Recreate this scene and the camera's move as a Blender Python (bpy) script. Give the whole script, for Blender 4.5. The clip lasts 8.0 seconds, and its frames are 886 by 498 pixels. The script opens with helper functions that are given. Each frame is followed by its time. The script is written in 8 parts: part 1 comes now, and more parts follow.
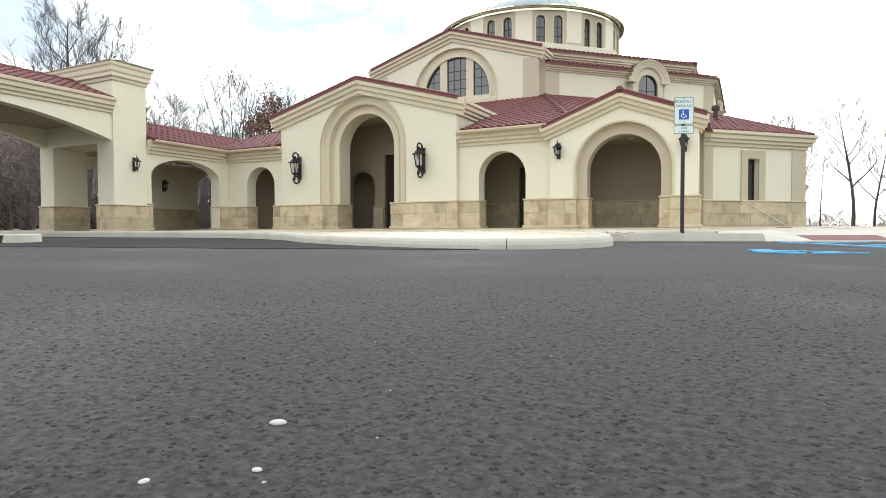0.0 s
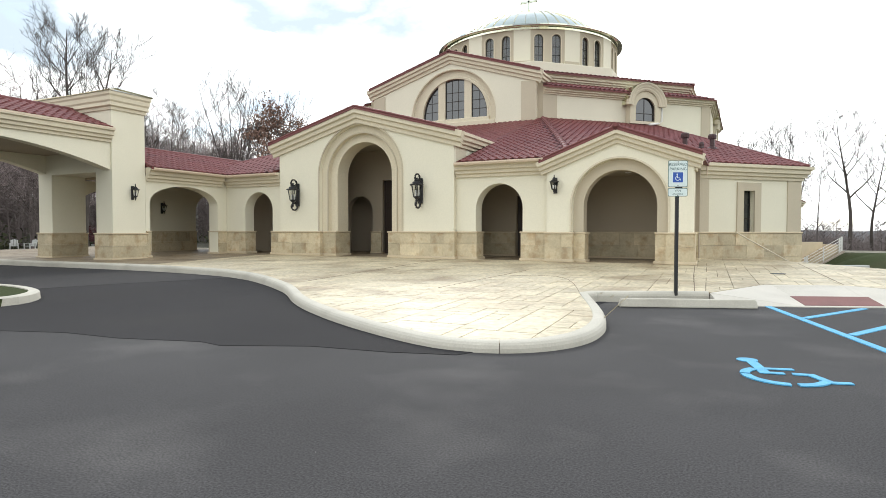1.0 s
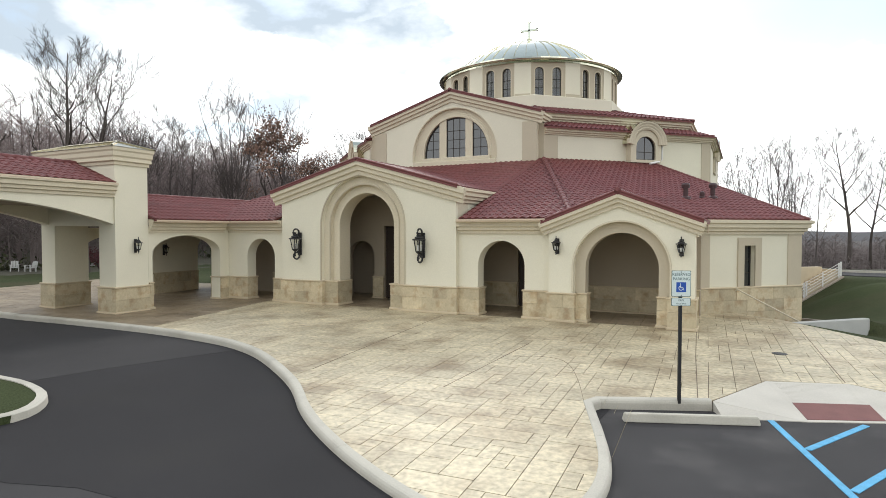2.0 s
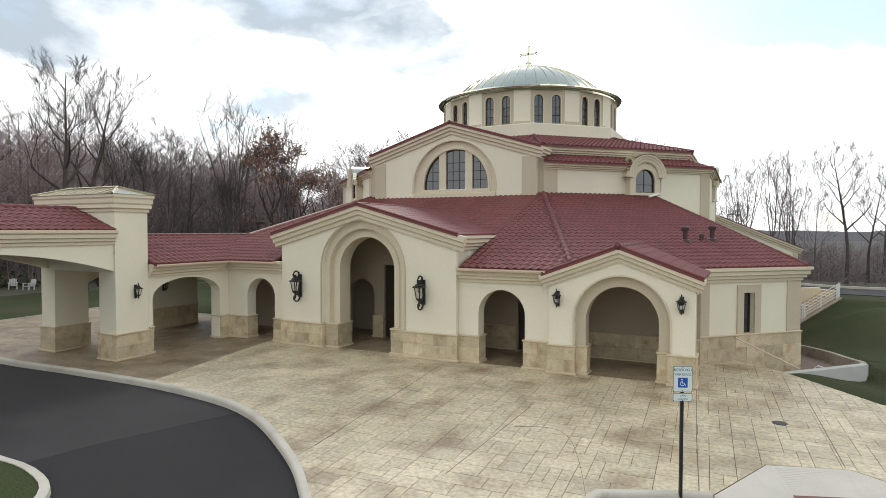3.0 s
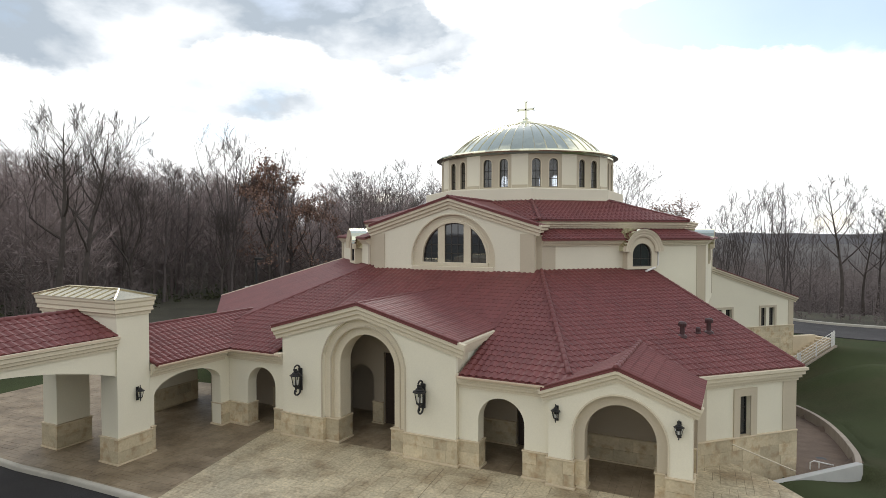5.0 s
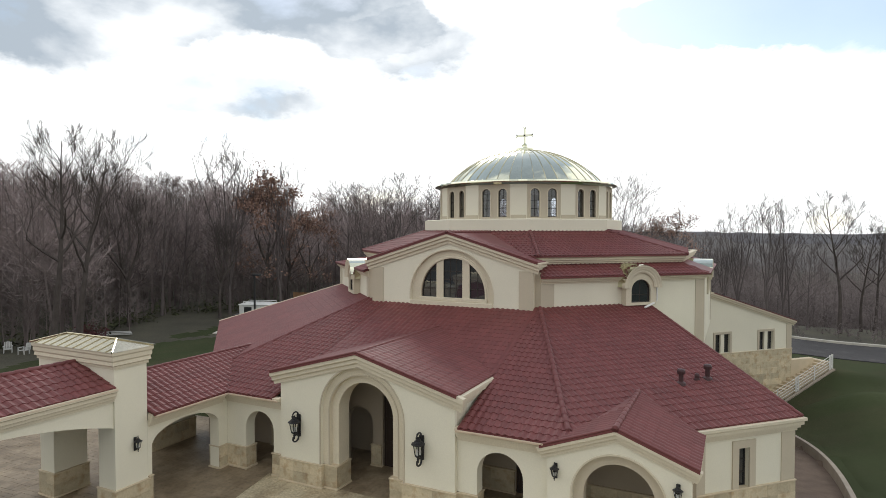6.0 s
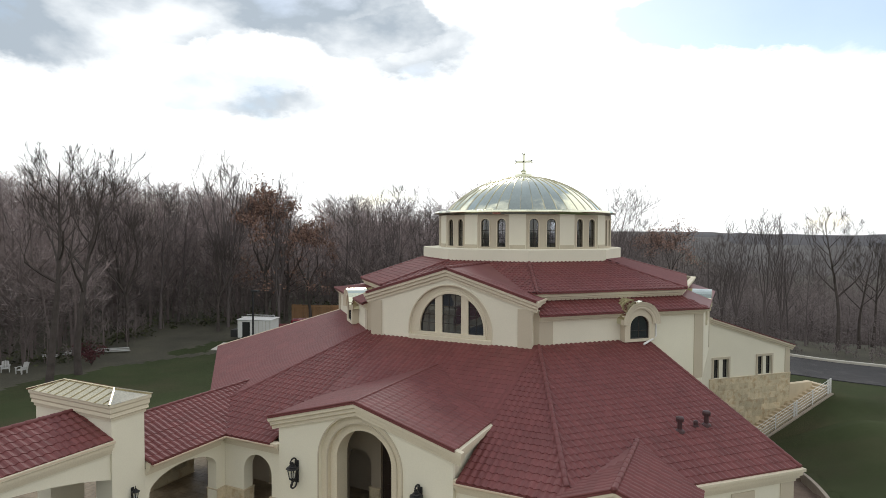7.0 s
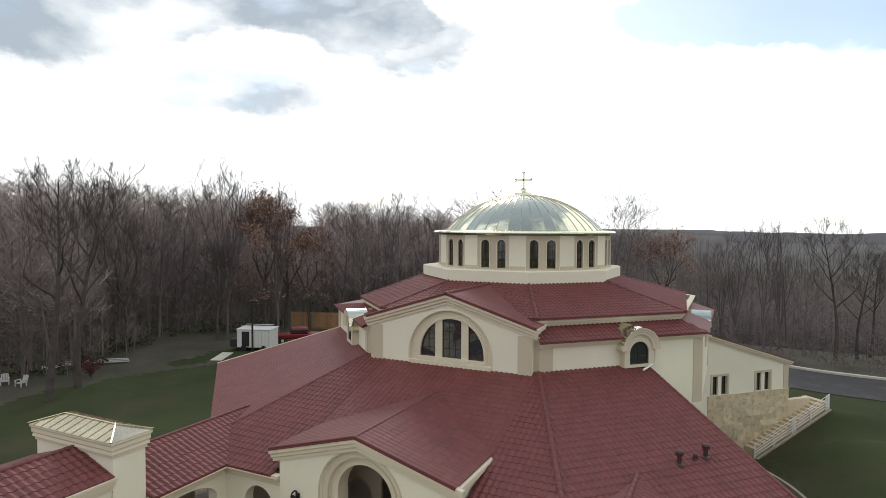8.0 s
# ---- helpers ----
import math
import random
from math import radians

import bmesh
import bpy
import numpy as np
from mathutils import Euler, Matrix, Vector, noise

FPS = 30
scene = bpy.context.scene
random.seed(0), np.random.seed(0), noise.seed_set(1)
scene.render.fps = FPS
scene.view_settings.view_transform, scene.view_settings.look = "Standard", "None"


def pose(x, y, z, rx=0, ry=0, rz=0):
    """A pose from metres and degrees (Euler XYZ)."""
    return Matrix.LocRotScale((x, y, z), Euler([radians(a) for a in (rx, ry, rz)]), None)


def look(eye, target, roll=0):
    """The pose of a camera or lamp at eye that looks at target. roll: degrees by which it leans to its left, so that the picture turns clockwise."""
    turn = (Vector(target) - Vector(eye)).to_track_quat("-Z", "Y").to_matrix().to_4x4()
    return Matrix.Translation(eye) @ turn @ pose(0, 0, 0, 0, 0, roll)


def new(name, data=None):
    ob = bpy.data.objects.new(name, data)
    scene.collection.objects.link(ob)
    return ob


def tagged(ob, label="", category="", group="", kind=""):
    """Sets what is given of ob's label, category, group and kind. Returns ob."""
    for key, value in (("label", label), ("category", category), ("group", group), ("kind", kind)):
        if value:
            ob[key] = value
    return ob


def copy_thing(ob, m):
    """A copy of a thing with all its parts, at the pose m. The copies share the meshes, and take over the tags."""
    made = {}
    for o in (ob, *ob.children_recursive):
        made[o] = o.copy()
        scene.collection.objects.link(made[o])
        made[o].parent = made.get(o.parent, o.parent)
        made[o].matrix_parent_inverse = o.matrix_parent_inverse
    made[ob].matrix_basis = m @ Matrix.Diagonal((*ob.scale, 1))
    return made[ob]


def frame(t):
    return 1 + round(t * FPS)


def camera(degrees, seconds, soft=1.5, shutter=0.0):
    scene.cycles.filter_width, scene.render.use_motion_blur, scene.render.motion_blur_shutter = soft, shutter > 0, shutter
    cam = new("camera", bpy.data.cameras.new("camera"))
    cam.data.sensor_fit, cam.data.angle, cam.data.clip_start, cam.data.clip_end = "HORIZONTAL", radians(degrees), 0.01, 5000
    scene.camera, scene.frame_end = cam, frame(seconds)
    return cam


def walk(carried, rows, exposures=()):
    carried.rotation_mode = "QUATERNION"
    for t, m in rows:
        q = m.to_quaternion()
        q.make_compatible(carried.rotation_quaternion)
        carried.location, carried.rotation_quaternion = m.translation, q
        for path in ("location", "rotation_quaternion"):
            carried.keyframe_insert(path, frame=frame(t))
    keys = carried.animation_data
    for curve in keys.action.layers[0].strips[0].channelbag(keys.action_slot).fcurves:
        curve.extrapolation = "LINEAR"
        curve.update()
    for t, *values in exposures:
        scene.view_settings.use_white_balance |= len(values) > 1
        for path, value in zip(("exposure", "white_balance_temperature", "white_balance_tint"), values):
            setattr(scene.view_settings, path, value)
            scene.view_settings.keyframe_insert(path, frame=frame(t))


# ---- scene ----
cam = camera(73.0, 8.0, soft=0.75)
PATH = [
    (0, (0.01, 0.084, 0.187), (-0.898, 1.865, 0.127), -0.1),
    (0.5, (0.042, 0.102, 0.511), (-0.864, 1.884, 0.452), -0.0),
    (1, (0.076, 0.052, 1.244), (-0.828, 1.836, 1.185), 0.1),
    (1.5, (0.038, 0.001, 2.22), (-0.865, 1.785, 2.163), 0.1),
    (3, (-0.095, -0.036, 4.872), (-0.99, 1.751, 4.81), 0.1),
    (3.5, (-0.132, -0.049, 5.723), (-1.025, 1.739, 5.663), 0.1),
    (4, (-0.165, -0.135, 6.688), (-1.055, 1.656, 6.63), 0.1),
    (4.5, (-0.173, -0.184, 7.579), (-1.061, 1.607, 7.523), 0.0),
    (5, (-0.158, -0.179, 8.545), (-1.043, 1.614, 8.489), 0.0),
    (6.5, (-0.253, -0.037, 11.349), (-1.131, 1.759, 11.288), 0.1),
    (7, (-0.275, -0.002, 12.286), (-1.151, 1.795, 12.224), 0.2),
    (7.5, (-0.309, -0.006, 13.158), (-1.183, 1.792, 13.091), 0.3),
    (8, (-0.36, -0.033, 13.731), (-1.232, 1.766, 13.66), 0.3),
]

EXPOSURES = [(0, 0.92, 6400, 6.5), (1.0, 0.82, 6400, 6.5), (1.5, 0.67, 6400, 7), (3, 0.33, 6430, 8), (4, 0.20, 6450, 9), (5, 0.14, 6450, 9), (8, 0.06, 6430, 8)]
walk(cam, [(t, look(eye, target, roll)) for t, eye, target, roll in PATH], EXPOSURES)

# ---------------------------------------------------------------- light
SUN_AZ, SUN_EL = -28.0, 30.0          # compass bearing from +y, clockwise; elevation
world = bpy.data.worlds.new("overcast_sky")
scene.world = world
world.use_nodes = True
wn, wl = world.node_tree.nodes, world.node_tree.links
wn.clear()


def wnode(kind, **kw):
    n = wn.new(kind)
    for k, v in kw.items():
        n.inputs[k].default_value = v
    return n


w_out, w_bg = wn.new("ShaderNodeOutputWorld"), wnode("ShaderNodeBackground", Strength=1.0)
sky = wn.new("ShaderNodeTexSky")
sky.sky_type, sky.sun_disc = "NISHITA", False
sky.dust_density, sky.ozone_density = 0.4, 0.9
sky.sun_elevation, sky.sun_rotation = radians(SUN_EL), radians(SUN_AZ)
sky_gain = wn.new("ShaderNodeVectorMath")
sky_gain.operation = "SCALE"
sky_gain.inputs["Scale"].default_value = 0.135
wl.new(sky.outputs["Color"], sky_gain.inputs[0])
# cloud deck: soft noise over the view direction, thickest to the west
tc = wn.new("ShaderNodeTexCoord")


def wmath(op, p, q):
    n = wn.new("ShaderNodeMath")
    n.operation = op
    for i, v in enumerate((p, q)):
        if isinstance(v, (int, float)):
            n.inputs[i].default_value = v
        else:
            wl.new(v, n.inputs[i])
    return n.outputs[0]


def toward(d):
    n = wn.new("ShaderNodeVectorMath")
    n.operation = "DOT_PRODUCT"
    wl.new(tc.outputs["Generated"], n.inputs[0])
    n.inputs[1].default_value = Vector(d).normalized()
    return n.outputs["Value"]


place = wnode("ShaderNodeMapping", Location=(0.4, 0.1, 0.35), Scale=(1.0, 1.0, 1.9))
wl.new(tc.outputs["Generated"], place.inputs[0])
cloud = wnode("ShaderNodeTexNoise", Scale=4.2, Detail=8.0, Roughness=0.53, Distortion=0.1)
wl.new(place.outputs[0], cloud.inputs["Vector"])
billow = wnode("ShaderNodeTexNoise", Scale=7.0, Detail=6.0, Roughness=0.6)
wl.new(place.outputs[0], billow.inputs["Vector"])
way_xyz = wn.new("ShaderNodeSeparateXYZ")
wl.new(tc.outputs["Generated"], way_xyz.inputs[0])
drift = wn.new("ShaderNodeSeparateColor")
wl.new(billow.outputs["Color"], drift.inputs[0])
# bearing from +y and elevation, in degrees, their contours ruffled
bearing = wmath("ADD", wmath("MULTIPLY", wmath("ARCTAN2", way_xyz.outputs[0], way_xyz.outputs[1]), 57.3), wmath("MULTIPLY", wmath("SUBTRACT", drift.outputs[0], 0.5), 9.0))
height = wmath("ADD", wmath("MULTIPLY", wmath("ARCSINE", way_xyz.outputs[2], 0.0), 57.3), wmath("MULTIPLY", wmath("SUBTRACT", drift.outputs[1], 0.5), 7.0))


def bank(d, wide, near):
    """1 inside a cloud bank about direction d, fading to 0 (angles in degrees)."""
    n = wn.new("ShaderNodeMapRange")
    n.interpolation_type = "SMOOTHSTEP"
    n.inputs["From Min"].default_value, n.inputs["From Max"].default_value = math.cos(radians(wide)), math.cos(radians(near))
    wl.new(toward(d), n.inputs["Value"])
    return n.outputs[0]


def drifts(rows):
    """The sum of oval cloud drifts: bearing, elevation, half width, half height, weight."""
    total = 0.0
    for b, e, wb, we, weight in rows:
        u, v = wmath("DIVIDE", wmath("SUBTRACT", bearing, b), wb), wmath("DIVIDE", wmath("SUBTRACT", height, e), we)
        n = wn.new("ShaderNodeMapRange")
        n.interpolation_type = "SMOOTHSTEP"
        n.inputs["From Min"].default_value, n.inputs["From Max"].default_value = 1.25, 0.45
        wl.new(wmath("ADD", wmath("MULTIPLY", u, u), wmath("MULTIPLY", v, v)), n.inputs["Value"])
        total = wmath("ADD", wmath("MULTIPLY", n.outputs[0], weight), total)
    return total


grey = wmath("MINIMUM", drifts([(-60, 17.0, 12, 5.0, 1.0), (-47, 19.5, 12, 3.6, 0.9), (-36, 19.2, 10, 3.8, 0.9), (-30, 16.6, 8, 3.0, 0.75), (-45, 12.4, 8, 2.2, 0.38),
                                (-37, 11.2, 10, 2.2, 0.33), (-43.5, 7.6, 2.8, 1.4, 0.20), (-52, 7.0, 2.4, 1.0, 0.25), (-63, 6.8, 6, 1.8, 0.3), (-55, 28, 30, 9, 0.9)]), 1.0)
ragged = wmath("MULTIPLY", wmath("SUBTRACT", 0.5, cloud.outputs["Fac"]), wmath("ADD", wmath("MULTIPLY", grey, 0.7), 0.32))
density = wmath("ADD", wmath("ADD", ragged, 0.48), wmath("MULTIPLY", grey, 0.27))
# blue gaps: a few low ahead, most of them overhead
gaps = wmath("MULTIPLY", drifts([(2, 18.6, 13, 3.4, 1.0), (11, 15.0, 6, 2.4, 0.6), (-27.5, 14.4, 2.6, 1.1, 0.6), (-46.5, 8.4, 3.4, 1.3, 0.5), (-17, 11.8, 3, 1.4, 0.4),
                                 (-29, 10.3, 3, 1.3, 0.45)]), 1.7)
gaps = wmath("ADD", gaps, wmath("MULTIPLY", bank((-0.30, 0.60, 0.78), 33, 14), 2.4))
gaps = wmath("ADD", gaps, wmath("MULTIPLY", bank((-0.10, 0.20, 0.97), 42, 10), 1.3))
gaps = wmath("ADD", gaps, wmath("MULTIPLY", bank((0.55, -0.72, 0.40), 80, 20), 0.35))
gaps = wmath("MULTIPLY", gaps, wmath("SUBTRACT", 1.0, wmath("MULTIPLY", grey, 0.85)))
open_sky = wmath("SUBTRACT", cloud.outputs["Fac"], wmath("MULTIPLY", gaps, 0.19))
cover = wn.new("ShaderNodeValToRGB")      # blue gaps against cloud
cover.color_ramp.elements[0].position, cover.color_ramp.elements[0].color = 0.25, (0.20, 0.20, 0.20, 1)
cover.color_ramp.elements[1].position, cover.color_ramp.elements[1].color = 0.42, (1, 1, 1, 1)
wl.new(open_sky, cover.inputs[0])
thick = wn.new("ShaderNodeValToRGB")      # thin bright cloud to thick grey cloud
thick.color_ramp.elements[0].position, thick.color_ramp.elements[0].color = 0.49, (1.0, 1.0, 1.0, 1)
thick.color_ramp.elements[1].position, thick.color_ramp.elements[1].color = 0.79, (0.345, 0.392, 0.445, 1)
wl.new(density, thick.inputs[0])
# the cloud glows towards the hidden sun and is duller away from it
glow = wn.new("ShaderNodeMapRange")
glow.inputs["From Min"].default_value, glow.inputs["From Max"].default_value = -0.9, 0.9
glow.inputs["To Min"].default_value, glow.inputs["To Max"].default_value = 0.80, 1.35
wl.new(toward((math.sin(radians(SUN_AZ)), math.cos(radians(SUN_AZ)), 0.6)), glow.inputs["Value"])
lit = wn.new("ShaderNodeVectorMath")
lit.operation = "SCALE"
wl.new(thick.outputs["Color"], lit.inputs[0])
wl.new(glow.outputs[0], lit.inputs["Scale"])
w_mix = wn.new("ShaderNodeMix")
w_mix.data_type = "RGBA"
wl.new(cover.outputs["Color"], w_mix.inputs["Factor"])
wl.new(sky_gain.outputs[0], w_mix.inputs["A"])
wl.new(lit.outputs[0], w_mix.inputs["B"])
wl.new(w_mix.outputs["Result"], w_bg.inputs["Color"])
wl.new(w_bg.outputs[0], w_out.inputs[0])

sun_data = bpy.data.lights.new("sun", "SUN")
sun_data.energy, sun_data.angle, sun_data.color = 0.8, radians(14), (1.0, 0.95, 0.88)
sun = new("sun", sun_data)
_az, _el = radians(SUN_AZ), radians(SUN_EL)
sun_way = Vector((math.sin(_az) * math.cos(_el), math.cos(_az) * math.cos(_el), math.sin(_el)))
sun.matrix_world = Matrix.Translation((0, -30, 60)) @ sun_way.to_track_quat("Z", "Y").to_matrix().to_4x4()


# ---------------------------------------------------------------- materials
def material(name, colour, rough=0.8, metal=0.0, vary=0.10, scale=0.5, fine=40.0, fine_vary=0.06, bump=0.15,
             bump_scale=60.0, piece=0.0, tint=None, tint_at=(0.5, 0.7), island=0.0, ior=1.5, stretch=(1, 1, 1), detail=3):
    """A surface with variation at two scales, relief, and, for pieces, a random shade each."""
    m = bpy.data.materials.new(name)
    m.use_nodes = True
    n, l = m.node_tree.nodes, m.node_tree.links
    b = n["Principled BSDF"]
    b.inputs["Roughness"].default_value, b.inputs["Metallic"].default_value = rough, metal
    b.inputs["IOR"].default_value = ior
    geo = n.new("ShaderNodeNewGeometry")
    mp = n.new("ShaderNodeMapping")
    mp.inputs["Scale"].default_value = stretch
    l.new(geo.outputs["Position"], mp.inputs[0])
    big = n.new("ShaderNodeTexNoise")
    big.inputs["Scale"].default_value, big.inputs["Detail"].default_value = scale, 6
    l.new(mp.outputs[0], big.inputs["Vector"])
    sm = n.new("ShaderNodeTexNoise")
    sm.inputs["Scale"].default_value, sm.inputs["Detail"].default_value = fine, detail
    sm.inputs["Roughness"].default_value = 0.5 if detail < 5 else 0.72
    l.new(geo.outputs["Position"], sm.inputs["Vector"])

    def scaled(src, amount, base=0.0):
        a = n.new("ShaderNodeMapRange")
        a.inputs["From Min"].default_value, a.inputs["From Max"].default_value = 0.25, 0.75
        a.inputs["To Min"].default_value, a.inputs["To Max"].default_value = 1 - amount, 1 + amount
        l.new(src, a.inputs["Value"])
        return a.outputs[0]

    def times(p, q):
        a = n.new("ShaderNodeMath")
        a.operation = "MULTIPLY"
        l.new(p, a.inputs[0])
        l.new(q, a.inputs[1])
        return a.outputs[0]
    fac = times(scaled(big.outputs["Fac"], vary), scaled(sm.outputs["Fac"], fine_vary))
    if piece or island:
        src = n.new("ShaderNodeObjectInfo").outputs["Random"] if piece else geo.outputs["Random Per Island"]
        r = n.new("ShaderNodeMapRange")
        r.inputs["To Min"].default_value, r.inputs["To Max"].default_value = 1 - (piece or island), 1 + (piece or island)
        l.new(src, r.inputs["Value"])
        fac = times(fac, r.outputs[0])
    col = n.new("ShaderNodeVectorMath")
    col.operation = "SCALE"
    l.new(fac, col.inputs["Scale"])
    if tint:
        mix = n.new("ShaderNodeMix")
        mix.data_type = "RGBA"
        mix.inputs["A"].default_value, mix.inputs["B"].default_value = (*colour, 1), (*tint, 1)
        ramp = n.new("ShaderNodeMapRange")
        ramp.inputs["From Min"].default_value, ramp.inputs["From Max"].default_value = tint_at
        t2 = n.new("ShaderNodeTexNoise")
        t2.inputs["Scale"].default_value, t2.inputs["Detail"].default_value = scale * 1.7, 5
        l.new(mp.outputs[0], t2.inputs["Vector"])
        l.new(t2.outputs["Fac"], ramp.inputs["Value"])
        l.new(ramp.outputs[0], mix.inputs["Factor"])
        l.new(mix.outputs["Result"], col.inputs[0])
    else:
        col.inputs[0].default_value = colour
    l.new(col.outputs[0], b.inputs["Base Color"])
    if bump:
        bt = n.new("ShaderNodeTexNoise")
        bt.inputs["Scale"].default_value, bt.inputs["Detail"].default_value = bump_scale, detail + 1
        bt.inputs["Roughness"].default_value = 0.5 if detail < 5 else 0.75
        l.new(geo.outputs["Position"], bt.inputs["Vector"])
        bp = n.new("ShaderNodeBump")
        bp.inputs["Strength"].default_value, bp.inputs["Distance"].default_value = bump, 0.01
        l.new(bt.outputs["Fac"], bp.inputs["Height"])
        l.new(bp.outputs[0], b.inputs["Normal"])
    return m


STUCCO = material("cream_stucco", (0.725, 0.688, 0.555), 0.9, vary=0.05, scale=0.35, fine=25, fine_vary=0.03, bump=0.25, bump_scale=90)
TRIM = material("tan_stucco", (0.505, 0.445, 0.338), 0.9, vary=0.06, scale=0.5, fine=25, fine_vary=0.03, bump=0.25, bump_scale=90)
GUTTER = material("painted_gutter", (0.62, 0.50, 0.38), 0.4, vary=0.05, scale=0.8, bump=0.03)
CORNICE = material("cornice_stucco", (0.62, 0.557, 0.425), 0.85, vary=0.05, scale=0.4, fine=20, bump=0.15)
STONE = material("travertine", (0.515, 0.440, 0.298), 0.75, vary=0.16, scale=1.8, fine=14, fine_vary=0.10, bump=0.3, bump_scale=35, piece=0.17,
                 tint=(0.40, 0.295, 0.175))
STONE_CAP = material("travertine_cap", (0.55, 0.46, 0.32), 0.7, vary=0.10, scale=1.2, bump=0.2)
TILE = material("maroon_roof_tile", (0.150, 0.0420, 0.0395), 0.62, ior=1.46, vary=0.10, scale=0.6, fine=30, fine_vary=0.10, bump=0.15, bump_scale=120, piece=0.10)
TILE_FIELD = material("maroon_roof_tiles", (0.150, 0.0420, 0.0395), 0.62, ior=1.46, vary=0.10, scale=0.6, fine=30, fine_vary=0.10, bump=0.15, bump_scale=120, island=0.10)
RIDGE = material("maroon_ridge_tile", (0.148, 0.0420, 0.0400), 0.58, ior=1.48, vary=0.12, scale=0.8, fine=25, bump=0.15)
VENT = material("dark_brown_vent_metal", (0.050, 0.020, 0.021), 0.5, vary=0.12, scale=2.0, bump=0.05)
GOLD = material("gold_metal", (0.73, 0.735, 0.575), 0.09, metal=1.0, vary=0.06, scale=0.7, fine=6, fine_vary=0.04, bump=0.05, bump_scale=3)
GOLD_SEAM = material("folded_seam_metal", (0.50, 0.475, 0.345), 0.32, metal=1.0, vary=0.12, scale=1.5, fine=14, bump=0.05)
GOLD_DULL = material("dull_gold_metal", (0.50, 0.455, 0.33), 0.22, metal=1.0, vary=0.12, scale=1.5, fine=14, fine_vary=0.10, bump=0.15, bump_scale=8)
GLASS = material("dark_window_glass", (0.02, 0.024, 0.03), 0.03, vary=0.1, bump=0.03, bump_scale=2.0, ior=2.0)
DRUM_GLASS = material("clear_window_glass", (0.84, 0.88, 0.92), 0.02, vary=0.03, bump=0.02, bump_scale=2.0, ior=1.6)
DRUM_GLASS.node_tree.nodes["Principled BSDF"].inputs["Transmission Weight"].default_value = 1.0
FRAME = material("dark_bronze_frame", (0.035, 0.028, 0.022), 0.45, vary=0.1, bump=0.05)
DOOR = material("dark_wood", (0.030, 0.018, 0.012), 0.5, vary=0.2, scale=3, bump=0.2, stretch=(8, 8, 0.6))
IRON = material("black_iron", (0.016, 0.016, 0.017), 0.5, vary=0.15, bump=0.2, bump_scale=80)
LAMP_GLASS = material("clear_lantern_glass", (0.85, 0.86, 0.84), 0.04, vary=0.03, bump=0.1, bump_scale=30, ior=1.2)
LAMP_GLASS.node_tree.nodes["Principled BSDF"].inputs["Transmission Weight"].default_value = 1.0
ASPHALT = material("old_asphalt", (0.050, 0.048, 0.049), 0.92, ior=1.32, detail=9, vary=0.20, scale=0.45, fine=75, fine_vary=0.95, bump=0.4, bump_scale=60,
                   tint=(0.080, 0.076, 0.075), tint_at=(0.52, 0.72))
AGGREGATE = material("bare_aggregate", (0.055, 0.053, 0.052), 0.95, ior=1.3, vary=0.1, scale=3, fine=200, bump=0.2, island=0.45)
CHIP = material("pale_stone_chip", (0.42, 0.41, 0.39), 0.8, vary=0.1, scale=30, bump=0.2, island=0.3)
ASPHALT_LANE = material("lane_asphalt", (0.050, 0.048, 0.049), 0.95, ior=1.25, vary=0.14, scale=0.3, fine=170, fine_vary=0.5, bump=0.8, bump_scale=140,
                        tint=(0.058, 0.056, 0.056), tint_at=(0.5, 0.75))
ASPHALT_NEW = material("new_asphalt", (0.040, 0.0385, 0.040), 0.95, ior=1.2, vary=0.12, scale=0.35, fine=170, fine_vary=0.5, bump=0.8, bump_scale=140,
                       tint=(0.043, 0.041, 0.041), tint_at=(0.5, 0.75))
KERB = material("kerb_concrete", (0.49, 0.465, 0.40), 0.85, vary=0.10, scale=0.7, fine=45, fine_vary=0.08, bump=0.3, bump_scale=70, tint=(0.40, 0.375, 0.32), tint_at=(0.50, 0.75))
PLAZA = material("stamped_concrete_slab", (0.500, 0.433, 0.295), 0.56, vary=0.14, scale=0.42, fine=11, fine_vary=0.30, bump=0.35, bump_scale=22, piece=0.11,
                 tint=(0.275, 0.210, 0.126), tint_at=(0.47, 0.70))
PLAZA_FIELD = material("stamped_concrete_field", (0.500, 0.433, 0.295), 0.56, vary=0.14, scale=0.42, fine=11, fine_vary=0.30, bump=0.35, bump_scale=22, island=0.11,
                       tint=(0.275, 0.210, 0.126), tint_at=(0.47, 0.70))
# darker slabs; under the porches their tone stands for the shade there
PLAZA_DARK = material("darker_and_shade_toned_field", (0.295, 0.232, 0.155), 0.48, vary=0.16, scale=0.7, fine=7, fine_vary=0.16, bump=0.5, bump_scale=22, island=0.06,
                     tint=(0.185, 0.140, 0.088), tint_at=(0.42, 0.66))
JOINT = material("dark_mortar_joint", (0.17, 0.13, 0.09), 0.9, vary=0.2, scale=2)
CONCRETE = material("broom_finished_concrete", (0.52, 0.49, 0.43), 0.85, vary=0.10, scale=1.0, bump=0.25, bump_scale=50)
RED_MAT = material("red_tactile_mat", (0.18, 0.075, 0.068), 0.8, vary=0.12, scale=3, bump=0.3)
BLUE_PAINT = material("blue_road_paint", (0.10, 0.38, 0.62), 0.7, vary=0.18, scale=6, fine=120, fine_vary=0.3, bump=0.6, bump_scale=140)
LAWN = material("lawn", (0.047, 0.058, 0.027), 1.0, ior=1.15, vary=0.25, scale=0.12, fine=30, fine_vary=0.45, bump=0.8, bump_scale=45,
                tint=(0.066, 0.062, 0.036), tint_at=(0.48, 0.78))
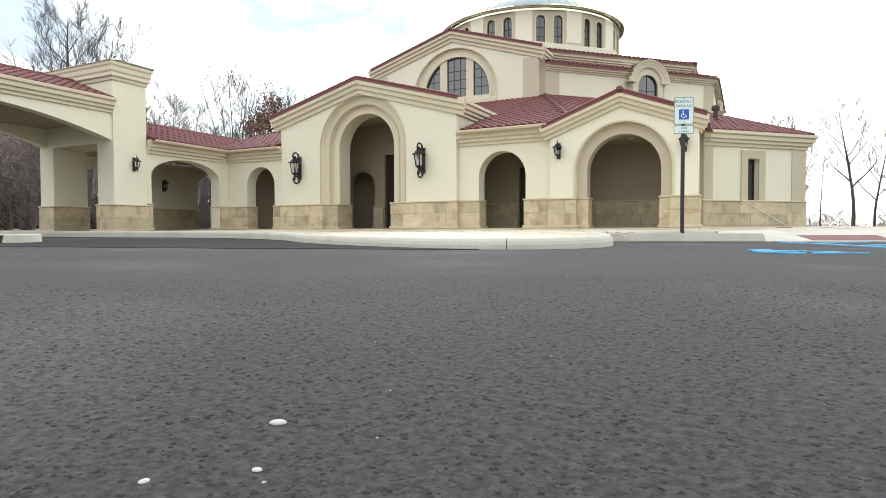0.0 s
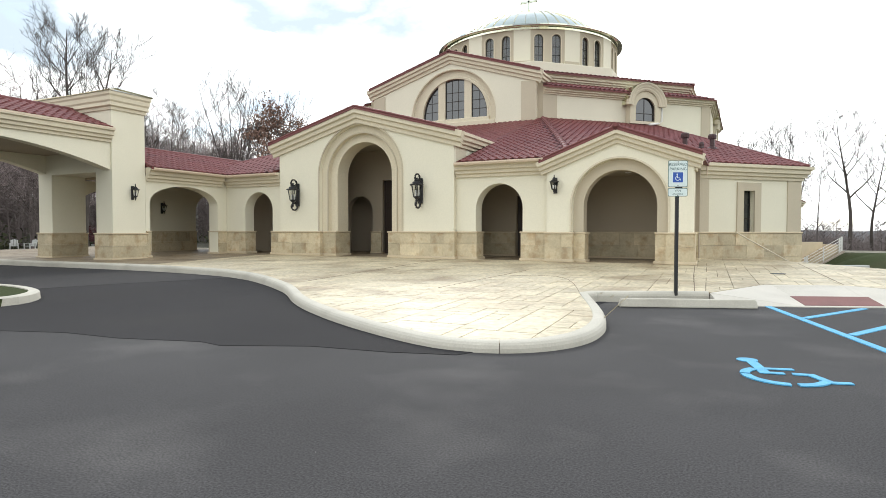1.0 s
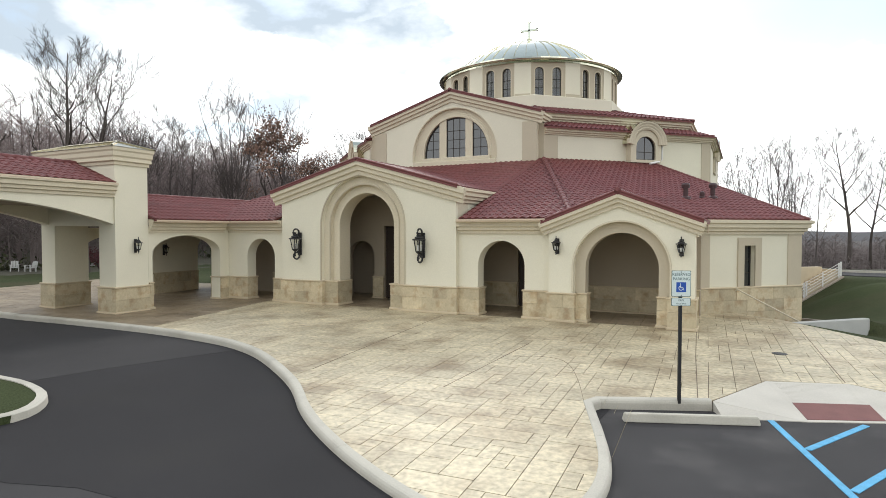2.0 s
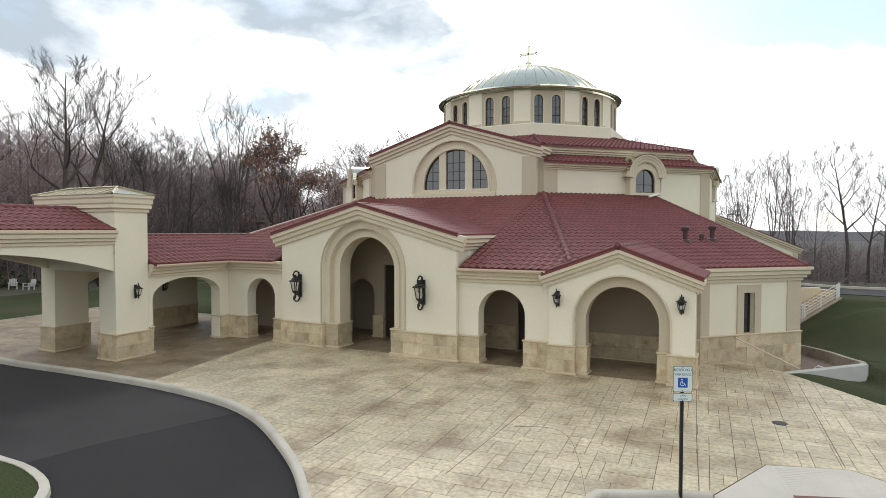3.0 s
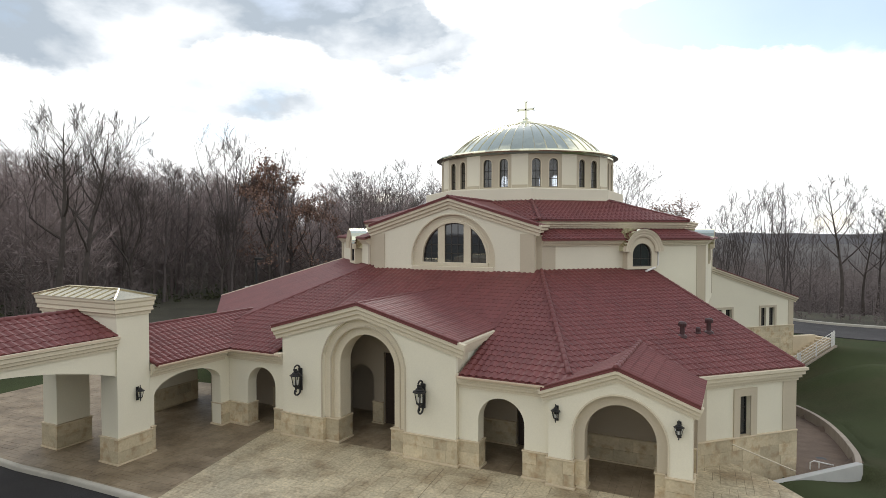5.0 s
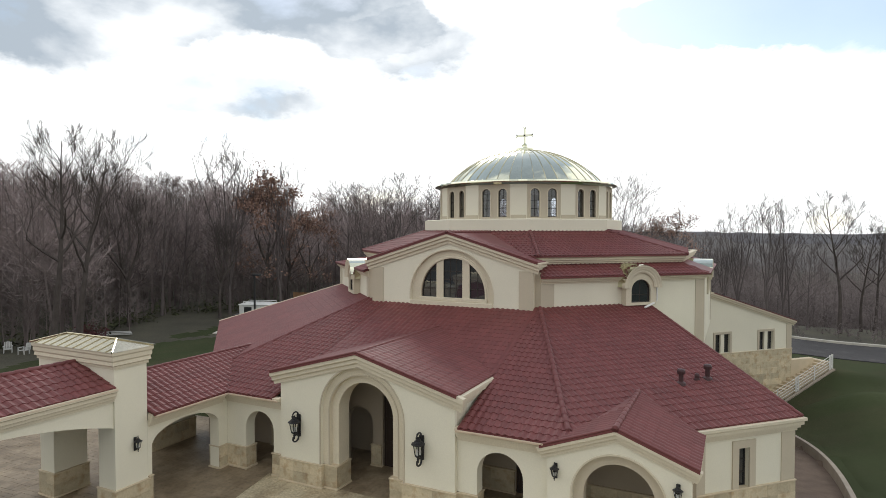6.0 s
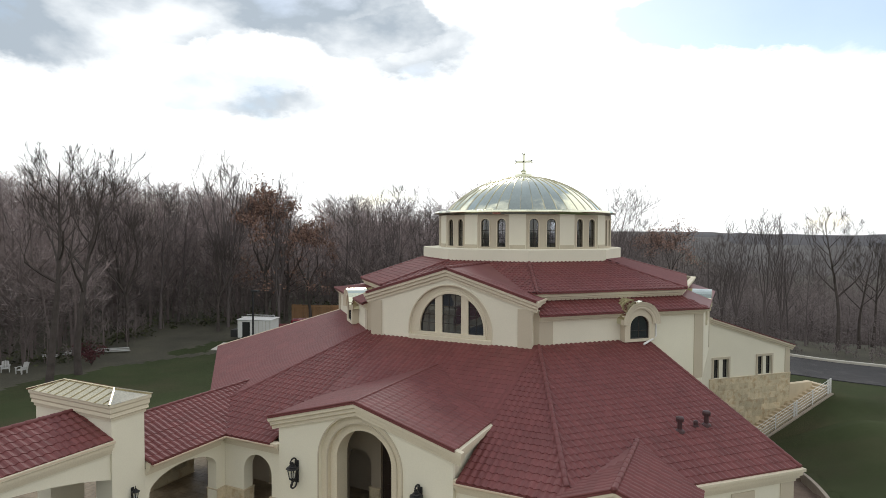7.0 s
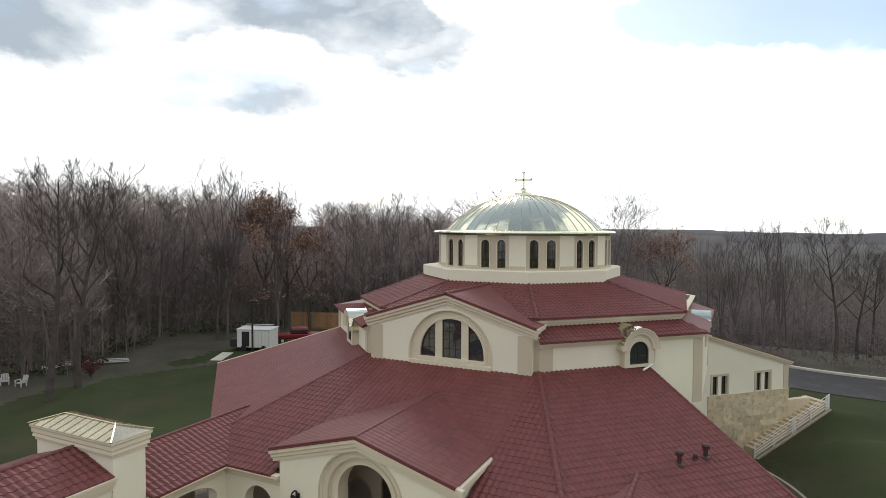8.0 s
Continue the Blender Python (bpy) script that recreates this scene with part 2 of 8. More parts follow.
LEAF_LITTER = material("leaf_litter", (0.052, 0.048, 0.030), 1.0, vary=0.35, scale=0.25, fine=8, fine_vary=0.4, bump=0.8, bump_scale=10)
GRAVEL = material("brown_mulch", (0.16, 0.115, 0.085), 1.0, vary=0.2, scale=1.5, fine=60, fine_vary=0.4, bump=0.8, bump_scale=60)
BARK = material("grey_brown_bark", (0.082, 0.070, 0.064), 0.95, ior=1.2, vary=0.25, scale=2.0, fine=25, fine_vary=0.2, bump=0.5, bump_scale=20)
WOOD_STEM = material("woodland_stems", (0.150, 0.124, 0.118), 0.95, ior=1.1, vary=0.2, scale=0.15, fine=5, bump=0)
TWIG = material("bare_twigs", (0.350, 0.290, 0.280), 0.95, ior=1.1, vary=0.30, scale=0.09, fine=5, bump=0)
STEM_GREY = material("grey_woodland_stems", (0.140, 0.121, 0.117), 0.95, ior=1.1, vary=0.2, scale=0.1, fine=5, bump=0)
# greyer than the nearer twigs: distance haze put into the colour
TWIG_HAZE = material("haze_toned_twigs", (0.150, 0.134, 0.134), 0.95, ior=1.1, vary=0.30, scale=0.02, fine=5, bump=0)
TWIG_GREY = material("grey_bare_twigs", (0.198, 0.169, 0.161), 0.95, ior=1.1, vary=0.30, scale=0.06, fine=5, bump=0)
RUSSET = material("russet_leaves", (0.240, 0.142, 0.106), 0.9, vary=0.3, scale=0.8, fine=10, bump=0, island=0.35)
RED_LEAF = material("dark_red_leaves", (0.085, 0.026, 0.030), 0.9, vary=0.3, scale=0.8, fine=10, bump=0, island=0.3)
SHRUB = material("green_brush", (0.050, 0.055, 0.025), 0.9, vary=0.3, scale=0.6, bump=0, island=0.35)
WHITE = material("white_painted_metal", (0.74, 0.73, 0.70), 0.55, vary=0.05, scale=1.5, bump=0.05)
WHITE_SHEET = material("white_painted_sheet", (0.66, 0.66, 0.64), 0.5, vary=0.06, scale=0.8, bump=0.1)
WHITE_WALL = material("pale_concrete_wall", (0.44, 0.44, 0.42), 0.85, vary=0.10, scale=0.9, bump=0.2)
TAN_WALL = material("tan_concrete", (0.34, 0.29, 0.235), 0.9, vary=0.15, scale=1.2, bump=0.2)
SIGN_WHITE = material("sign_white", (0.70, 0.78, 0.76), 0.4, vary=0.04, scale=6, bump=0)
SIGN_GREEN = material("sign_dark_green", (0.02, 0.10, 0.09), 0.5, vary=0.05, bump=0)
SIGN_BLUE = material("sign_blue", (0.02, 0.09, 0.42), 0.4, vary=0.05, bump=0)
WOOD_FENCE = material("new_timber_fence", (0.30, 0.17, 0.085), 0.8, vary=0.15, scale=1.2, fine=12, bump=0.2, piece=0.12)
CAR_RED = material("dark_red_car_paint", (0.16, 0.015, 0.02), 0.25, vary=0.05, bump=0)
RUBBER = material("black_rubber", (0.015, 0.015, 0.015), 0.8, vary=0.1, bump=0.1)
# plaster for interiors, darkened so that their shade sits in the colour
PLASTER_SHADE = material("shade_toned_plaster", (0.37, 0.315, 0.24), 0.9, vary=0.06, scale=0.4, bump=0.2)
# the blue-grey of distance haze is painted into the ridge's colour
HAZE_HILL = material("haze_toned_ridge", (0.056, 0.054, 0.060), 1.0, vary=0.12, scale=0.004, fine=0.05, fine_vary=0.15, bump=0)
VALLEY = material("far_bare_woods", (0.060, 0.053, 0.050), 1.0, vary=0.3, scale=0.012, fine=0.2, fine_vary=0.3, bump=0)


# ---------------------------------------------------------------- mesh helpers
def empty(name, at=(0, 0, 0)):
    e = new(name)
    e.location = at
    return e


def put(name, mesh, mat, parent=None, label="", loc=(0, 0, 0)):
    """One mesh object; its vertices are in the world's metres unless its parent is at the origin."""
    if mat and not mesh.materials:
        mesh.materials.append(mat)
    ob = new(name, mesh)
    ob.location = loc
    if parent:
        ob.parent = parent
        ob.matrix_parent_inverse = Matrix.Translation(parent.location).inverted()
    if label:
        ob["label"] = label
    return ob


def solid(name, verts, faces, mat, parent=None, label="", smooth=False):
    me = bpy.data.meshes.new(name)
    me.from_pydata([tuple(v) for v in verts], [], faces)
    me.update()
    if smooth:
        me.shade_smooth()
    return put(name, me, mat, parent, label)


def part(name, bm, mat, parent=None, label="", smooth=False):
    me = bpy.data.meshes.new(name)
    bmesh.ops.recalc_face_normals(bm, faces=bm.faces)
    bm.to_mesh(me)
    bm.free()
    if smooth:
        me.shade_smooth()
    return put(name, me, mat, parent, label)


def bm_box(bm, x0, x1, y0, y1, z0, z1, bevel=0.0, m=None):
    r = bmesh.ops.create_cube(bm, size=1.0)
    vs = r["verts"]
    bmesh.ops.scale(bm, verts=vs, vec=(x1 - x0, y1 - y0, z1 - z0))
    bmesh.ops.translate(bm, verts=vs, vec=((x0 + x1) / 2, (y0 + y1) / 2, (z0 + z1) / 2))
    if bevel:
        es = list({e for v in vs for e in v.link_edges})
        bv = bmesh.ops.bevel(bm, geom=es, offset=bevel, segments=1, affect="EDGES")
        vs = list({v for f in bv["faces"] for v in f.verts} | {v for v in vs if v.is_valid})
    if m is not None:
        bmesh.ops.transform(bm, matrix=m, verts=vs)
    return vs


def bm_tube(bm, points, radii, sides=8, cap=True):
    """A tapered tube along points."""
    rings = []
    pts = [Vector(p) for p in points]
    for i, p in enumerate(pts):
        d = (pts[min(i + 1, len(pts) - 1)] - pts[max(i - 1, 0)]).normalized()
        a = d.orthogonal().normalized() if abs(d.z) < 0.95 else Vector((1, 0, 0))
        a = (a - d * a.dot(d)).normalized()
        b = d.cross(a)
        r = radii[i] if hasattr(radii, "__len__") else radii
        rings.append([bm.verts.new(p + (a * math.cos(2 * math.pi * k / sides) + b * math.sin(2 * math.pi * k / sides)) * r) for k in range(sides)])
    for i in range(len(rings) - 1):
        for k in range(sides):
            bm.faces.new((rings[i][k], rings[i][(k + 1) % sides], rings[i + 1][(k + 1) % sides], rings[i + 1][k]))
    if cap:
        bm.faces.new(rings[0][::-1])
        bm.faces.new(rings[-1])


def bm_lathe(bm, profile, sides=16, at=(0, 0, 0)):
    rings = []
    for r, z in profile:
        rings.append([bm.verts.new((at[0] + r * math.cos(2 * math.pi * k / sides), at[1] + r * math.sin(2 * math.pi * k / sides), at[2] + z)) for k in range(sides)])
    for i in range(len(rings) - 1):
        for k in range(sides):
            bm.faces.new((rings[i][k], rings[i][(k + 1) % sides], rings[i + 1][(k + 1) % sides], rings[i + 1][k]))
    bm.faces.new(rings[0][::-1])
    bm.faces.new(rings[-1])


def arch(c, half, spring, base, n=20, rise=None):
    """The outline of an arched opening: (u, z) from its lower left round to its lower right."""
    rise = half if rise is None else rise
    return [(c - half, base)] + [(c - half * math.cos(math.pi * k / n), spring + rise * math.sin(math.pi * k / n)) for k in range(n + 1)] + [(c + half, base)]


def panel(name, outline, holes, o, ux, out, thick, mat, parent, label="", z0=0.0):
    """A wall with openings that go through it. outline and holes in (u, z); o: where u = 0; out: its outward normal."""
    o, ux, out = Vector((*o[:2], z0)), Vector((*ux, 0)).normalized(), Vector((*out, 0)).normalized()
    bm = bmesh.new()
    loops, edges = [], []
    for ring in [outline] + list(holes):
        vs = [bm.verts.new(o + ux * u + Vector((0, 0, z))) for u, z in ring]
        loops.append(vs)
        edges += [bm.edges.new((vs[i], vs[(i + 1) % len(vs)])) for i in range(len(vs))]
    bmesh.ops.triangle_fill(bm, use_beauty=True, use_dissolve=False, edges=edges)
    front = list(bm.faces)
    back = {}
    for vs in loops:
        for v in vs:
            back[v] = bm.verts.new(v.co - out * thick)
    for f in front:
        bm.faces.new([back[v] for v in reversed(f.verts)])
    for vs in loops:
        for i in range(len(vs)):
            a, b = vs[i], vs[(i + 1) % len(vs)]
            bm.faces.new((a, back[a], back[b], b))
    return part(name, bm, mat, parent, label)


def band(name, path, profile, o, ux, out, mat, parent, label="", closed=False, z0=0.0):
    """A moulding swept along a path in a wall's plane. path in (u, z); profile: closed outline in (off the wall, across the path)."""
    o, ux, out = Vector((*o[:2], z0)), Vector((*ux, 0)).normalized(), Vector((*out, 0)).normalized()
    n = len(path)
    bm = bmesh.new()
    rings = []
    for i in range(n):
        prev = Vector(path[i - 1]) if (i > 0 or closed) else None
        nxt = Vector(path[(i + 1) % n]) if (i < n - 1 or closed) else None
        here = Vector(path[i])
        d1 = (here - prev).normalized() if prev is not None else (nxt - here).normalized()
        d2 = (nxt - here).normalized() if nxt is not None else d1
        n1, n2 = Vector((-d1.y, d1.x)), Vector((-d2.y, d2.x))
        m = (n1 + n2)
        m = m / max(m.length_squared / 2, 0.2)
        rings.append([bm.verts.new(o + out * po + ux * (here.x + m.x * pc) + Vector((0, 0, here.y + m.y * pc))) for po, pc in profile])
    k = len(profile)
    for i in range(n if closed else n - 1):
        for j in range(k):
            bm.faces.new((rings[i][j], rings[i][(j + 1) % k], rings[(i + 1) % n][(j + 1) % k], rings[(i + 1) % n][j]))
    if not closed:
        bm.faces.new(rings[0])
        bm.faces.new(rings[-1][::-1])
    return part(name, bm, mat, parent, label)


def course(name, path, z, profile, mat, parent, label="", closed=False):
    """A moulding swept along a level path in plan, mitred; the outside lies to the path's right. profile in (out, up)."""
    n = len(path)
    bm = bmesh.new()
    rings = []
    for i in range(n):
        here = Vector(path[i])
        prev = Vector(path[i - 1]) if (i > 0 or closed) else None
        nxt = Vector(path[(i + 1) % n]) if (i < n - 1 or closed) else None
        d1 = (here - prev).normalized() if prev is not None else (nxt - here).normalized()
        d2 = (nxt - here).normalized() if nxt is not None else d1
        n1, n2 = Vector((d1.y, -d1.x)), Vector((d2.y, -d2.x))
        m = n1 + n2
        m = m / max(m.length_squared / 2, 0.2)
        rings.append([bm.verts.new((here.x + m.x * po, here.y + m.y * po, z + pz)) for po, pz in profile])
    k = len(profile)
    for i in range(n if closed else n - 1):
        for j in range(k):
            bm.faces.new((rings[i][j], rings[i][(j + 1) % k], rings[(i + 1) % n][(j + 1) % k], rings[(i + 1) % n][j]))
    if not closed:
        bm.faces.new(rings[0])
        bm.faces.new(rings[-1][::-1])
    return part(name, bm, mat, parent, label)


def clip_rect(poly, x0, x1, y0, y1):
    for axis, lim, sign in ((0, x0, 1), (0, x1, -1), (1, y0, 1), (1, y1, -1)):
        res = []
        for i in range(len(poly)):
            a, b = poly[i - 1], poly[i]
            da, db = sign * (a[axis] - lim), sign * (b[axis] - lim)
            if (da >= 0) != (db >= 0):
                t = da / (da - db)
                res.append((a[0] + t * (b[0] - a[0]), a[1] + t * (b[1] - a[1])))
            if db >= 0:
                res.append(b)
        poly = res
        if len(poly) < 3:
            return []
    return poly


def inside(p, poly):
    hit = False
    for i in range(len(poly)):
        (ax, ay), (bx, by) = poly[i - 1][:2], poly[i][:2]
        if (ay > p[1]) != (by > p[1]) and p[0] < ax + (p[1] - ay) / (by - ay) * (bx - ax):
            hit = not hit
    return hit


def prism(name, poly, z0, z1, mat, parent=None, label=""):
    """A flat slab with any plan; z1 may be a function of (x, y)."""
    top = z1 if callable(z1) else (lambda x, y: z1)
    low = z0 if callable(z0) else (lambda x, y: z0)
    n = len(poly)
    bm = bmesh.new()
    a = [bm.verts.new((x, y, top(x, y))) for x, y in poly]
    b = [bm.verts.new((x, y, low(x, y))) for x, y in poly]
    es = [bm.edges.new((a[i], a[(i + 1) % n])) for i in range(n)]
    bmesh.ops.triangle_fill(bm, use_beauty=True, use_dissolve=False, edges=es)
    for f in list(bm.faces):
        bm.faces.new([b[a.index(v)] for v in reversed(f.verts)])
    for i in range(n):
        bm.faces.new((a[i], b[i], b[(i + 1) % n], a[(i + 1) % n]))
    return part(name, bm, mat, parent, label)

# ---------------------------------------------------------------- plan of the church
CX, CY = -13.68, 39.96                # centre of the dome
HALF_TAN = math.tan(math.pi / 8)
FLOOR = 0.28                          # paving at the facade
SLOPE, EAVE_D, EAVE_Z = 0.326, 21.4, 3.60
S2 = math.sqrt(0.5)
RIGHT, LEFT = ((S2, S2), (S2, -S2)), ((-S2, S2), (-S2, -S2))     # chamfer sides: (along, outward)
random.seed(11)


def plaza_z(x, y):
    return 0.10 + 0.0135 * (y - 5.5)


def at(side, d, u):
    """Plan point d metres out from the dome's centre and u along a chamfer side."""
    (ax, ay), (nx, ny) = side
    return (CX + nx * d + ax * u, CY + ny * d + ay * u)


def ring_z(d):
    return EAVE_Z + SLOPE * (EAVE_D - d)


def octagon(a):
    return [(CX + a / math.cos(math.pi / 8) * math.cos(radians(-67.5 + 45 * k)), CY + a / math.cos(math.pi / 8) * math.sin(radians(-67.5 + 45 * k))) for k in range(8)]


def group_part(name, parent, label=""):
    """A part that only holds its own pieces."""
    e = new(name)
    e.parent = parent
    e.matrix_parent_inverse = Matrix.Translation(parent.location).inverted()
    if label:
        e["label"] = label
    return e


# ---------------------------------------------------------------- roofs
TILE_W, TILE_L = 0.27, 0.37


def tile_h(u, v, relief=1.0):
    fu, fv = (u / TILE_W) % 1.0, (v / TILE_L) % 1.0
    wave = math.sin(math.pi * fu / 0.68) if fu < 0.68 else -0.25 * math.sin(math.pi * (fu - 0.68) / 0.32)
    return 0.014 + relief * (0.040 * wave + 0.020 * (1.0 - fv))


CUTS = [0.0, 0.12, 0.34, 0.56, 0.68, 0.84, 0.9999]
_tile = None


def tile_mesh():
    global _tile
    if _tile is None:
        vs, fs = [], []
        for c in CUTS:
            vs += [(c * TILE_W, 0.0, tile_h(c * TILE_W, 0.0)), (c * TILE_W, TILE_L, tile_h(c * TILE_W, TILE_L * 0.9999)), (c * TILE_W, 0.0, tile_h(c * TILE_W, 0.0) - 0.036)]
        for i in range(len(CUTS) - 1):
            a, b = 3 * i, 3 * i + 3
            fs += [(a, b, b + 1, a + 1), (a + 2, b + 2, b, a)]
        _tile = bpy.data.meshes.new("tile")
        _tile.from_pydata(vs, [], fs)
        _tile.materials.append(TILE)
    return _tile


def clip_convex(poly, clip):
    for i in range(len(clip)):
        (ax, ay), (bx, by) = clip[i - 1], clip[i]
        res = []
        for j in range(len(poly)):
            p, q = poly[j - 1], poly[j]
            dp = (bx - ax) * (p[1] - ay) - (by - ay) * (p[0] - ax)
            dq = (bx - ax) * (q[1] - ay) - (by - ay) * (q[0] - ax)
            if (dp >= 0) != (dq >= 0):
                t = dp / (dp - dq)
                res.append((p[0] + t * (q[0] - p[0]), p[1] + t * (q[1] - p[1])))
            if dq >= 0:
                res.append(q)
        poly = res
        if len(poly) < 3:
            return []
    return poly


def roof(corners, parent, label="", loose_rows=0, tiles=True, name="roof", eave=None, relief=1.0):
    """A tiled roof plane. corners: eave start, eave end, then on round (anticlockwise seen from above).
    The tiles of the lowest loose_rows courses are pieces of their own."""
    pts = [Vector(c) for c in corners]
    org, ux = (pts[0], pts[1] - pts[0]) if eave is None else (Vector(eave[0]), Vector(eave[1]) - Vector(eave[0]))
    ux.normalize()
    nrm = (pts[1] - pts[0]).cross(pts[2] - pts[0]).normalized()
    if nrm.z < 0:
        nrm = -nrm
    uv = nrm.cross(ux).normalized()
    flat2 = [((p - org).dot(ux), (p - org).dot(uv)) for p in pts]
    n = len(pts)
    sheet = solid(name, [p + nrm * 0.004 for p in pts] + [p - Vector((0, 0, 0.07)) for p in pts],
                  [tuple(range(n)), tuple(reversed(range(n, 2 * n)))] + [(i, i + n, (i + 1) % n + n, (i + 1) % n) for i in range(n)], RIDGE, parent, label)
    if not tiles:
        return sheet
    lo_u, hi_u = min(p[0] for p in flat2), max(p[0] for p in flat2)
    hi_v = max(p[1] for p in flat2)
    vs, fs = [], []
    rot = Matrix((ux, uv, nrm)).transposed().to_4x4()

    def add(poly, lift):
        base = len(vs)
        for (u, v), h in zip(poly, lift):
            vs.append(org + ux * u + uv * v + nrm * h)
        fs.append(tuple(range(base, base + len(poly))))
    for r in range(int(min(p[1] for p in flat2) / TILE_L), int(hi_v / TILE_L) + 1):
        v0, v1 = r * TILE_L, (r + 1) * TILE_L
        for c in range(int(lo_u / TILE_W) - 1, int(hi_u / TILE_W) + 1):
            u0, u1 = c * TILE_W, (c + 1) * TILE_W
            whole = clip_convex([(u0, v0), (u1, v0), (u1, v1), (u0, v1)], flat2)
            if not whole:
                continue
            area = abs(sum(whole[i - 1][0] * whole[i][1] - whole[i][0] * whole[i - 1][1] for i in range(len(whole)))) / 2
            full = area > 0.995 * TILE_W * TILE_L
            if full and r < loose_rows:
                ob = new("tile", tile_mesh())
                ob.matrix_world = Matrix.Translation(org + ux * u0 + uv * v0) @ rot
                ob.parent = sheet
                continue
            if full:
                base = len(vs)
                for cut in CUTS:
                    for v, h in ((v0, tile_h(cut * TILE_W, 0, relief)), (v1, tile_h(cut * TILE_W, TILE_L * 0.9999, relief)), (v0, tile_h(cut * TILE_W, 0, relief) - 0.036 * relief)):
                        vs.append(org + ux * (u0 + cut * TILE_W) + uv * v + nrm * h)
                for i in range(len(CUTS) - 1):
                    a, b = base + 3 * i, base + 3 * i + 3
                    fs.extend([(a, b, b + 1, a + 1), (a + 2, b + 2, b, a)])
                continue
            for i in range(len(CUTS) - 1):
                a, b = u0 + CUTS[i] * TILE_W, u0 + CUTS[i + 1] * TILE_W
                ha, hb = tile_h(CUTS[i] * TILE_W, 0, relief), tile_h(CUTS[i + 1] * TILE_W, 0, relief)

                def lift(u, v):
                    return ha + (hb - ha) * (u - a) / (b - a) - 0.021 * relief * (v - v0) / TILE_L
                got = clip_convex([(a, v0), (b, v0), (b, v1), (a, v1)], flat2)
                if len(got) >= 3:
                    add(got, [lift(*p) for p in got])
    if fs:
        field = solid("tile_field", vs, fs, TILE_FIELD, sheet)
        field["kind"] = "stuff"
    return sheet


_cap = None


def ridge(line, parent, r=0.10, name="ridge_cap"):
    """Overlapping half-round caps along a hip or ridge, each a piece of its own."""
    global _cap
    if _cap is None:
        bm = bmesh.new()
        bm_tube(bm, [(0, 0, 0), (0, 0, 1)], [1.12, 0.92], 8)
        _cap = bpy.data.meshes.new("ridge_cap")
        bm.to_mesh(_cap)
        bm.free()
        _cap.materials.append(RIDGE)
        _cap.shade_smooth()
    run = group_part(name + "_run", parent)
    for a, b in zip(line[:-1], line[1:]):
        a, b = Vector(a), Vector(b)
        k = max(1, int((b - a).length / 0.42))
        for i in range(k):
            p, q = a.lerp(b, i / k), a.lerp(b, min(1.0, (i + 1.12) / k))
            ob = new(name, _cap)
            ob.matrix_world = Matrix.Translation(p) @ (q - p).to_track_quat("Z", "X").to_matrix().to_4x4() @ Matrix.Diagonal((r, r, (q - p).length, 1))
            ob.parent = run
    return run


CORNICE_P = [(0.0, 0.0), (0.07, 0.0), (0.07, 0.09), (0.15, 0.12), (0.15, 0.21), (0.23, 0.24), (0.23, 0.36), (0.30, 0.40), (0.30, 0.50), (0.0, 0.50)]
RAKE_P = [(0.0, 0.0), (0.07, 0.0), (0.07, 0.13), (0.15, 0.17), (0.15, 0.30), (0.23, 0.34), (0.23, 0.54), (0.0, 0.54)]


def blocks(u0, u1, z0, z1, o, ux, out, thick, parent, skip=()):
    """Two courses of stone blocks that wrap a pier, a plinth and a cap. Ends stand 5 cm into the openings."""
    ox, ax, nx = Vector((*o[:2], 0)), Vector((*ux, 0)).normalized(), Vector((*out, 0)).normalized()
    rot = Matrix((ax, nx, Vector((0, 0, 1)))).transposed().to_4x4()
    rot.translation = ox
    mid = z0 + 0.09 + (z1 - z0 - 0.09) * random.uniform(0.46, 0.56)
    rows = [(z0 + 0.09, mid), (mid, z1)]
    if z1 - z0 > 1.2:
        k = round((z1 - z0 - 0.09) / 0.45)
        rows = [(z0 + 0.09 + (z1 - z0 - 0.09) * i / k, z0 + 0.09 + (z1 - z0 - 0.09) * (i + 1) / k) for i in range(k)]
    for a, b in rows:
        u = u0 - 0.05
        while u < u1 + 0.05 - 0.01:
            w = random.uniform(0.45, 0.95)
            e = u + w if u1 + 0.05 - (u + w) > 0.3 else u1 + 0.05
            bm = bmesh.new()
            j = random.uniform(-0.006, 0.006)
            bm_box(bm, u + 0.003, e - 0.003, -thick - 0.05, 0.05 + j, a + 0.003, b - 0.003, m=rot)
            part("stone_block", bm, STONE, parent)
            u = e
    bm = bmesh.new()
    bm_box(bm, u0 - 0.09, u1 + 0.09, -thick - 0.09, 0.09, z0, z0 + 0.088, bevel=0.012, m=rot)
    part("plinth", bm, STONE_CAP, parent)
    bm = bmesh.new()
    bm_box(bm, u0 - 0.08, u1 + 0.08, -thick - 0.08, 0.08, z1, z1 + 0.055, bevel=0.012, m=rot)
    part("stone_cap", bm, STONE_CAP, parent)


church = tagged(empty("church", (CX, 18.9, FLOOR)), "cream stucco domed church with maroon tile roofs and stone base", "church")
WAINS = 1.19

# front wall, entrance gable block, and the walls beside it
X, FR = (1.0, 0.0), (0.0, -1.0)
panel("wall", [(-19.93, 0.1), (-16.77, 0.1), (-16.77, 3.3), (-19.93, 3.3)], [arch(-18.10, 0.76, 2.10, 0.12)], (0, 18.9), X, FR, 0.5, STUCCO, church)
panel("wall", [(-8.96, 0.1), (-5.65, 0.1), (-5.65, 3.3), (-8.96, 3.3)], [arch(-7.37, 0.84, 2.02, 0.12)], (0, 18.9), X, FR, 0.5, STUCCO, church)

AX0, AX1, AXC = -16.77, -8.96, -12.98
A_SLOPE = 0.272


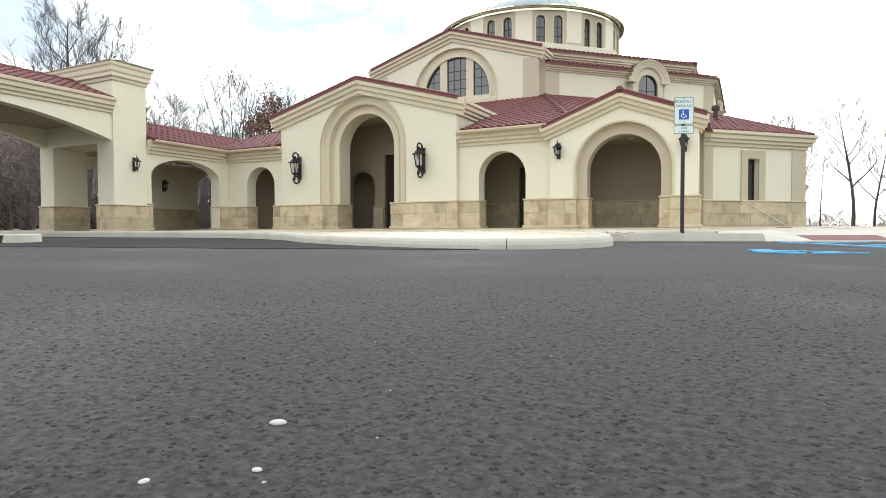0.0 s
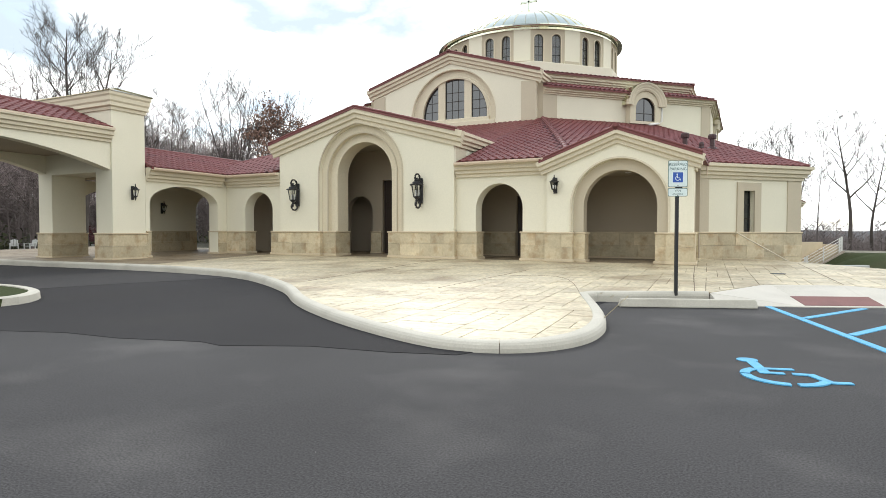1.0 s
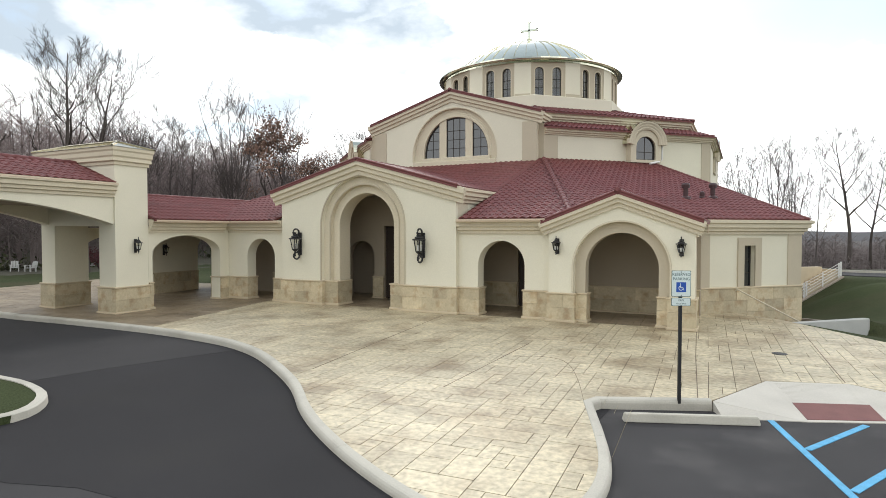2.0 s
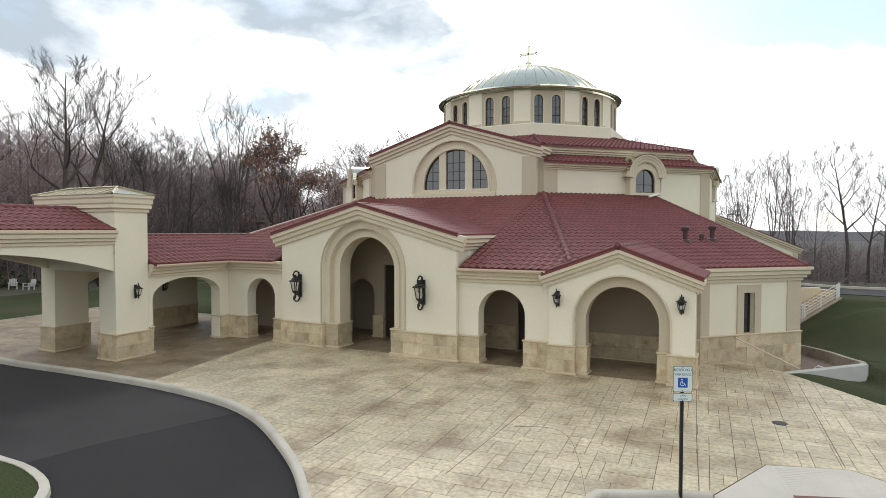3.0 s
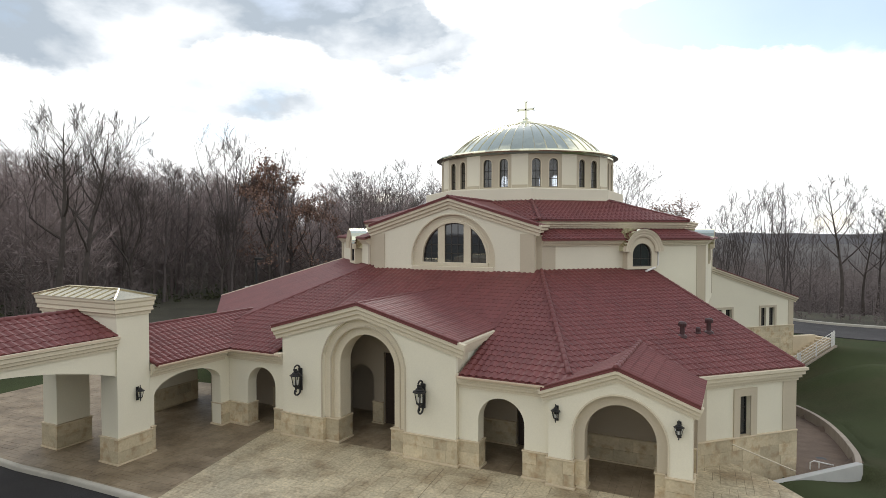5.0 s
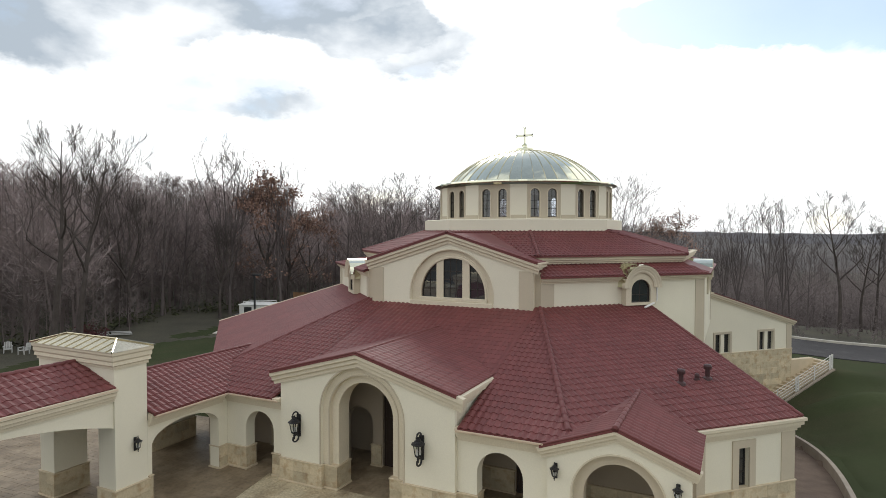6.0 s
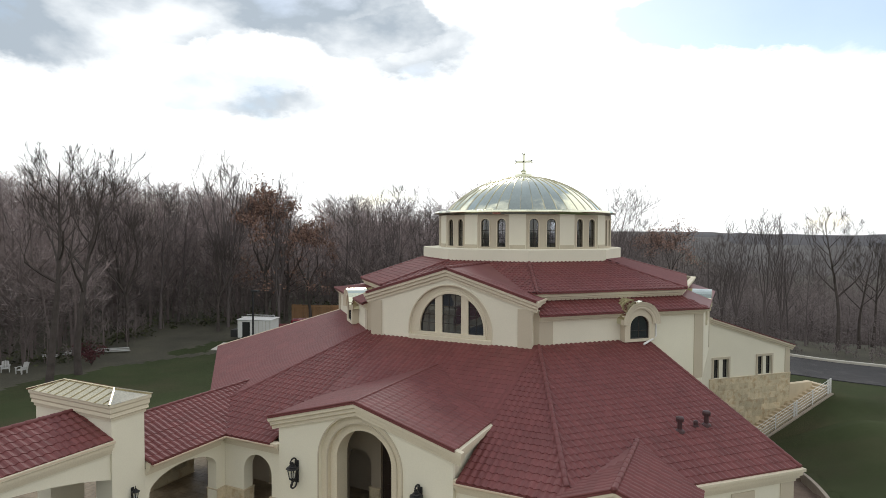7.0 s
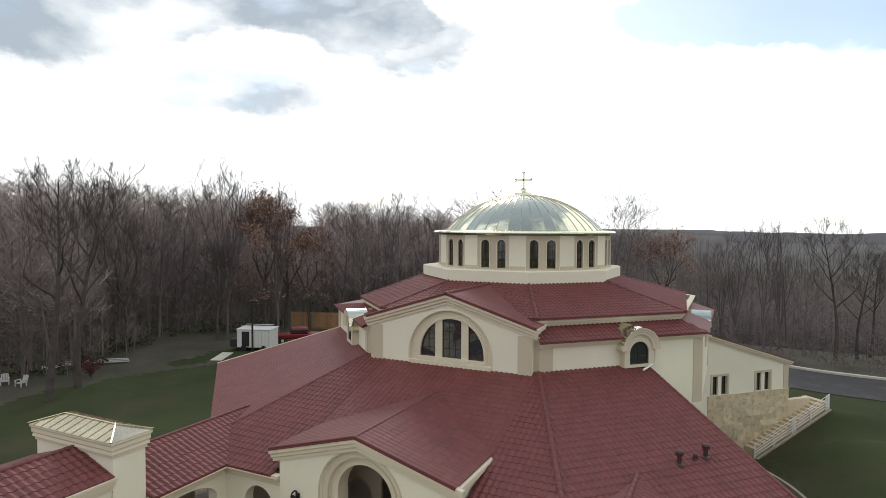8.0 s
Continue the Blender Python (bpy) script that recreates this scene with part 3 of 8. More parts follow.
def a_top(x):
    return 5.30 - A_SLOPE * abs(x - AXC)


# inner leaves take a darker stucco, the reveal's shade put into the colour
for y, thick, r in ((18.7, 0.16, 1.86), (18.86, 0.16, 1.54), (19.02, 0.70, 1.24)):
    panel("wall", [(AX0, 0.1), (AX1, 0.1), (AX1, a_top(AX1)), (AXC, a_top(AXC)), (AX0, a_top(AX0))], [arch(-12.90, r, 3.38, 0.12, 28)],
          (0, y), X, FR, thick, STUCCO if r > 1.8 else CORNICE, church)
for x0, x1 in ((AX0, -14.76), (-11.04, AX1)):
    blocks(x0, x1, FLOOR, WAINS, (0, 18.7), X, FR, 0.16, church)
for x0, x1 in ((-14.76, -14.14), (-11.66, -11.04)):
    blocks(x0, x1, FLOOR, WAINS, (0, 18.86 + 0.02), X, FR, 0.84, church)
blocks(-19.93, -18.86, FLOOR, WAINS, (0, 18.9), X, FR, 0.5, church)
blocks(-17.34, -16.80, FLOOR, WAINS, (0, 18.9), X, FR, 0.5, church)
blocks(-8.92, -8.21, FLOOR, WAINS, (0, 18.9), X, FR, 0.5, church)
blocks(-6.53, -5.70, FLOOR, WAINS, (0, 18.9), X, FR, 0.5, church)
# side walls of the gable block above the ring roof
for x, out in ((AX1, 1), (AX0, -1)):
    s = solid("wall", [(x - 0.004 * out, 19.15, 3.0), (x - 0.004 * out, 22.8, 3.0), (x - 0.004 * out, 22.8, 4.3), (x - 0.004 * out, 19.15, 4.3), (x - 0.3 * out, 19.15, 3.0), (x - 0.3 * out, 22.8, 3.0), (x - 0.3 * out, 22.8, 4.3), (x - 0.3 * out, 19.15, 4.3)],
              [(0, 1, 2, 3), (7, 6, 5, 4), (0, 4, 5, 1), (1, 5, 6, 2), (2, 6, 7, 3), (3, 7, 4, 0)], STUCCO, church)
rake = [(AX0 - 0.28, a_top(AX0 - 0.28)), (AXC, a_top(AXC)), (AX1 + 0.28, a_top(AX1 + 0.28))]
band("rake_cornice", rake, RAKE_P, (0, 18.7), X, FR, CORNICE, church)
course("cornice", [(AX1, 18.72), (AX1, 22.9)], a_top(AX1) - 0.02, CORNICE_P, CORNICE, church)
course("cornice", [(AX0, 22.9), (AX0, 18.72)], a_top(AX0) - 0.02, CORNICE_P, CORNICE, church)
# moulding lines of the entrance arch
for r, y, w in ((1.86, 18.7, 0.05), (1.54, 18.86, 0.045)):
    band("archivolt", arch(-12.90, r + 0.005, 3.38, WAINS + 0.06, 32), [(-0.02, 0.0), (0.035, 0.0), (0.035, w), (-0.02, w)], (0, y), X, FR, TRIM, church)

# ring cornices
course("cornice", [(-19.90, 18.9), (-16.80, 18.9)], 3.10, CORNICE_P, CORNICE, church)
course("cornice", [(-8.94, 18.9), (-5.66, 18.9)], 3.10, CORNICE_P, CORNICE, church)

GUTTER_P = [(0.0, 0.0), (0.09, 0.0), (0.115, 0.05), (0.115, 0.095), (0.095, 0.095), (0.09, 0.03), (0.0, 0.03)]
course("gutter", [(-8.85, 18.57), (-5.72, 18.57)], EAVE_Z - 0.11, GUTTER_P, GUTTER, church)
course("gutter", [(-19.45, 18.57), (-16.80, 18.57)], EAVE_Z - 0.11, GUTTER_P, GUTTER, church)
course("gutter", [at(RIGHT, 21.39, -3.74), at(RIGHT, 21.39, 0.88)], EAVE_Z - 0.11, GUTTER_P, GUTTER, church)

# side porch with its gable, set against the corner
BX0, BX1, BXC, B_SLOPE = -5.65, -1.29, -3.46, 0.375


def b_top(x):
    return 3.93 - B_SLOPE * abs(x - BXC)


# the set-back leaf is tan, which darkens it as the recess's shade would
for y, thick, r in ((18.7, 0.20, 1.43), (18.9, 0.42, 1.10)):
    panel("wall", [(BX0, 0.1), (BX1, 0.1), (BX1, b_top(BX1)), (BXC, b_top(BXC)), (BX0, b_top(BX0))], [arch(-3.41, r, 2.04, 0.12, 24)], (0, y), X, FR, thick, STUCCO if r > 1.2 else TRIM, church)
blocks(BX0, -4.84, FLOOR, WAINS - 0.02, (0, 18.7), X, FR, 0.2, church)
blocks(-1.98, BX1, FLOOR, WAINS - 0.02, (0, 18.7), X, FR, 0.2, church)
blocks(-4.84, -4.51, FLOOR, WAINS - 0.02, (0, 18.92), X, FR, 0.4, church)
blocks(-2.31, -1.98, FLOOR, WAINS - 0.02, (0, 18.92), X, FR, 0.4, church)
band("rake_cornice", [(BX0 - 0.16, b_top(BX0 - 0.16)), (BXC, b_top(BXC)), (BX1 + 0.16, b_top(BX1 + 0.16))], [(p, q * 0.76) for p, q in RAKE_P], (0, 18.7), X, FR, CORNICE, church)
band("archivolt", arch(-3.41, 1.435, 2.04, WAINS + 0.06, 28), [(-0.02, 0.0), (0.03, 0.0), (0.03, 0.05), (-0.02, 0.05)], (0, 18.7), X, FR, CORNICE, church)
panel("wall", [(19.33, 0.0), (22.4, 0.0), (22.4, 3.1), (19.33, 3.1)], [], (BX1 - 0.51, 0), (0, 1), (1, 0), 0.3, STUCCO, church)
blocks(19.42, 22.2, FLOOR, WAINS - 0.02, (BX1 - 0.5, 0), (0, 1), (1, 0), 0.3, church)
blocks(18.98, 19.27, FLOOR, WAINS - 0.02, (BX1 - 0.012, 0), (0, 1), (1, 0), 0.2, church)
course("cornice", [(BX1, 18.72), (BX1, 19.32), (BX1 - 0.5, 19.32), (BX1 - 0.5, 22.2)], 3.02, [(p * 0.8, q * 0.9) for p, q in CORNICE_P], CORNICE, church)

# side wing along the chamfer, with its narrow window
WING_END = 0.65
o = at(RIGHT, 21.25, 0)
panel("wall", [(-4.5, -1.7), (WING_END, -1.7), (WING_END, 3.2), (-4.5, 3.2)], [[(-1.98, 1.24), (-1.49, 1.24), (-1.49, 2.69), (-1.98, 2.69)]], o, *RIGHT, 0.35, STUCCO, church)
band("window_surround", [(-1.98, 1.24), (-1.98, 2.69), (-1.49, 2.69), (-1.49, 1.24)], [(-0.01, 0.0), (0.05, 0.0), (0.05, 0.28), (-0.01, 0.28)], o, *RIGHT, TRIM, church)
for u0, u1 in ((0.02, WING_END + 0.01), (-4.3, -3.47)):
    panel("pilaster", [(u0, 1.1), (u1, 1.1), (u1, 3.15), (u0, 3.15)], [], at(RIGHT, 21.285, 0), *RIGHT, 0.05, TRIM, church)
blocks(-4.4, WING_END, -1.4, WAINS, o, *RIGHT, 0.35, church)
course("cornice", [at(RIGHT, 21.25, -4.4), at(RIGHT, 21.25, WING_END), at(RIGHT, 20.2, WING_END)], 3.08, CORNICE_P, CORNICE, church)


def window(outline, o, ux, out, depth, parent, bars_u=(), bars_z=(), frame=0.05, glass=GLASS):
    """Frame, glass and glazing bars, set back in an opening."""
    oo = Vector((*o[:2], 0)) - Vector((*out, 0)).normalized() * depth
    win = group_part("window", parent)
    c_u, c_z = sum(p[0] for p in outline) / len(outline), sum(p[1] for p in outline) / len(outline)
    panel("pane", outline, [], oo, ux, out, 0.02, glass, win).visible_shadow = glass is not DRUM_GLASS
    band("window_frame", outline, [(-0.01, -frame), (0.05, -frame), (0.05, 0.01), (-0.01, 0.01)], oo, ux, out, FRAME, win, closed=True)
    for u in bars_u:
        zs = [p[1] for p in outline]
        top = max(zs)
        for i in range(len(outline)):
            (a, za), (b, zb) = outline[i - 1], outline[i]
            if min(a, b) <= u <= max(a, b) and abs(b - a) > 1e-6 and max(za, zb) > c_z:
                top = za + (zb - za) * (u - a) / (b - a)
        panel("glazing_bar", [(u - 0.014, min(zs)), (u + 0.014, min(zs)), (u + 0.014, top), (u - 0.014, top)], [], oo + Vector((*out, 0)).normalized() * 0.02, ux, out, 0.03, FRAME, win)
    for z in bars_z:
        us = []
        for i in range(len(outline)):
            (a, za), (b, zb) = outline[i - 1], outline[i]
            if min(za, zb) <= z <= max(za, zb) and abs(zb - za) > 1e-6:
                us.append(a + (b - a) * (z - za) / (zb - za))
        if len(us) >= 2:
            panel("glazing_bar", [(min(us), z - 0.014), (max(us), z - 0.014), (max(us), z + 0.014), (min(us), z + 0.014)], [], oo + Vector((*out, 0)).normalized() * 0.02, ux, out, 0.03, FRAME, win)
    return win


window([(-1.98, 1.24), (-1.49, 1.24), (-1.49, 2.69), (-1.98, 2.69)], o, *RIGHT, 0.22, church, (-1.735,), (1.72, 2.2))

# end wall of the wing, up to the chamfer wall of the upper storey
e0, e1 = Vector((*at(RIGHT, 21.25, WING_END), 0)), Vector((*at(RIGHT, 11.9, 1.15), 0))
run = (e1 - e0).length
way = (e1 - e0).normalized()
panel("wall", [(0, -1.7), (run, -1.7), (run, ring_z(11.9) - 0.12), (0, ring_z(21.25) - 0.12)], [], e0, way[:2], (way.y, -way.x), 0.35, STUCCO, church)

# ring roofs
fr_y0, fr_y1 = CY - EAVE_D, CY - 11.9
hip_r1 = (CX + 11.9 * HALF_TAN, fr_y1, ring_z(11.9))
hip_l0, hip_l1 = (CX - EAVE_D * HALF_TAN, fr_y0, EAVE_Z), (CX - 11.9 * HALF_TAN, fr_y1, ring_z(11.9))
AR, AE, AZR = 18.44, 4.17, 5.86
az_e = AZR - A_SLOPE * AE
yr, ye = fr_y0 + (AZR - EAVE_Z) / SLOPE, fr_y0 + (az_e - EAVE_Z) / SLOPE
axl, axr, z_top = AXC - AE, AXC + AE, ring_z(11.9)
front_eave = ((-19.55, fr_y0, EAVE_Z), (-5.0, fr_y0, EAVE_Z))
roof([(-19.55, fr_y0, EAVE_Z), (axl, fr_y0, EAVE_Z), (axl, fr_y1, z_top), hip_l1, (-21.587, fr_y0 + 2.30, EAVE_Z + SLOPE * 2.30)], church, loose_rows=3, eave=front_eave)
roof([(axl, ye, az_e), (AXC, yr, AZR), (AXC, fr_y1, z_top), (axl, fr_y1, z_top)], church, eave=front_eave, relief=0.5)
roof([(AXC, yr, AZR), (axr, ye, az_e), (axr, fr_y1, z_top), (AXC, fr_y1, z_top)], church, eave=front_eave, relief=0.5)
hip_rb = (*at(RIGHT, 20.95, -20.95 * HALF_TAN), ring_z(20.95))
roof([(axr, fr_y0, EAVE_Z), (-5.35, fr_y0, EAVE_Z), hip_rb, hip_r1, (axr, fr_y1, z_top)], church, "maroon barrel tile roof over the front", loose_rows=6, eave=front_eave)
roof([(*at(RIGHT, EAVE_D, -8.1), EAVE_Z), (*at(RIGHT, EAVE_D, 0.85), EAVE_Z), (*at(RIGHT, 11.9, 1.25), ring_z(11.9)), (*at(RIGHT, 11.9, -11.9 * HALF_TAN), ring_z(11.9)), hip_rb], church)
LE = 20.1
roof([(*at(LEFT, LE, 7.3), ring_z(LE)), (*at(LEFT, LE, -LE * HALF_TAN), ring_z(LE)), (*at(LEFT, 11.9, -11.9 * HALF_TAN), ring_z(11.9)), (*at(LEFT, 11.9, 4.3), ring_z(11.9))], church, relief=0.4)
ridge([Vector(hip_rb).lerp(Vector(hip_r1), 0.03), hip_r1], church, 0.11)
hl = Vector(hip_l0).lerp(Vector(hip_l1), 0.245)
ridge([hl, hip_l1], church, 0.085)
bm = bmesh.new()
bm_tube(bm, [(*at(LEFT, LE, 7.34), ring_z(LE) + 0.01), (*at(LEFT, 11.9, 4.34), ring_z(11.9) + 0.01)], 0.06, 6)
part("verge_trim", bm, GUTTER, church, "pale metal verge trim")
bm = bmesh.new()
bm_tube(bm, [(*at(RIGHT, 21.50, -3.76), 3.14), (*at(RIGHT, 21.50, -3.76), EAVE_Z - 0.02)], 0.018, 6)
part("gutter_end", bm, GUTTER, church)
ridge([(*at(RIGHT, EAVE_D, 0.85), EAVE_Z + 0.02), (*at(RIGHT, 11.9, 1.25), ring_z(11.9) + 0.02)], church, 0.07, "verge_cap")
# wall under the far wing's eave
panel("wall", [(-7.0, -1.0), (6.0, -1.0), (6.0, ring_z(19.8) - 0.1), (-7.0, ring_z(19.8) - 0.1)], [], at(LEFT, 19.8, 0), (S2, -S2), (-S2, -S2), 0.35, STUCCO, church)
lv0, lv1 = Vector((*at(LEFT, 19.8, 7.0), 0)), Vector((*at(LEFT, 11.9, 4.1), 0))
lway = (lv1 - lv0).normalized()
panel("wall", [(0, -1.0), ((lv1 - lv0).length, -1.0), ((lv1 - lv0).length, ring_z(11.9) - 0.12), (0, ring_z(19.8) - 0.12)], [], lv0, lway[:2], (-lway.y, lway.x), 0.35, STUCCO, church)

# gable roofs over the two porches
for sgn in (1, -1):
    quad = [(AXC + sgn * AE, AR, az_e), (AXC + sgn * AE, ye, az_e), (AXC, yr, AZR), (AXC, AR, AZR)]
    roof(quad if sgn > 0 else [quad[1], quad[0], quad[3], quad[2]], church, relief=0.45)
ridge([(AXC, AR, AZR + 0.01), (AXC, yr, AZR + 0.01)], church, 0.055)
for sgn in (1, -1):
    ridge([(AXC + sgn * AE, AR + 0.04, az_e + 0.04), (AXC, AR + 0.04, AZR + 0.04)], church, 0.043, "verge_cap")
BR, BE, BZR = 18.46, 2.40, 4.38
bz_e = BZR - B_SLOPE * BE
y_rb = CY - (EAVE_D - (BZR - EAVE_Z) / SLOPE) / S2 + (BXC - CX)
y_re = CY - (EAVE_D - (bz_e - EAVE_Z) / SLOPE) / S2 + (BXC + BE - CX)
roof([(BXC + BE, BR, bz_e), (BXC + BE, y_re, bz_e), (BXC, y_rb, BZR), (BXC, BR, BZR)], church, relief=0.8)
roof([(BXC - BE, BR + 0.25, bz_e), (BXC - BE, BR, bz_e), (BXC, BR, BZR), (BXC, y_rb, BZR), (-5.15, 19.5, BZR - B_SLOPE * 1.69)], church, loose_rows=7)
ridge([(BXC, BR, BZR + 0.02), (BXC, y_rb, BZR + 0.02)], church, 0.10)
for sgn in (1, -1):
    ridge([(BXC + sgn * BE, BR + 0.04, bz_e + 0.04), (BXC, BR + 0.04, BZR + 0.04)], church, 0.043, "verge_cap")

# porch behind the arches: inner wall, doors, ceilings, in plaster darkened for their shade
inner_holes = [arch(-14.88, 0.66, 2.1, 0.12), [(-13.72, 0.12), (-11.9, 0.12), (-11.9, 3.40), (-13.72, 3.40)], [(-7.72, 0.12), (-6.2, 0.12), (-6.2, 2.6), (-7.72, 2.6)]]
panel("wall", [(-24.0, 0.1), (-1.32, 0.1), (-1.32, 3.36), (AX1 - 0.3, 3.36), (AX1 - 0.3, 4.64), (AX0 + 0.3, 4.64), (AX0 + 0.3, 3.36), (-24.0, 3.36)], inner_holes, (0, 21.6), X, FR, 0.3, PLASTER_SHADE, church)
panel("wall", [(-24.0, 0.1), (-3.0, 0.1), (-3.0, 3.36), (-24.0, 3.36)], [], (0, 22.9), X, FR, 0.2, PLASTER_SHADE, church)
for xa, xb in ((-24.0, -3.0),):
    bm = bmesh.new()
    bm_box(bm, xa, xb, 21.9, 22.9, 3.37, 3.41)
    part("porch_ceiling", bm, PLASTER_SHADE, church)
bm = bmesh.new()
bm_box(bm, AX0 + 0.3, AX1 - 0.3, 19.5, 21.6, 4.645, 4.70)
part("porch_ceiling", bm, PLASTER_SHADE, church)
for x0, x1 in ((-14.22, -13.8), (-11.8, -7.8), (-6.15, -1.4), (-19.8, -15.6)):
    blocks(x0, x1, FLOOR, WAINS, (0, 21.58), X, FR, 0.05, church)

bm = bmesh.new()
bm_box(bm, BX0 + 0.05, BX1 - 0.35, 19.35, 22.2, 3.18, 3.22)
part("porch_ceiling", bm, PLASTER_SHADE, church)


bm = bmesh.new()
bm_lathe(bm, [(0.09, -0.012), (0.10, -0.006), (0.10, 0.01), (0.02, 0.01)], 16, (-3.4, 20.3, 3.172))
part("recessed_lamp", bm, WHITE, church, "white recessed lamp ring in the porch ceiling")


def door(x0, x1, z1, y):
    d = group_part("door", church, "dark wooden panelled door")
    for k in (0, 1):
        a, b = x0 + (x1 - x0) * k / 2 + 0.01, x0 + (x1 - x0) * (k + 1) / 2 - 0.01
        bm = bmesh.new()
        bm_box(bm, a, b, y, y + 0.06, FLOOR, z1 - 0.02, bevel=0.008)
        for i in range(3):
            h = (z1 - FLOOR) / 3
            bm_box(bm, a + 0.1, b - 0.1, y - 0.015, y + 0.01, FLOOR + i * h + 0.1, FLOOR + (i + 1) * h - 0.06, bevel=0.01)
        part("door_leaf", bm, DOOR, d)


door(-13.72, -11.9, 3.40, 21.72)
door(-7.72, -6.2, 2.6, 21.72)
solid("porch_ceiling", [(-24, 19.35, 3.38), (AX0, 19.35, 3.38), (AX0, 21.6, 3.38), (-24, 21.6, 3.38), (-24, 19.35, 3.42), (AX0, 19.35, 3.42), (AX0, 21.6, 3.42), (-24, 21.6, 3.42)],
      [(0, 1, 2, 3), (7, 6, 5, 4), (0, 4, 5, 1), (1, 5, 6, 2), (2, 6, 7, 3), (3, 7, 4, 0)], PLASTER_SHADE, church)
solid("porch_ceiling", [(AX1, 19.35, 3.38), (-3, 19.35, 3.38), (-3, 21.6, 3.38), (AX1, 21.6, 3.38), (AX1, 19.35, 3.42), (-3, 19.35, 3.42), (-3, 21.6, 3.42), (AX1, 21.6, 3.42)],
      [(0, 1, 2, 3), (7, 6, 5, 4), (0, 4, 5, 1), (1, 5, 6, 2), (2, 6, 7, 3), (3, 7, 4, 0)], PLASTER_SHADE, church)
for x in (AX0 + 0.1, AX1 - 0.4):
    panel("wall", [(19.51, 0.1), (21.59, 0.1), (21.59, 4.64), (19.51, 4.64)], [arch(20.5, 0.7, 2.1, 0.12)], (x, 0), (0, 1), (1, 0), 0.3, PLASTER_SHADE, church)

# ---------------------------------------------------------------- upper storey
UP = 11.9
oct_w = octagon(UP)
UXC, GY = -13.53, 27.70               # centre line of the front gable, and its face
WXC, WZ, WR = -13.36, 7.215, 1.765    # centre and radius of the lunette
OXC, OZ, OR_ = -13.42, 7.11, 2.34     # its recess


def c_top(x):
    return 9.80 - 0.304 * abs(x - UXC)


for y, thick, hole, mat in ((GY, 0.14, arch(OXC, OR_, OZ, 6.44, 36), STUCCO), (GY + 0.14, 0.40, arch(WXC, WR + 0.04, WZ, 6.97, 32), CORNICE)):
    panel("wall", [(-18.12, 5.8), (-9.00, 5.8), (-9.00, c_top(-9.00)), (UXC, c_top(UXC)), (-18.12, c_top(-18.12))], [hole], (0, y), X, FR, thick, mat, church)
for x0, x1 in ((-18.14, -17.45), (-9.71, -8.98)):
    panel("pilaster", [(x0, 5.9), (x1, 5.9), (x1, c_top(-9.02) + 0.05), (x0, c_top(-9.02) + 0.05)], [], (0, GY - 0.04), X, FR, 0.05, TRIM, church)
for x, out in ((-9.00, 1), (-18.12, -1)):
    panel("wall", [(GY + 0.22, 5.8), (29.6, 5.8), (29.6, 8.6), (GY + 0.22, 8.6)], [], (x - 0.01 * out, 0), (0, 1), (out, 0), 0.3, TRIM, church)
band("rake_cornice", [(-18.12 - 0.25, c_top(-18.37)), (UXC, c_top(UXC)), (-9.00 + 0.25, c_top(-8.75))], RAKE_P, (0, GY), X, FR, CORNICE, church)
course("cornice", [(-9.00, GY + 0.02), (-9.00, 29.3)], c_top(-9.00) - 0.02, CORNICE_P, CORNICE, church)
course("cornice", [(-18.12, 29.3), (-18.12, GY + 0.02)], c_top(-9.00) - 0.02, CORNICE_P, CORNICE, church)
band("archivolt", arch(OXC, OR_ + 0.005, OZ, 6.82, 36), [(-0.02, 0.0), (0.025, 0.0), (0.025, 0.05), (-0.02, 0.05)], (0, GY), X, FR, CORNICE, church)
band("archivolt", arch(WXC, WR + 0.05, WZ, 6.99, 36), [(-0.02, 0.0), (0.05, 0.0), (0.05, 0.09), (0.02, 0.11), (0.02, 0.20), (-0.02, 0.22)], (0, GY + 0.14), X, FR, CORNICE, church)
bm = bmesh.new()
bm_box(bm, OXC - OR_ - 0.01, OXC + OR_ + 0.01, GY - 0.07, GY + 0.32, 6.40, 6.80, bevel=0.03)
bm_box(bm, WXC - 1.95, WXC + 1.95, GY + 0.03, GY + 0.42, 6.80, 6.985, bevel=0.02)
part("window_sill", bm, CORNICE, church)
for u0, u1 in ((-WR, -0.945), (-0.54, 0.54), (0.945, WR)):
    a0, a1 = max(u0, -WR * 0.999), min(u1, WR * 0.999)
    top = [(WXC + a1 + (a0 - a1) * k / 10, WZ + math.sqrt(max(WR ** 2 - (a1 + (a0 - a1) * k / 10) ** 2, 0.0004))) for k in range(11)]
    nb = (WXC - 0.18, WXC + 0.18) if u0 == -0.54 else (WXC + (u0 + u1) / 2,)
    window([(WXC + a0, 6.985), (WXC + a1, 6.985)] + top, (0, GY + 0.14), X, FR, 0.12, church, nb, [z for z in (7.45, 7.90, 8.35) if z < max(t[1] for t in top) - 0.2], 0.04)
for c in (-0.742, 0.742):
    bm = bmesh.new()
    bm_box(bm, WXC + c - 0.205, WXC + c + 0.205, GY + 0.15, GY + 0.42, 6.96, WZ + math.sqrt((WR + 0.04) ** 2 - (abs(c) - 0.205) ** 2), bevel=0.02)
    part("mullion", bm, CORNICE, church)

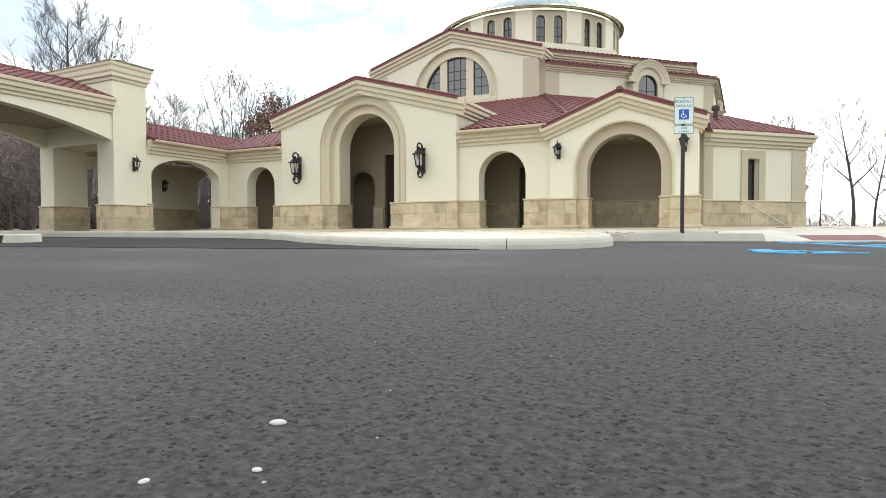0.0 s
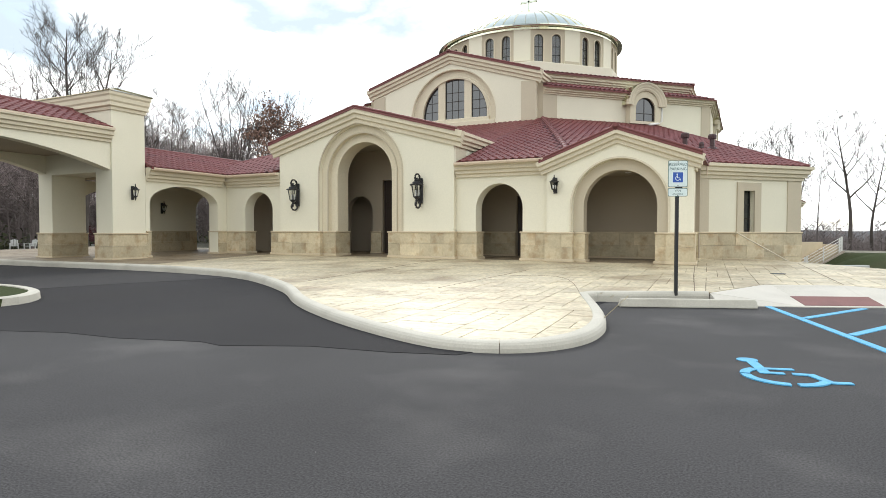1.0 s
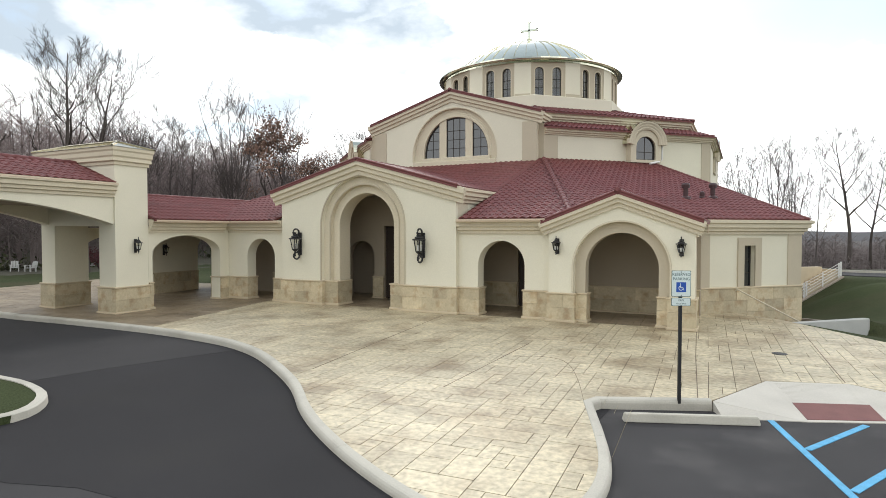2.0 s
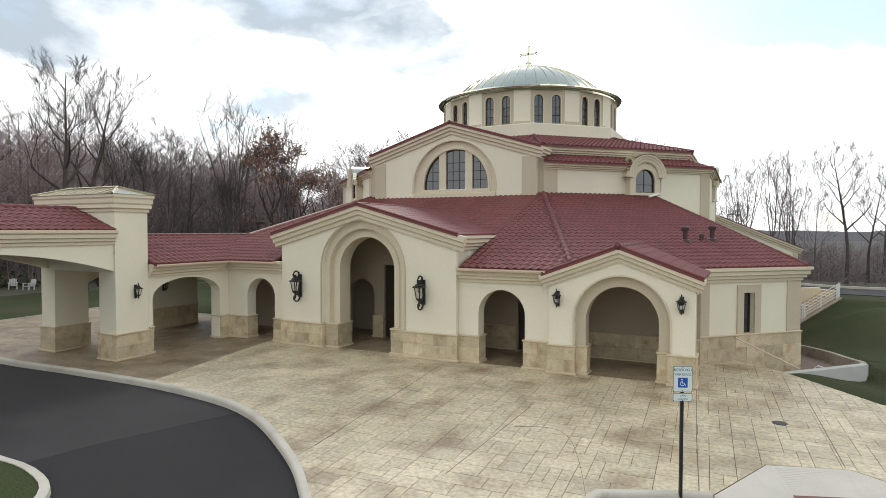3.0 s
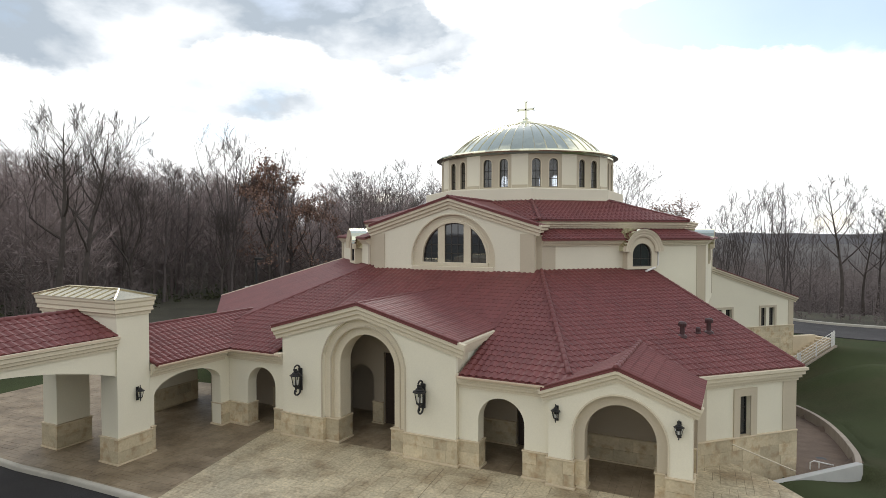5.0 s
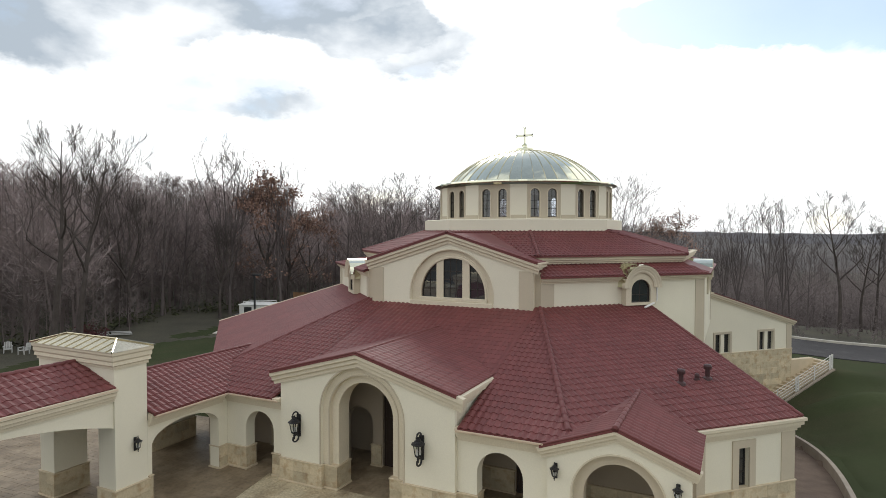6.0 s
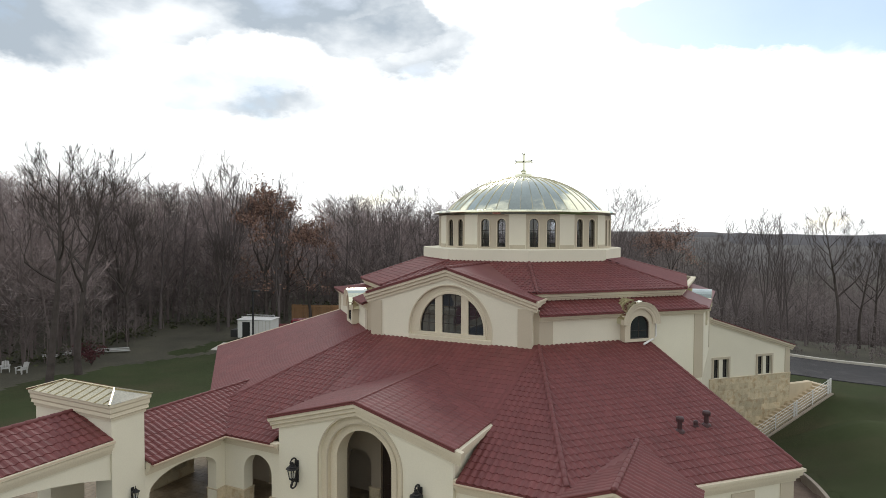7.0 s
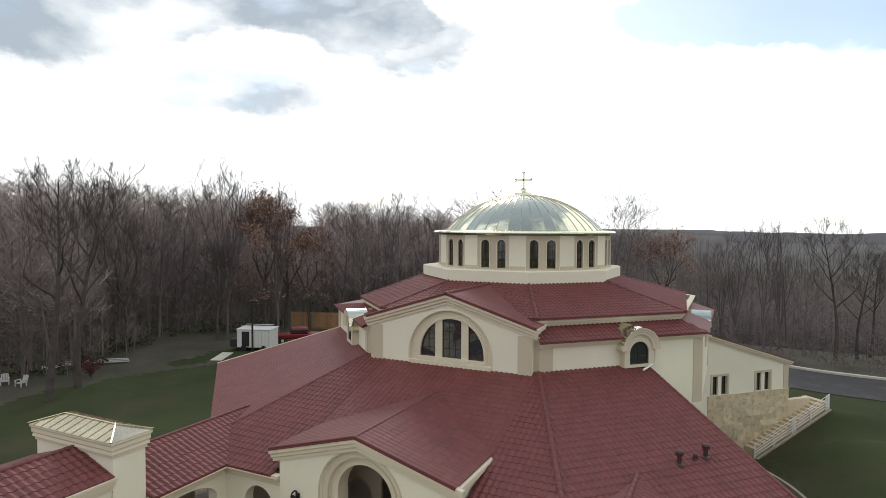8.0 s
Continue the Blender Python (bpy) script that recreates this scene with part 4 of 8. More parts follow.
# the seven other walls; dormers on three of them
faces = []
for k in range(8):
    mid = radians(-90 + 45 * k)
    faces.append(((-math.sin(mid), math.cos(mid)), (math.cos(mid), math.sin(mid))))
DORMER = {1: 0.62, 2: 0.0, 7: 1.4}
for k in range(1, 8):
    along, out = faces[k]
    o = (CX + out[0] * UP, CY + out[1] * UP)
    h = UP * HALF_TAN
    holes = []
    if k in DORMER:
        holes = [arch(DORMER[k], 0.58, 7.40, 6.80, 16)]
    panel("wall", [(-h, 4.2), (h, 4.2), (h, 8.0), (-h, 8.0)], holes, o, along, out, 0.35, STUCCO, church)
    for u0, u1 in ((-h, -h + 0.75), (h - 0.55, h)):
        panel("pilaster", [(u0, 4.4), (u1, 4.4), (u1, 7.85), (u0, 7.85)], [], (o[0] + out[0] * 0.035, o[1] + out[1] * 0.035), along, out, 0.05, TRIM, church)
    if k in DORMER:
        c = DORMER[k]
        if k == 2:                # set back so that its outline fits the camera's view
            o = (o[0] - out[0] * 0.30, o[1] - out[1] * 0.30)
        window(arch(c, 0.58, 7.40, 6.80, 16), o, along, out, -0.26, church, (c,), (7.2,), 0.04)
        dorm = panel("dormer", arch(c, 0.90, 7.56, 6.66, 20), [arch(c, 0.58, 7.40, 6.80, 16)], (o[0] + out[0] * 0.40, o[1] + out[1] * 0.40), along, out, 0.41, CORNICE, church)
        for r, off in ((1.11, 0.22), (0.98, 0.17), (0.85, 0.13)):
            band("archivolt", [(c - r * math.cos(math.pi * i / 24), 7.56 + r * math.sin(math.pi * i / 24)) for i in range(25)],
                 [(0.0, -0.10), (off - 0.04, -0.10), (off, -0.02), (off, 0.03), (0.0, 0.03)], (o[0] + out[0] * 0.38, o[1] + out[1] * 0.38), along, out, CORNICE, dorm)
        bm = bmesh.new()          # barrel roof behind the dormer, in standing-seam metal
        n = 14
        rings = []
        for d in (0.60, 0.2, -0.4, -1.05):
            rings.append([bm.verts.new((o[0] + out[0] * d + along[0] * (c - 1.13 * math.cos(math.pi * i / n)), o[1] + out[1] * d + along[1] * (c - 1.13 * math.cos(math.pi * i / n)),
                                        7.59 + 1.13 * math.sin(math.pi * i / n) + (0.03 if i % 3 == 1 else 0))) for i in range(n + 1)])
        for a, b in zip(rings[:-1], rings[1:]):
            for i in range(n):
                bm.faces.new((a[i], a[i + 1], b[i + 1], b[i]))
        part("dormer_roof", bm, GOLD, dorm)
for x0, x1 in ((CX - UP * HALF_TAN, -18.06), (-9.10, CX + UP * HALF_TAN)):
    panel("wall", [(x0, 5.6), (x1, 5.6), (x1, 8.4), (x0, 8.4)], [], (0, CY - UP), X, FR, 0.35, TRIM, church)
ring_path = oct_w[0:8]
course("cornice", ring_path[0:8], 7.86, [(p, q * 0.68) for p, q in CORNICE_P], CORNICE, church)
# skirt roof, upper wall, upper eaves
sk0, sk1, up_w = octagon(12.25), octagon(10.7), octagon(10.75)


def drawn_in(ring, t):
    """Shortens the left chamfer of a ring, so that its far corner fits the camera's view."""
    ring[6] = tuple(a + (b - a) * t for a, b in zip(ring[7], ring[6]))


drawn_in(sk1, 0.62), drawn_in(up_w, 0.62)
for k in range(1, 8):
    a, b = sk0[(k - 1) % 8], sk0[k]
    c, d = sk1[k], sk1[(k - 1) % 8]
    roof([(*a, 8.20), (*b, 8.20), (*c, 8.74), (*d, 8.74)], church, tiles=k in (1, 7), name="skirt_roof")
course("upper_wall", up_w + up_w[:1], 8.4, [(-0.25, 0.0), (0.0, 0.0), (0.0, 0.45), (-0.25, 0.45)], STUCCO, church)
course("cornice", up_w, 8.74, [(p, q * 0.86) for p, q in CORNICE_P], CORNICE, church, closed=True)
U_D, U_Z, RING_A, RING_Z = 11.1, 9.17, 6.2, 10.45
eo, ei = octagon(U_D), octagon(RING_A)
eo[2] = (eo[2][0] - 0.75, eo[2][1] + 0.9)
drawn_in(eo, 0.6)
for k in range(8):
    a, b = eo[(k - 1) % 8], eo[k]
    c, d = ei[k], ei[(k - 1) % 8]
    roof([(*a, U_Z), (*b, U_Z), (*c, RING_Z), (*d, RING_Z)], church, tiles=k in (0, 1, 2, 7), name="upper_roof")
    ridge([(*eo[k], U_Z + 0.02), (*ei[k], RING_Z + 0.02)], church, 0.09)
CZR, CE, CR = 10.36, 4.82, 27.44
cz_e = CZR - 0.304 * CE
u_slope = (RING_Z - U_Z) / (U_D - RING_A)
for sgn in (1, -1):
    yr = CY - U_D + (CZR - U_Z) / u_slope
    quad = [(UXC + sgn * CE, CR, cz_e), (UXC + sgn * CE, CY - U_D + 0.15, cz_e), (UXC + sgn * (CZR - U_Z) / 0.304, CY - U_D, U_Z), (UXC, yr, CZR), (UXC, CR, CZR)]
    roof(quad if sgn > 0 else [quad[1], quad[0], quad[4], quad[3], quad[2]], church, relief=0.45)
ridge([(UXC, CR, CZR + 0.02), (UXC, yr, CZR + 0.02)], church, 0.09)
for sgn in (1, -1):
    ridge([(UXC + sgn * CE, CR + 0.04, cz_e + 0.04), (UXC, CR + 0.04, CZR + 0.04)], church, 0.043, "verge_cap")

# drum and dome
DZ = 13.42
course("drum_base", octagon(6.2), 10.25, [(-0.8, 0.0), (0.12, 0.0), (0.12, 0.88), (0.0, 0.93), (-0.8, 0.93)], STUCCO, church, closed=True)
DR = 5.86
DCX, DCY = CX + 0.12, CY + 0.06
for k in range(12):
    mid = radians(-60 + 30 * k)
    for off, half, mat, kind in ((0.0, 10.2, TRIM, "bay"), (15.0, 4.8, STUCCO, "pier")):
        a = mid + radians(off)
        r_in = DR * math.cos(radians(half)) + (0.04 if kind == "pier" else 0)
        w = DR * math.sin(radians(half)) + (0.01 if kind == "pier" else 0)
        out, along = (math.cos(a), math.sin(a)), (-math.sin(a), math.cos(a))
        o = (DCX + out[0] * r_in, DCY + out[1] * r_in)
        holes = [] if kind == "pier" else [arch(c, 0.27, 12.74, 11.30, 14) for c in (-0.53, 0.53)]
        panel("drum_" + kind, [(-w, 11.1), (w, 11.1), (w, DZ), (-w, DZ)], holes, o, along, out, 0.28, mat, church)
        if kind == "bay":
            for c in (-0.53, 0.53):
                window(arch(c, 0.27, 12.74, 11.30, 14), o, along, out, 0.14, church, (c,), (11.8, 12.3), 0.03, DRUM_GLASS)
                band("archivolt", arch(c, 0.275, 12.74, 11.32, 16), [(-0.02, 0.0), (0.03, 0.0), (0.03, 0.06), (-0.02, 0.06)], o, along, out, CORNICE, church)
        else:
            panel("panel_rim", [(-w + 0.03, 11.2), (w - 0.03, 11.2), (w - 0.03, 11.42), (-w + 0.03, 11.42)], [], (o[0] + out[0] * 0.03, o[1] + out[1] * 0.03), along, out, 0.05, TRIM, church)
bm = bmesh.new()
bm_lathe(bm, [(5.45, -0.12), (5.15, 0.0), (4.4, 0.72), (2.5, 1.65), (0.3, 1.95), (0.3, 1.90), (2.45, 1.58), (4.3, 0.66), (5.05, -0.06), (5.40, -0.16)], 48, (DCX, DCY, DZ))
part("dome_lining", bm, PLASTER_SHADE, church, "plastered inner dome")
bm = bmesh.new()
bm_lathe(bm, [(5.3, -0.14), (5.90, -0.14), (5.92, -0.02), (6.06, -0.03), (6.20, -0.01), (6.23, 0.02), (6.17, 0.12), (6.05, 0.15), (5.20, 0.19)], 72, (DCX, DCY, DZ))
part("dome_rim", bm, GOLD, church, smooth=False)
dome_r, dome_h, seams = 5.36, 2.46, 44
sph = (dome_r ** 2 + dome_h ** 2) / (2 * dome_h)
prof = []
amax = math.asin(dome_r / sph)
for i in range(15):
    a = amax * (1 - i / 14.0)
    prof.append((max(sph * math.sin(a), 0.02), DZ + 0.15 + sph * (math.cos(a) - math.cos(amax))))
random.seed(5)
dome = group_part("dome", church, "standing-seam gold metal dome")
for i in range(seams):          # pans, each very slightly out of true
    bm = bmesh.new()
    a0, a1 = 2 * math.pi * i / seams, 2 * math.pi * (i + 1) / seams
    rows = []
    for r, z in prof:
        am = (a0 + a1) / 2
        dish = random.uniform(-0.026, 0.026) * min(1, r)
        rows.append([bm.verts.new((DCX + r * math.cos(a), DCY + r * math.sin(a), z + w)) for a, w in ((a0, 0), (am, dish), (a1, 0))])
    for p, q in zip(rows[:-1], rows[1:]):
        for j in range(2):
            bm.faces.new((p[j], p[j + 1], q[j + 1], q[j]))
    part("pan", bm, GOLD, dome, smooth=True)
for i in range(seams):
    a = 2 * math.pi * i / seams
    bm = bmesh.new()
    bm_tube(bm, [(DCX + r * math.cos(a), DCY + r * math.sin(a), z + 0.015) for r, z in prof[:13]], 0.028, 4)
    part("seam", bm, GOLD_SEAM, dome)
bm = bmesh.new()
TOP = DZ + 0.15 + dome_h
bm_lathe(bm, [(0.66, -0.08), (0.66, 0.02), (0.60, 0.05), (0.60, 0.15), (0.40, 0.17), (0.22, 0.24), (0.17, 0.34), (0.20, 0.40), (0.08, 0.50), (0.05, 0.52)], 20, (DCX, DCY, TOP))
part("finial", bm, GOLD, church)
bm = bmesh.new()
CR_YAW = pose(DCX, DCY, TOP + 0.20, 0, 0, 0)
bm_box(bm, -0.07, 0.07, -0.05, 0.05, 0.0, 1.34, bevel=0.012, m=CR_YAW)
bm_box(bm, -0.52, 0.52, -0.05, 0.05, 0.78, 0.92, bevel=0.012, m=CR_YAW)
for x, z, dx, dz in ((0, 1.34, 0, 1), (0.52, 0.85, 1, 0), (-0.52, 0.85, -1, 0)):
    for s in (-1, 1):
        p = CR_YAW @ Vector((x - 0.03 * dx, 0, z - 0.03 * dz))
        q = CR_YAW @ Vector((x + 0.10 * dx + 0.10 * s * abs(dz), 0, z + 0.10 * dz + 0.10 * s * abs(dx)))
        bm_tube(bm, [p, q], [0.065, 0.035], 6)
part("cross", bm, GOLD, church, "gilded cross with flared arms")

# roof vents and the rainwater pipe at the dormer
def ring_at(side, d, u):
    return Vector((*at(side, d, u), ring_z(d)))


for d, u, h, r in ((18.83, -2.44, 0.62, 0.10), (18.68, -1.01, 0.62, 0.10), (18.68, -1.53, 0.28, 0.06)):
    p = ring_at(RIGHT, d, u)
    bm = bmesh.new()
    bm_tube(bm, [p, p + Vector((0, 0, h - 0.14))], [r * 0.9, r * 0.9], 12)
    bm_lathe(bm, [(r * 1.5, h - 0.20), (r * 1.6, h - 0.08), (r * 1.3, h - 0.02), (r * 0.5, h)], 12, p)
    bm_lathe(bm, [(r * 2.0, -0.02), (r * 1.8, 0.07), (r * 1.0, 0.12)], 12, p)
    part("vent_pipe", bm, VENT, church)
p0 = Vector((*at(RIGHT, 12.15, 1.70), 0))
bm = bmesh.new()
bm_tube(bm, [p0 + Vector((0, 0, 7.85)), p0 + Vector((0, 0, 6.86)), p0.lerp(Vector((*at(RIGHT, 12.6, 0.63), 0)), 0.15) + Vector((0, 0, 6.76)), Vector((*at(RIGHT, 12.6, 0.63), 6.58))], 0.055, 8)
part("downpipe", bm, WHITE, church, "white rainwater pipe with bent foot")

# rear wing with paired windows, beyond the sunk stairs
V2 = Vector(oct_w[2])
RW = 5.48
rw_top0, rw_top1 = 5.62, 3.28
wins = [(0.26, 0.61), (0.85, 1.20), (3.22, 3.57), (3.80, 4.15)]
rz = lambda u: rw_top0 + (rw_top1 - rw_top0) * u / RW
rear_o = (V2.x, V2.y + 3.0)
panel("wall", [(-1.2, -3.8), (RW * math.sqrt(2), -3.8), (RW * math.sqrt(2), rw_top1), (-1.2, rw_top0 + 0.36)],
      [[(a * 1.414, 1.42), (b * 1.414, 1.42), (b * 1.414, 2.80), (a * 1.414, 2.80)] for a, b in wins], rear_o, *RIGHT, 0.4, STUCCO, church)
for a, b in wins:
    rect = [(a * 1.414, 1.42), (b * 1.414, 1.42), (b * 1.414, 2.80), (a * 1.414, 2.80)]
    window(rect, rear_o, *RIGHT, 0.2, church, ((a + b) * 0.707,), (2.1,), 0.04)
for a, b in ((0.26, 1.20), (3.22, 4.15)):
    band("window_surround", [(a * 1.414 - 0.02, 1.39), (a * 1.414 - 0.02, 2.83), (b * 1.414 + 0.02, 2.83), (b * 1.414 + 0.02, 1.39)],
         [(-0.01, 0.0), (0.05, 0.0), (0.05, 0.16), (-0.01, 0.16)], rear_o, *RIGHT, TRIM, church)
panel("pilaster", [(RW * 1.414 - 0.5, 1.33), (RW * 1.414, 1.33), (RW * 1.414, rw_top1), (RW * 1.414 - 0.5, rw_top1 + 0.2)], [], (rear_o[0] + S2 * 0.04, rear_o[1] - S2 * 0.04), *RIGHT, 0.05, TRIM, church)
blocks(0.0, RW * 1.414, -3.6, 1.35, rear_o, *RIGHT, 0.4, church)
band("rake_cornice", [(-1.2, rw_top0 + 0.26), (RW * 1.414 + 0.2, rw_top1 - 0.17)], [(p, q * 0.8) for p, q in RAKE_P], rear_o, *RIGHT, CORNICE, church)
q0, q1 = Vector((*rear_o, rw_top0 + 0.35)), Vector((rear_o[0] + RW + 0.2, rear_o[1] + RW + 0.2, rw_top1 + 0.28))
back = Vector((-S2, S2, 0))
roof([q1 + Vector((S2, -S2, 0)) * 0.25, q1 + back * 7, q0 + back * 7, q0 + Vector((S2, -S2, 0)) * 0.25], church, tiles=False)
r_end = Vector((rear_o[0] + RW, rear_o[1] + RW, 0))
panel("wall", [(0, -3.4), (7, -3.4), (7, rw_top1 - 0.05), (0, rw_top1 - 0.05)], [], r_end, (-S2, S2), (S2, S2), 0.4, STUCCO, church)

# ---------------------------------------------------------------- covered walk and drive-through porch
arcade = tagged(empty("arcade", (-22.0, 17.0, 0.2)), "stucco covered walk with arches and maroon tile roof", "arcade")
AWX = -19.93
panel("wall", [(14.985, 0.05), (18.895, 0.05), (18.895, 3.3), (14.985, 3.3)], [arch(16.78, 1.62, 2.30, 0.1, 24, rise=0.70)], (AWX, 0), (0, 1), (1, 0), 0.5, STUCCO, arcade)
blocks(18.45, 18.86, FLOOR - 0.02, WAINS, (AWX, 0), (0, 1), (1, 0), 0.5, arcade)
blocks(15.06, 15.12, FLOOR - 0.05, WAINS, (AWX, 0), (0, 1), (1, 0), 0.5, arcade)
course("cornice", [(AWX, 15.0), (AWX, 18.6)], 3.10, CORNICE_P, CORNICE, arcade)
panel("wall", [(14.6, 0.05), (23.0, 0.05), (23.0, 3.3), (14.6, 3.3)], [arch(16.78, 1.62, 2.30, 0.1, 24, rise=0.70), arch(21.75, 0.8, 2.2, 0.1)], (-24.2, 0), (0, 1), (1, 0), 0.5, STUCCO, arcade)
for y0, y1 in ((14.9, 15.32), (18.52, 20.9)):
    blocks(y0, y1, FLOOR - 0.05, WAINS, (-24.2, 0), (0, 1), (1, 0), 0.5, arcade)
solid("ceiling", [(-24.3, 15, 3.34), (-19.9, 15, 3.34), (-19.9, 18.5, 3.34), (-24.3, 18.5, 3.34), (-24.3, 15, 3.38), (-19.9, 15, 3.38), (-19.9, 18.5, 3.38), (-24.3, 18.5, 3.38)],
      [(3, 2, 1, 0), (4, 5, 6, 7), (0, 1, 5, 4), (1, 2, 6, 5), (2, 3, 7, 6), (3, 0, 4, 7)], PLASTER_SHADE, arcade)
ae, ar, azr = -19.56, -22.35, 4.632
arc_y = 22.85                         # where its ridge runs into the roof behind
arc_eave = ((ae, 15.0, EAVE_Z), (ae, 18.5, EAVE_Z))
arc_v = (-21.587, fr_y0 + 2.30, EAVE_Z + SLOPE * 2.30)
roof([(ae, 15.0, EAVE_Z), (ae, fr_y0 + 0.02, EAVE_Z), arc_v, (arc_v[0], 15.0, arc_v[2])], arcade, loose_rows=2, eave=arc_eave)
roof([(arc_v[0], 15.0, arc_v[2]), arc_v, (ar, arc_y, azr), (ar, 15.0, azr)], arcade, eave=arc_eave)
roof([(-24.6, 23.0, EAVE_Z), (-24.6, 15.0, EAVE_Z), (ar, 15.0, azr), (ar, 23.0, azr)], arcade, tiles=False)
course("gutter", [(ae + 0.01, 15.0), (ae + 0.01, 18.5)], EAVE_Z - 0.11, GUTTER_P, GUTTER, arcade)
ridge([(ar, 15.0, azr + 0.02), (ar, arc_y, azr + 0.02)], arcade, 0.075)

porch = tagged(empty("porte_cochere", (-22.2, 9.0, 0.15)), "stucco drive-through porch with square pier block and tile roof", "porch")
TX0, TX1, TY0, TY1 = -24.35, -19.93, 13.68, 14.98


def tower(y0, y1):
    base = plaza_z(-20, 13.7) - 0.03
    south, north = min(y0, y1), max(y0, y1)
    for y, out in ((south, (0, -1)), (north, (0, 1))):
        sg = 1 if out[1] < 0 else -1
        panel("pier_wall", [(sg * TX0, 0.05), (sg * TX1, 0.05), (sg * TX1, 5.6), (sg * TX0, 5.6)] if sg > 0 else [(-TX1, 0.05), (-TX0, 0.05), (-TX0, 5.6), (-TX1, 5.6)],
              [[(sg * -23.5, 0.1), (sg * -20.84, 0.1), (sg * -20.84, 3.35), (sg * -23.5, 3.35)] if sg > 0 else [(20.84, 0.1), (23.5, 0.1), (23.5, 3.35), (20.84, 3.35)]],
              (0, y), (sg, 0), out, 0.12, STUCCO, porch)
    for x, out in ((TX1, (1, 0)), (TX0, (-1, 0))):
        panel("pier_wall", [(south + 0.12, 0.05), (north - 0.12, 0.05), (north - 0.12, 5.6), (south + 0.12, 5.6)], [], (x, 0), (0, 1), out, 0.12, STUCCO, porch)
    for x, out in ((-20.84, (-1, 0)), (-23.5, (1, 0))):
        panel("pier_wall", [(south + 0.12, 0.05), (north - 0.12, 0.05), (north - 0.12, 3.35), (south + 0.12, 3.35)], [], (x, 0), (0, 1), out, 0.05, STUCCO, porch)
    bm = bmesh.new()
    bm_box(bm, -23.5, -20.84, south + 0.12, north - 0.12, 3.35, 3.42)
    part("soffit", bm, STUCCO, porch)
    for x0, x1 in ((TX0, -23.5), (-20.84, TX1)):
        blocks(x0, x1, base, base + 0.93, (0, south), X, FR, north - south, porch)
    loop = [(TX0, south), (TX1, south), (TX1, north), (TX0, north)]
    course("cap_cornice", loop, 5.52, [(0.0, 0.0), (0.05, 0.0), (0.05, 0.10), (0.12, 0.14), (0.10, 0.26), (0.14, 0.32), (0.14, 0.46), (0.18, 0.52), (0.18, 0.62), (0.0, 0.62)], CORNICE, porch, closed=True)
    bm = bmesh.new()
    x0, x1, ya, yb, z = TX0 - 0.20, TX1 + 0.20, south - 0.22, north + 0.22, 6.15
    ym, hz = (ya + yb) / 2, 6.44
    v = [bm.verts.new(p) for p in ((x0, ya, z), (x1, ya, z), (x1, yb, z), (x0, yb, z), (x0 + 0.95, ym, hz), (x1 - 0.95, ym, hz))]
    for f in ((0, 1, 5, 4), (1, 2, 5), (2, 3, 4, 5), (3, 0, 4), (3, 2, 1, 0)):
        bm.faces.new([v[i] for i in f])
    top = part("cap_roof", bm, GOLD_DULL, porch, "hipped gold metal cap")
    n = 9
    for i in range(n + 1):
        x = x0 + 0.35 + (x1 - x0 - 0.7) * i / n
        for e in (ya, yb):
            t = min(1.0, min(x - x0, x1 - x) / 0.95)
            bm = bmesh.new()
            bm_tube(bm, [(x, e, z + 0.015), (x, e + (ym - e) * t, z + (hz - z) * t + 0.015)], 0.016, 4)
            part("seam", bm, GOLD_DULL, top)
    for a, b in (((x0, ya, z), (x0 + 0.95, ym, hz)), ((x1, ya, z), (x1 - 0.95, ym, hz)), ((x1, yb, z), (x1 - 0.95, ym, hz)), ((x0 + 0.95, ym, hz), (x1 - 0.95, ym, hz))):
        bm = bmesh.new()
        bm_tube(bm, [Vector(a) + Vector((0, 0, 0.02)), Vector(b) + Vector((0, 0, 0.02))], 0.035, 6)
        part("seam", bm, GOLD_DULL, top)


tower(TY0, TY1)
PY0 = 4.2
tower(PY0 - 1.3, PY0)
mid_y = (PY0 + TY0) / 2
span = (TY0 - PY0) / 2 - 0.05
for x, out in ((TX1 - 0.08, (1, 0)), (TX0 + 0.08, (-1, 0))):
    vault = [(mid_y - span, 0.0)] + [(mid_y - span * math.cos(math.pi * k / 36), 3.42 + 0.74 * math.sin(math.pi * k / 36) ** 2) for k in range(37)] + [(mid_y + span, 0.0)]
    ring = [(PY0, 3.3)] + [(TY0, 3.3), (TY0, 4.6), (PY0, 4.6)]
    panel("spandrel", [(PY0, 4.5), (PY0, 3.38)] + vault[1:-1] + [(TY0, 3.38), (TY0, 4.5)], [], (x, 0), (0, 1), out, 0.4, STUCCO, porch)
course("cornice", [(TX1 - 0.08, PY0), (TX1 - 0.08, TY0)], 4.36, CORNICE_P, CORNICE, porch)
course("cornice", [(TX0 + 0.08, TY0), (TX0 + 0.08, PY0)], 4.36, CORNICE_P, CORNICE, porch)
bm = bmesh.new()
bm_box(bm, TX0 + 0.4, TX1 - 0.4, PY0, TY0, 4.1, 4.14)
part("ceiling", bm, PLASTER_SHADE, porch)
pe, pr, pz = TX1 + 0.12, -21.95, 5.62
roof([(pe, PY0, 4.86), (pe, TY0 - 0.01, 4.86), (pr, TY0 - 0.01, pz), (pr, PY0, pz)], porch, loose_rows=2)
roof([(TX0 - 0.28, TY0 - 0.01, 4.86), (TX0 - 0.28, PY0, 4.86), (pr, PY0, pz), (pr, TY0 - 0.01, pz)], porch, tiles=False)
course("gutter", [(pe - 0.01, PY0), (pe - 0.01, TY0)], 4.86 - 0.11, GUTTER_P, GUTTER, porch)
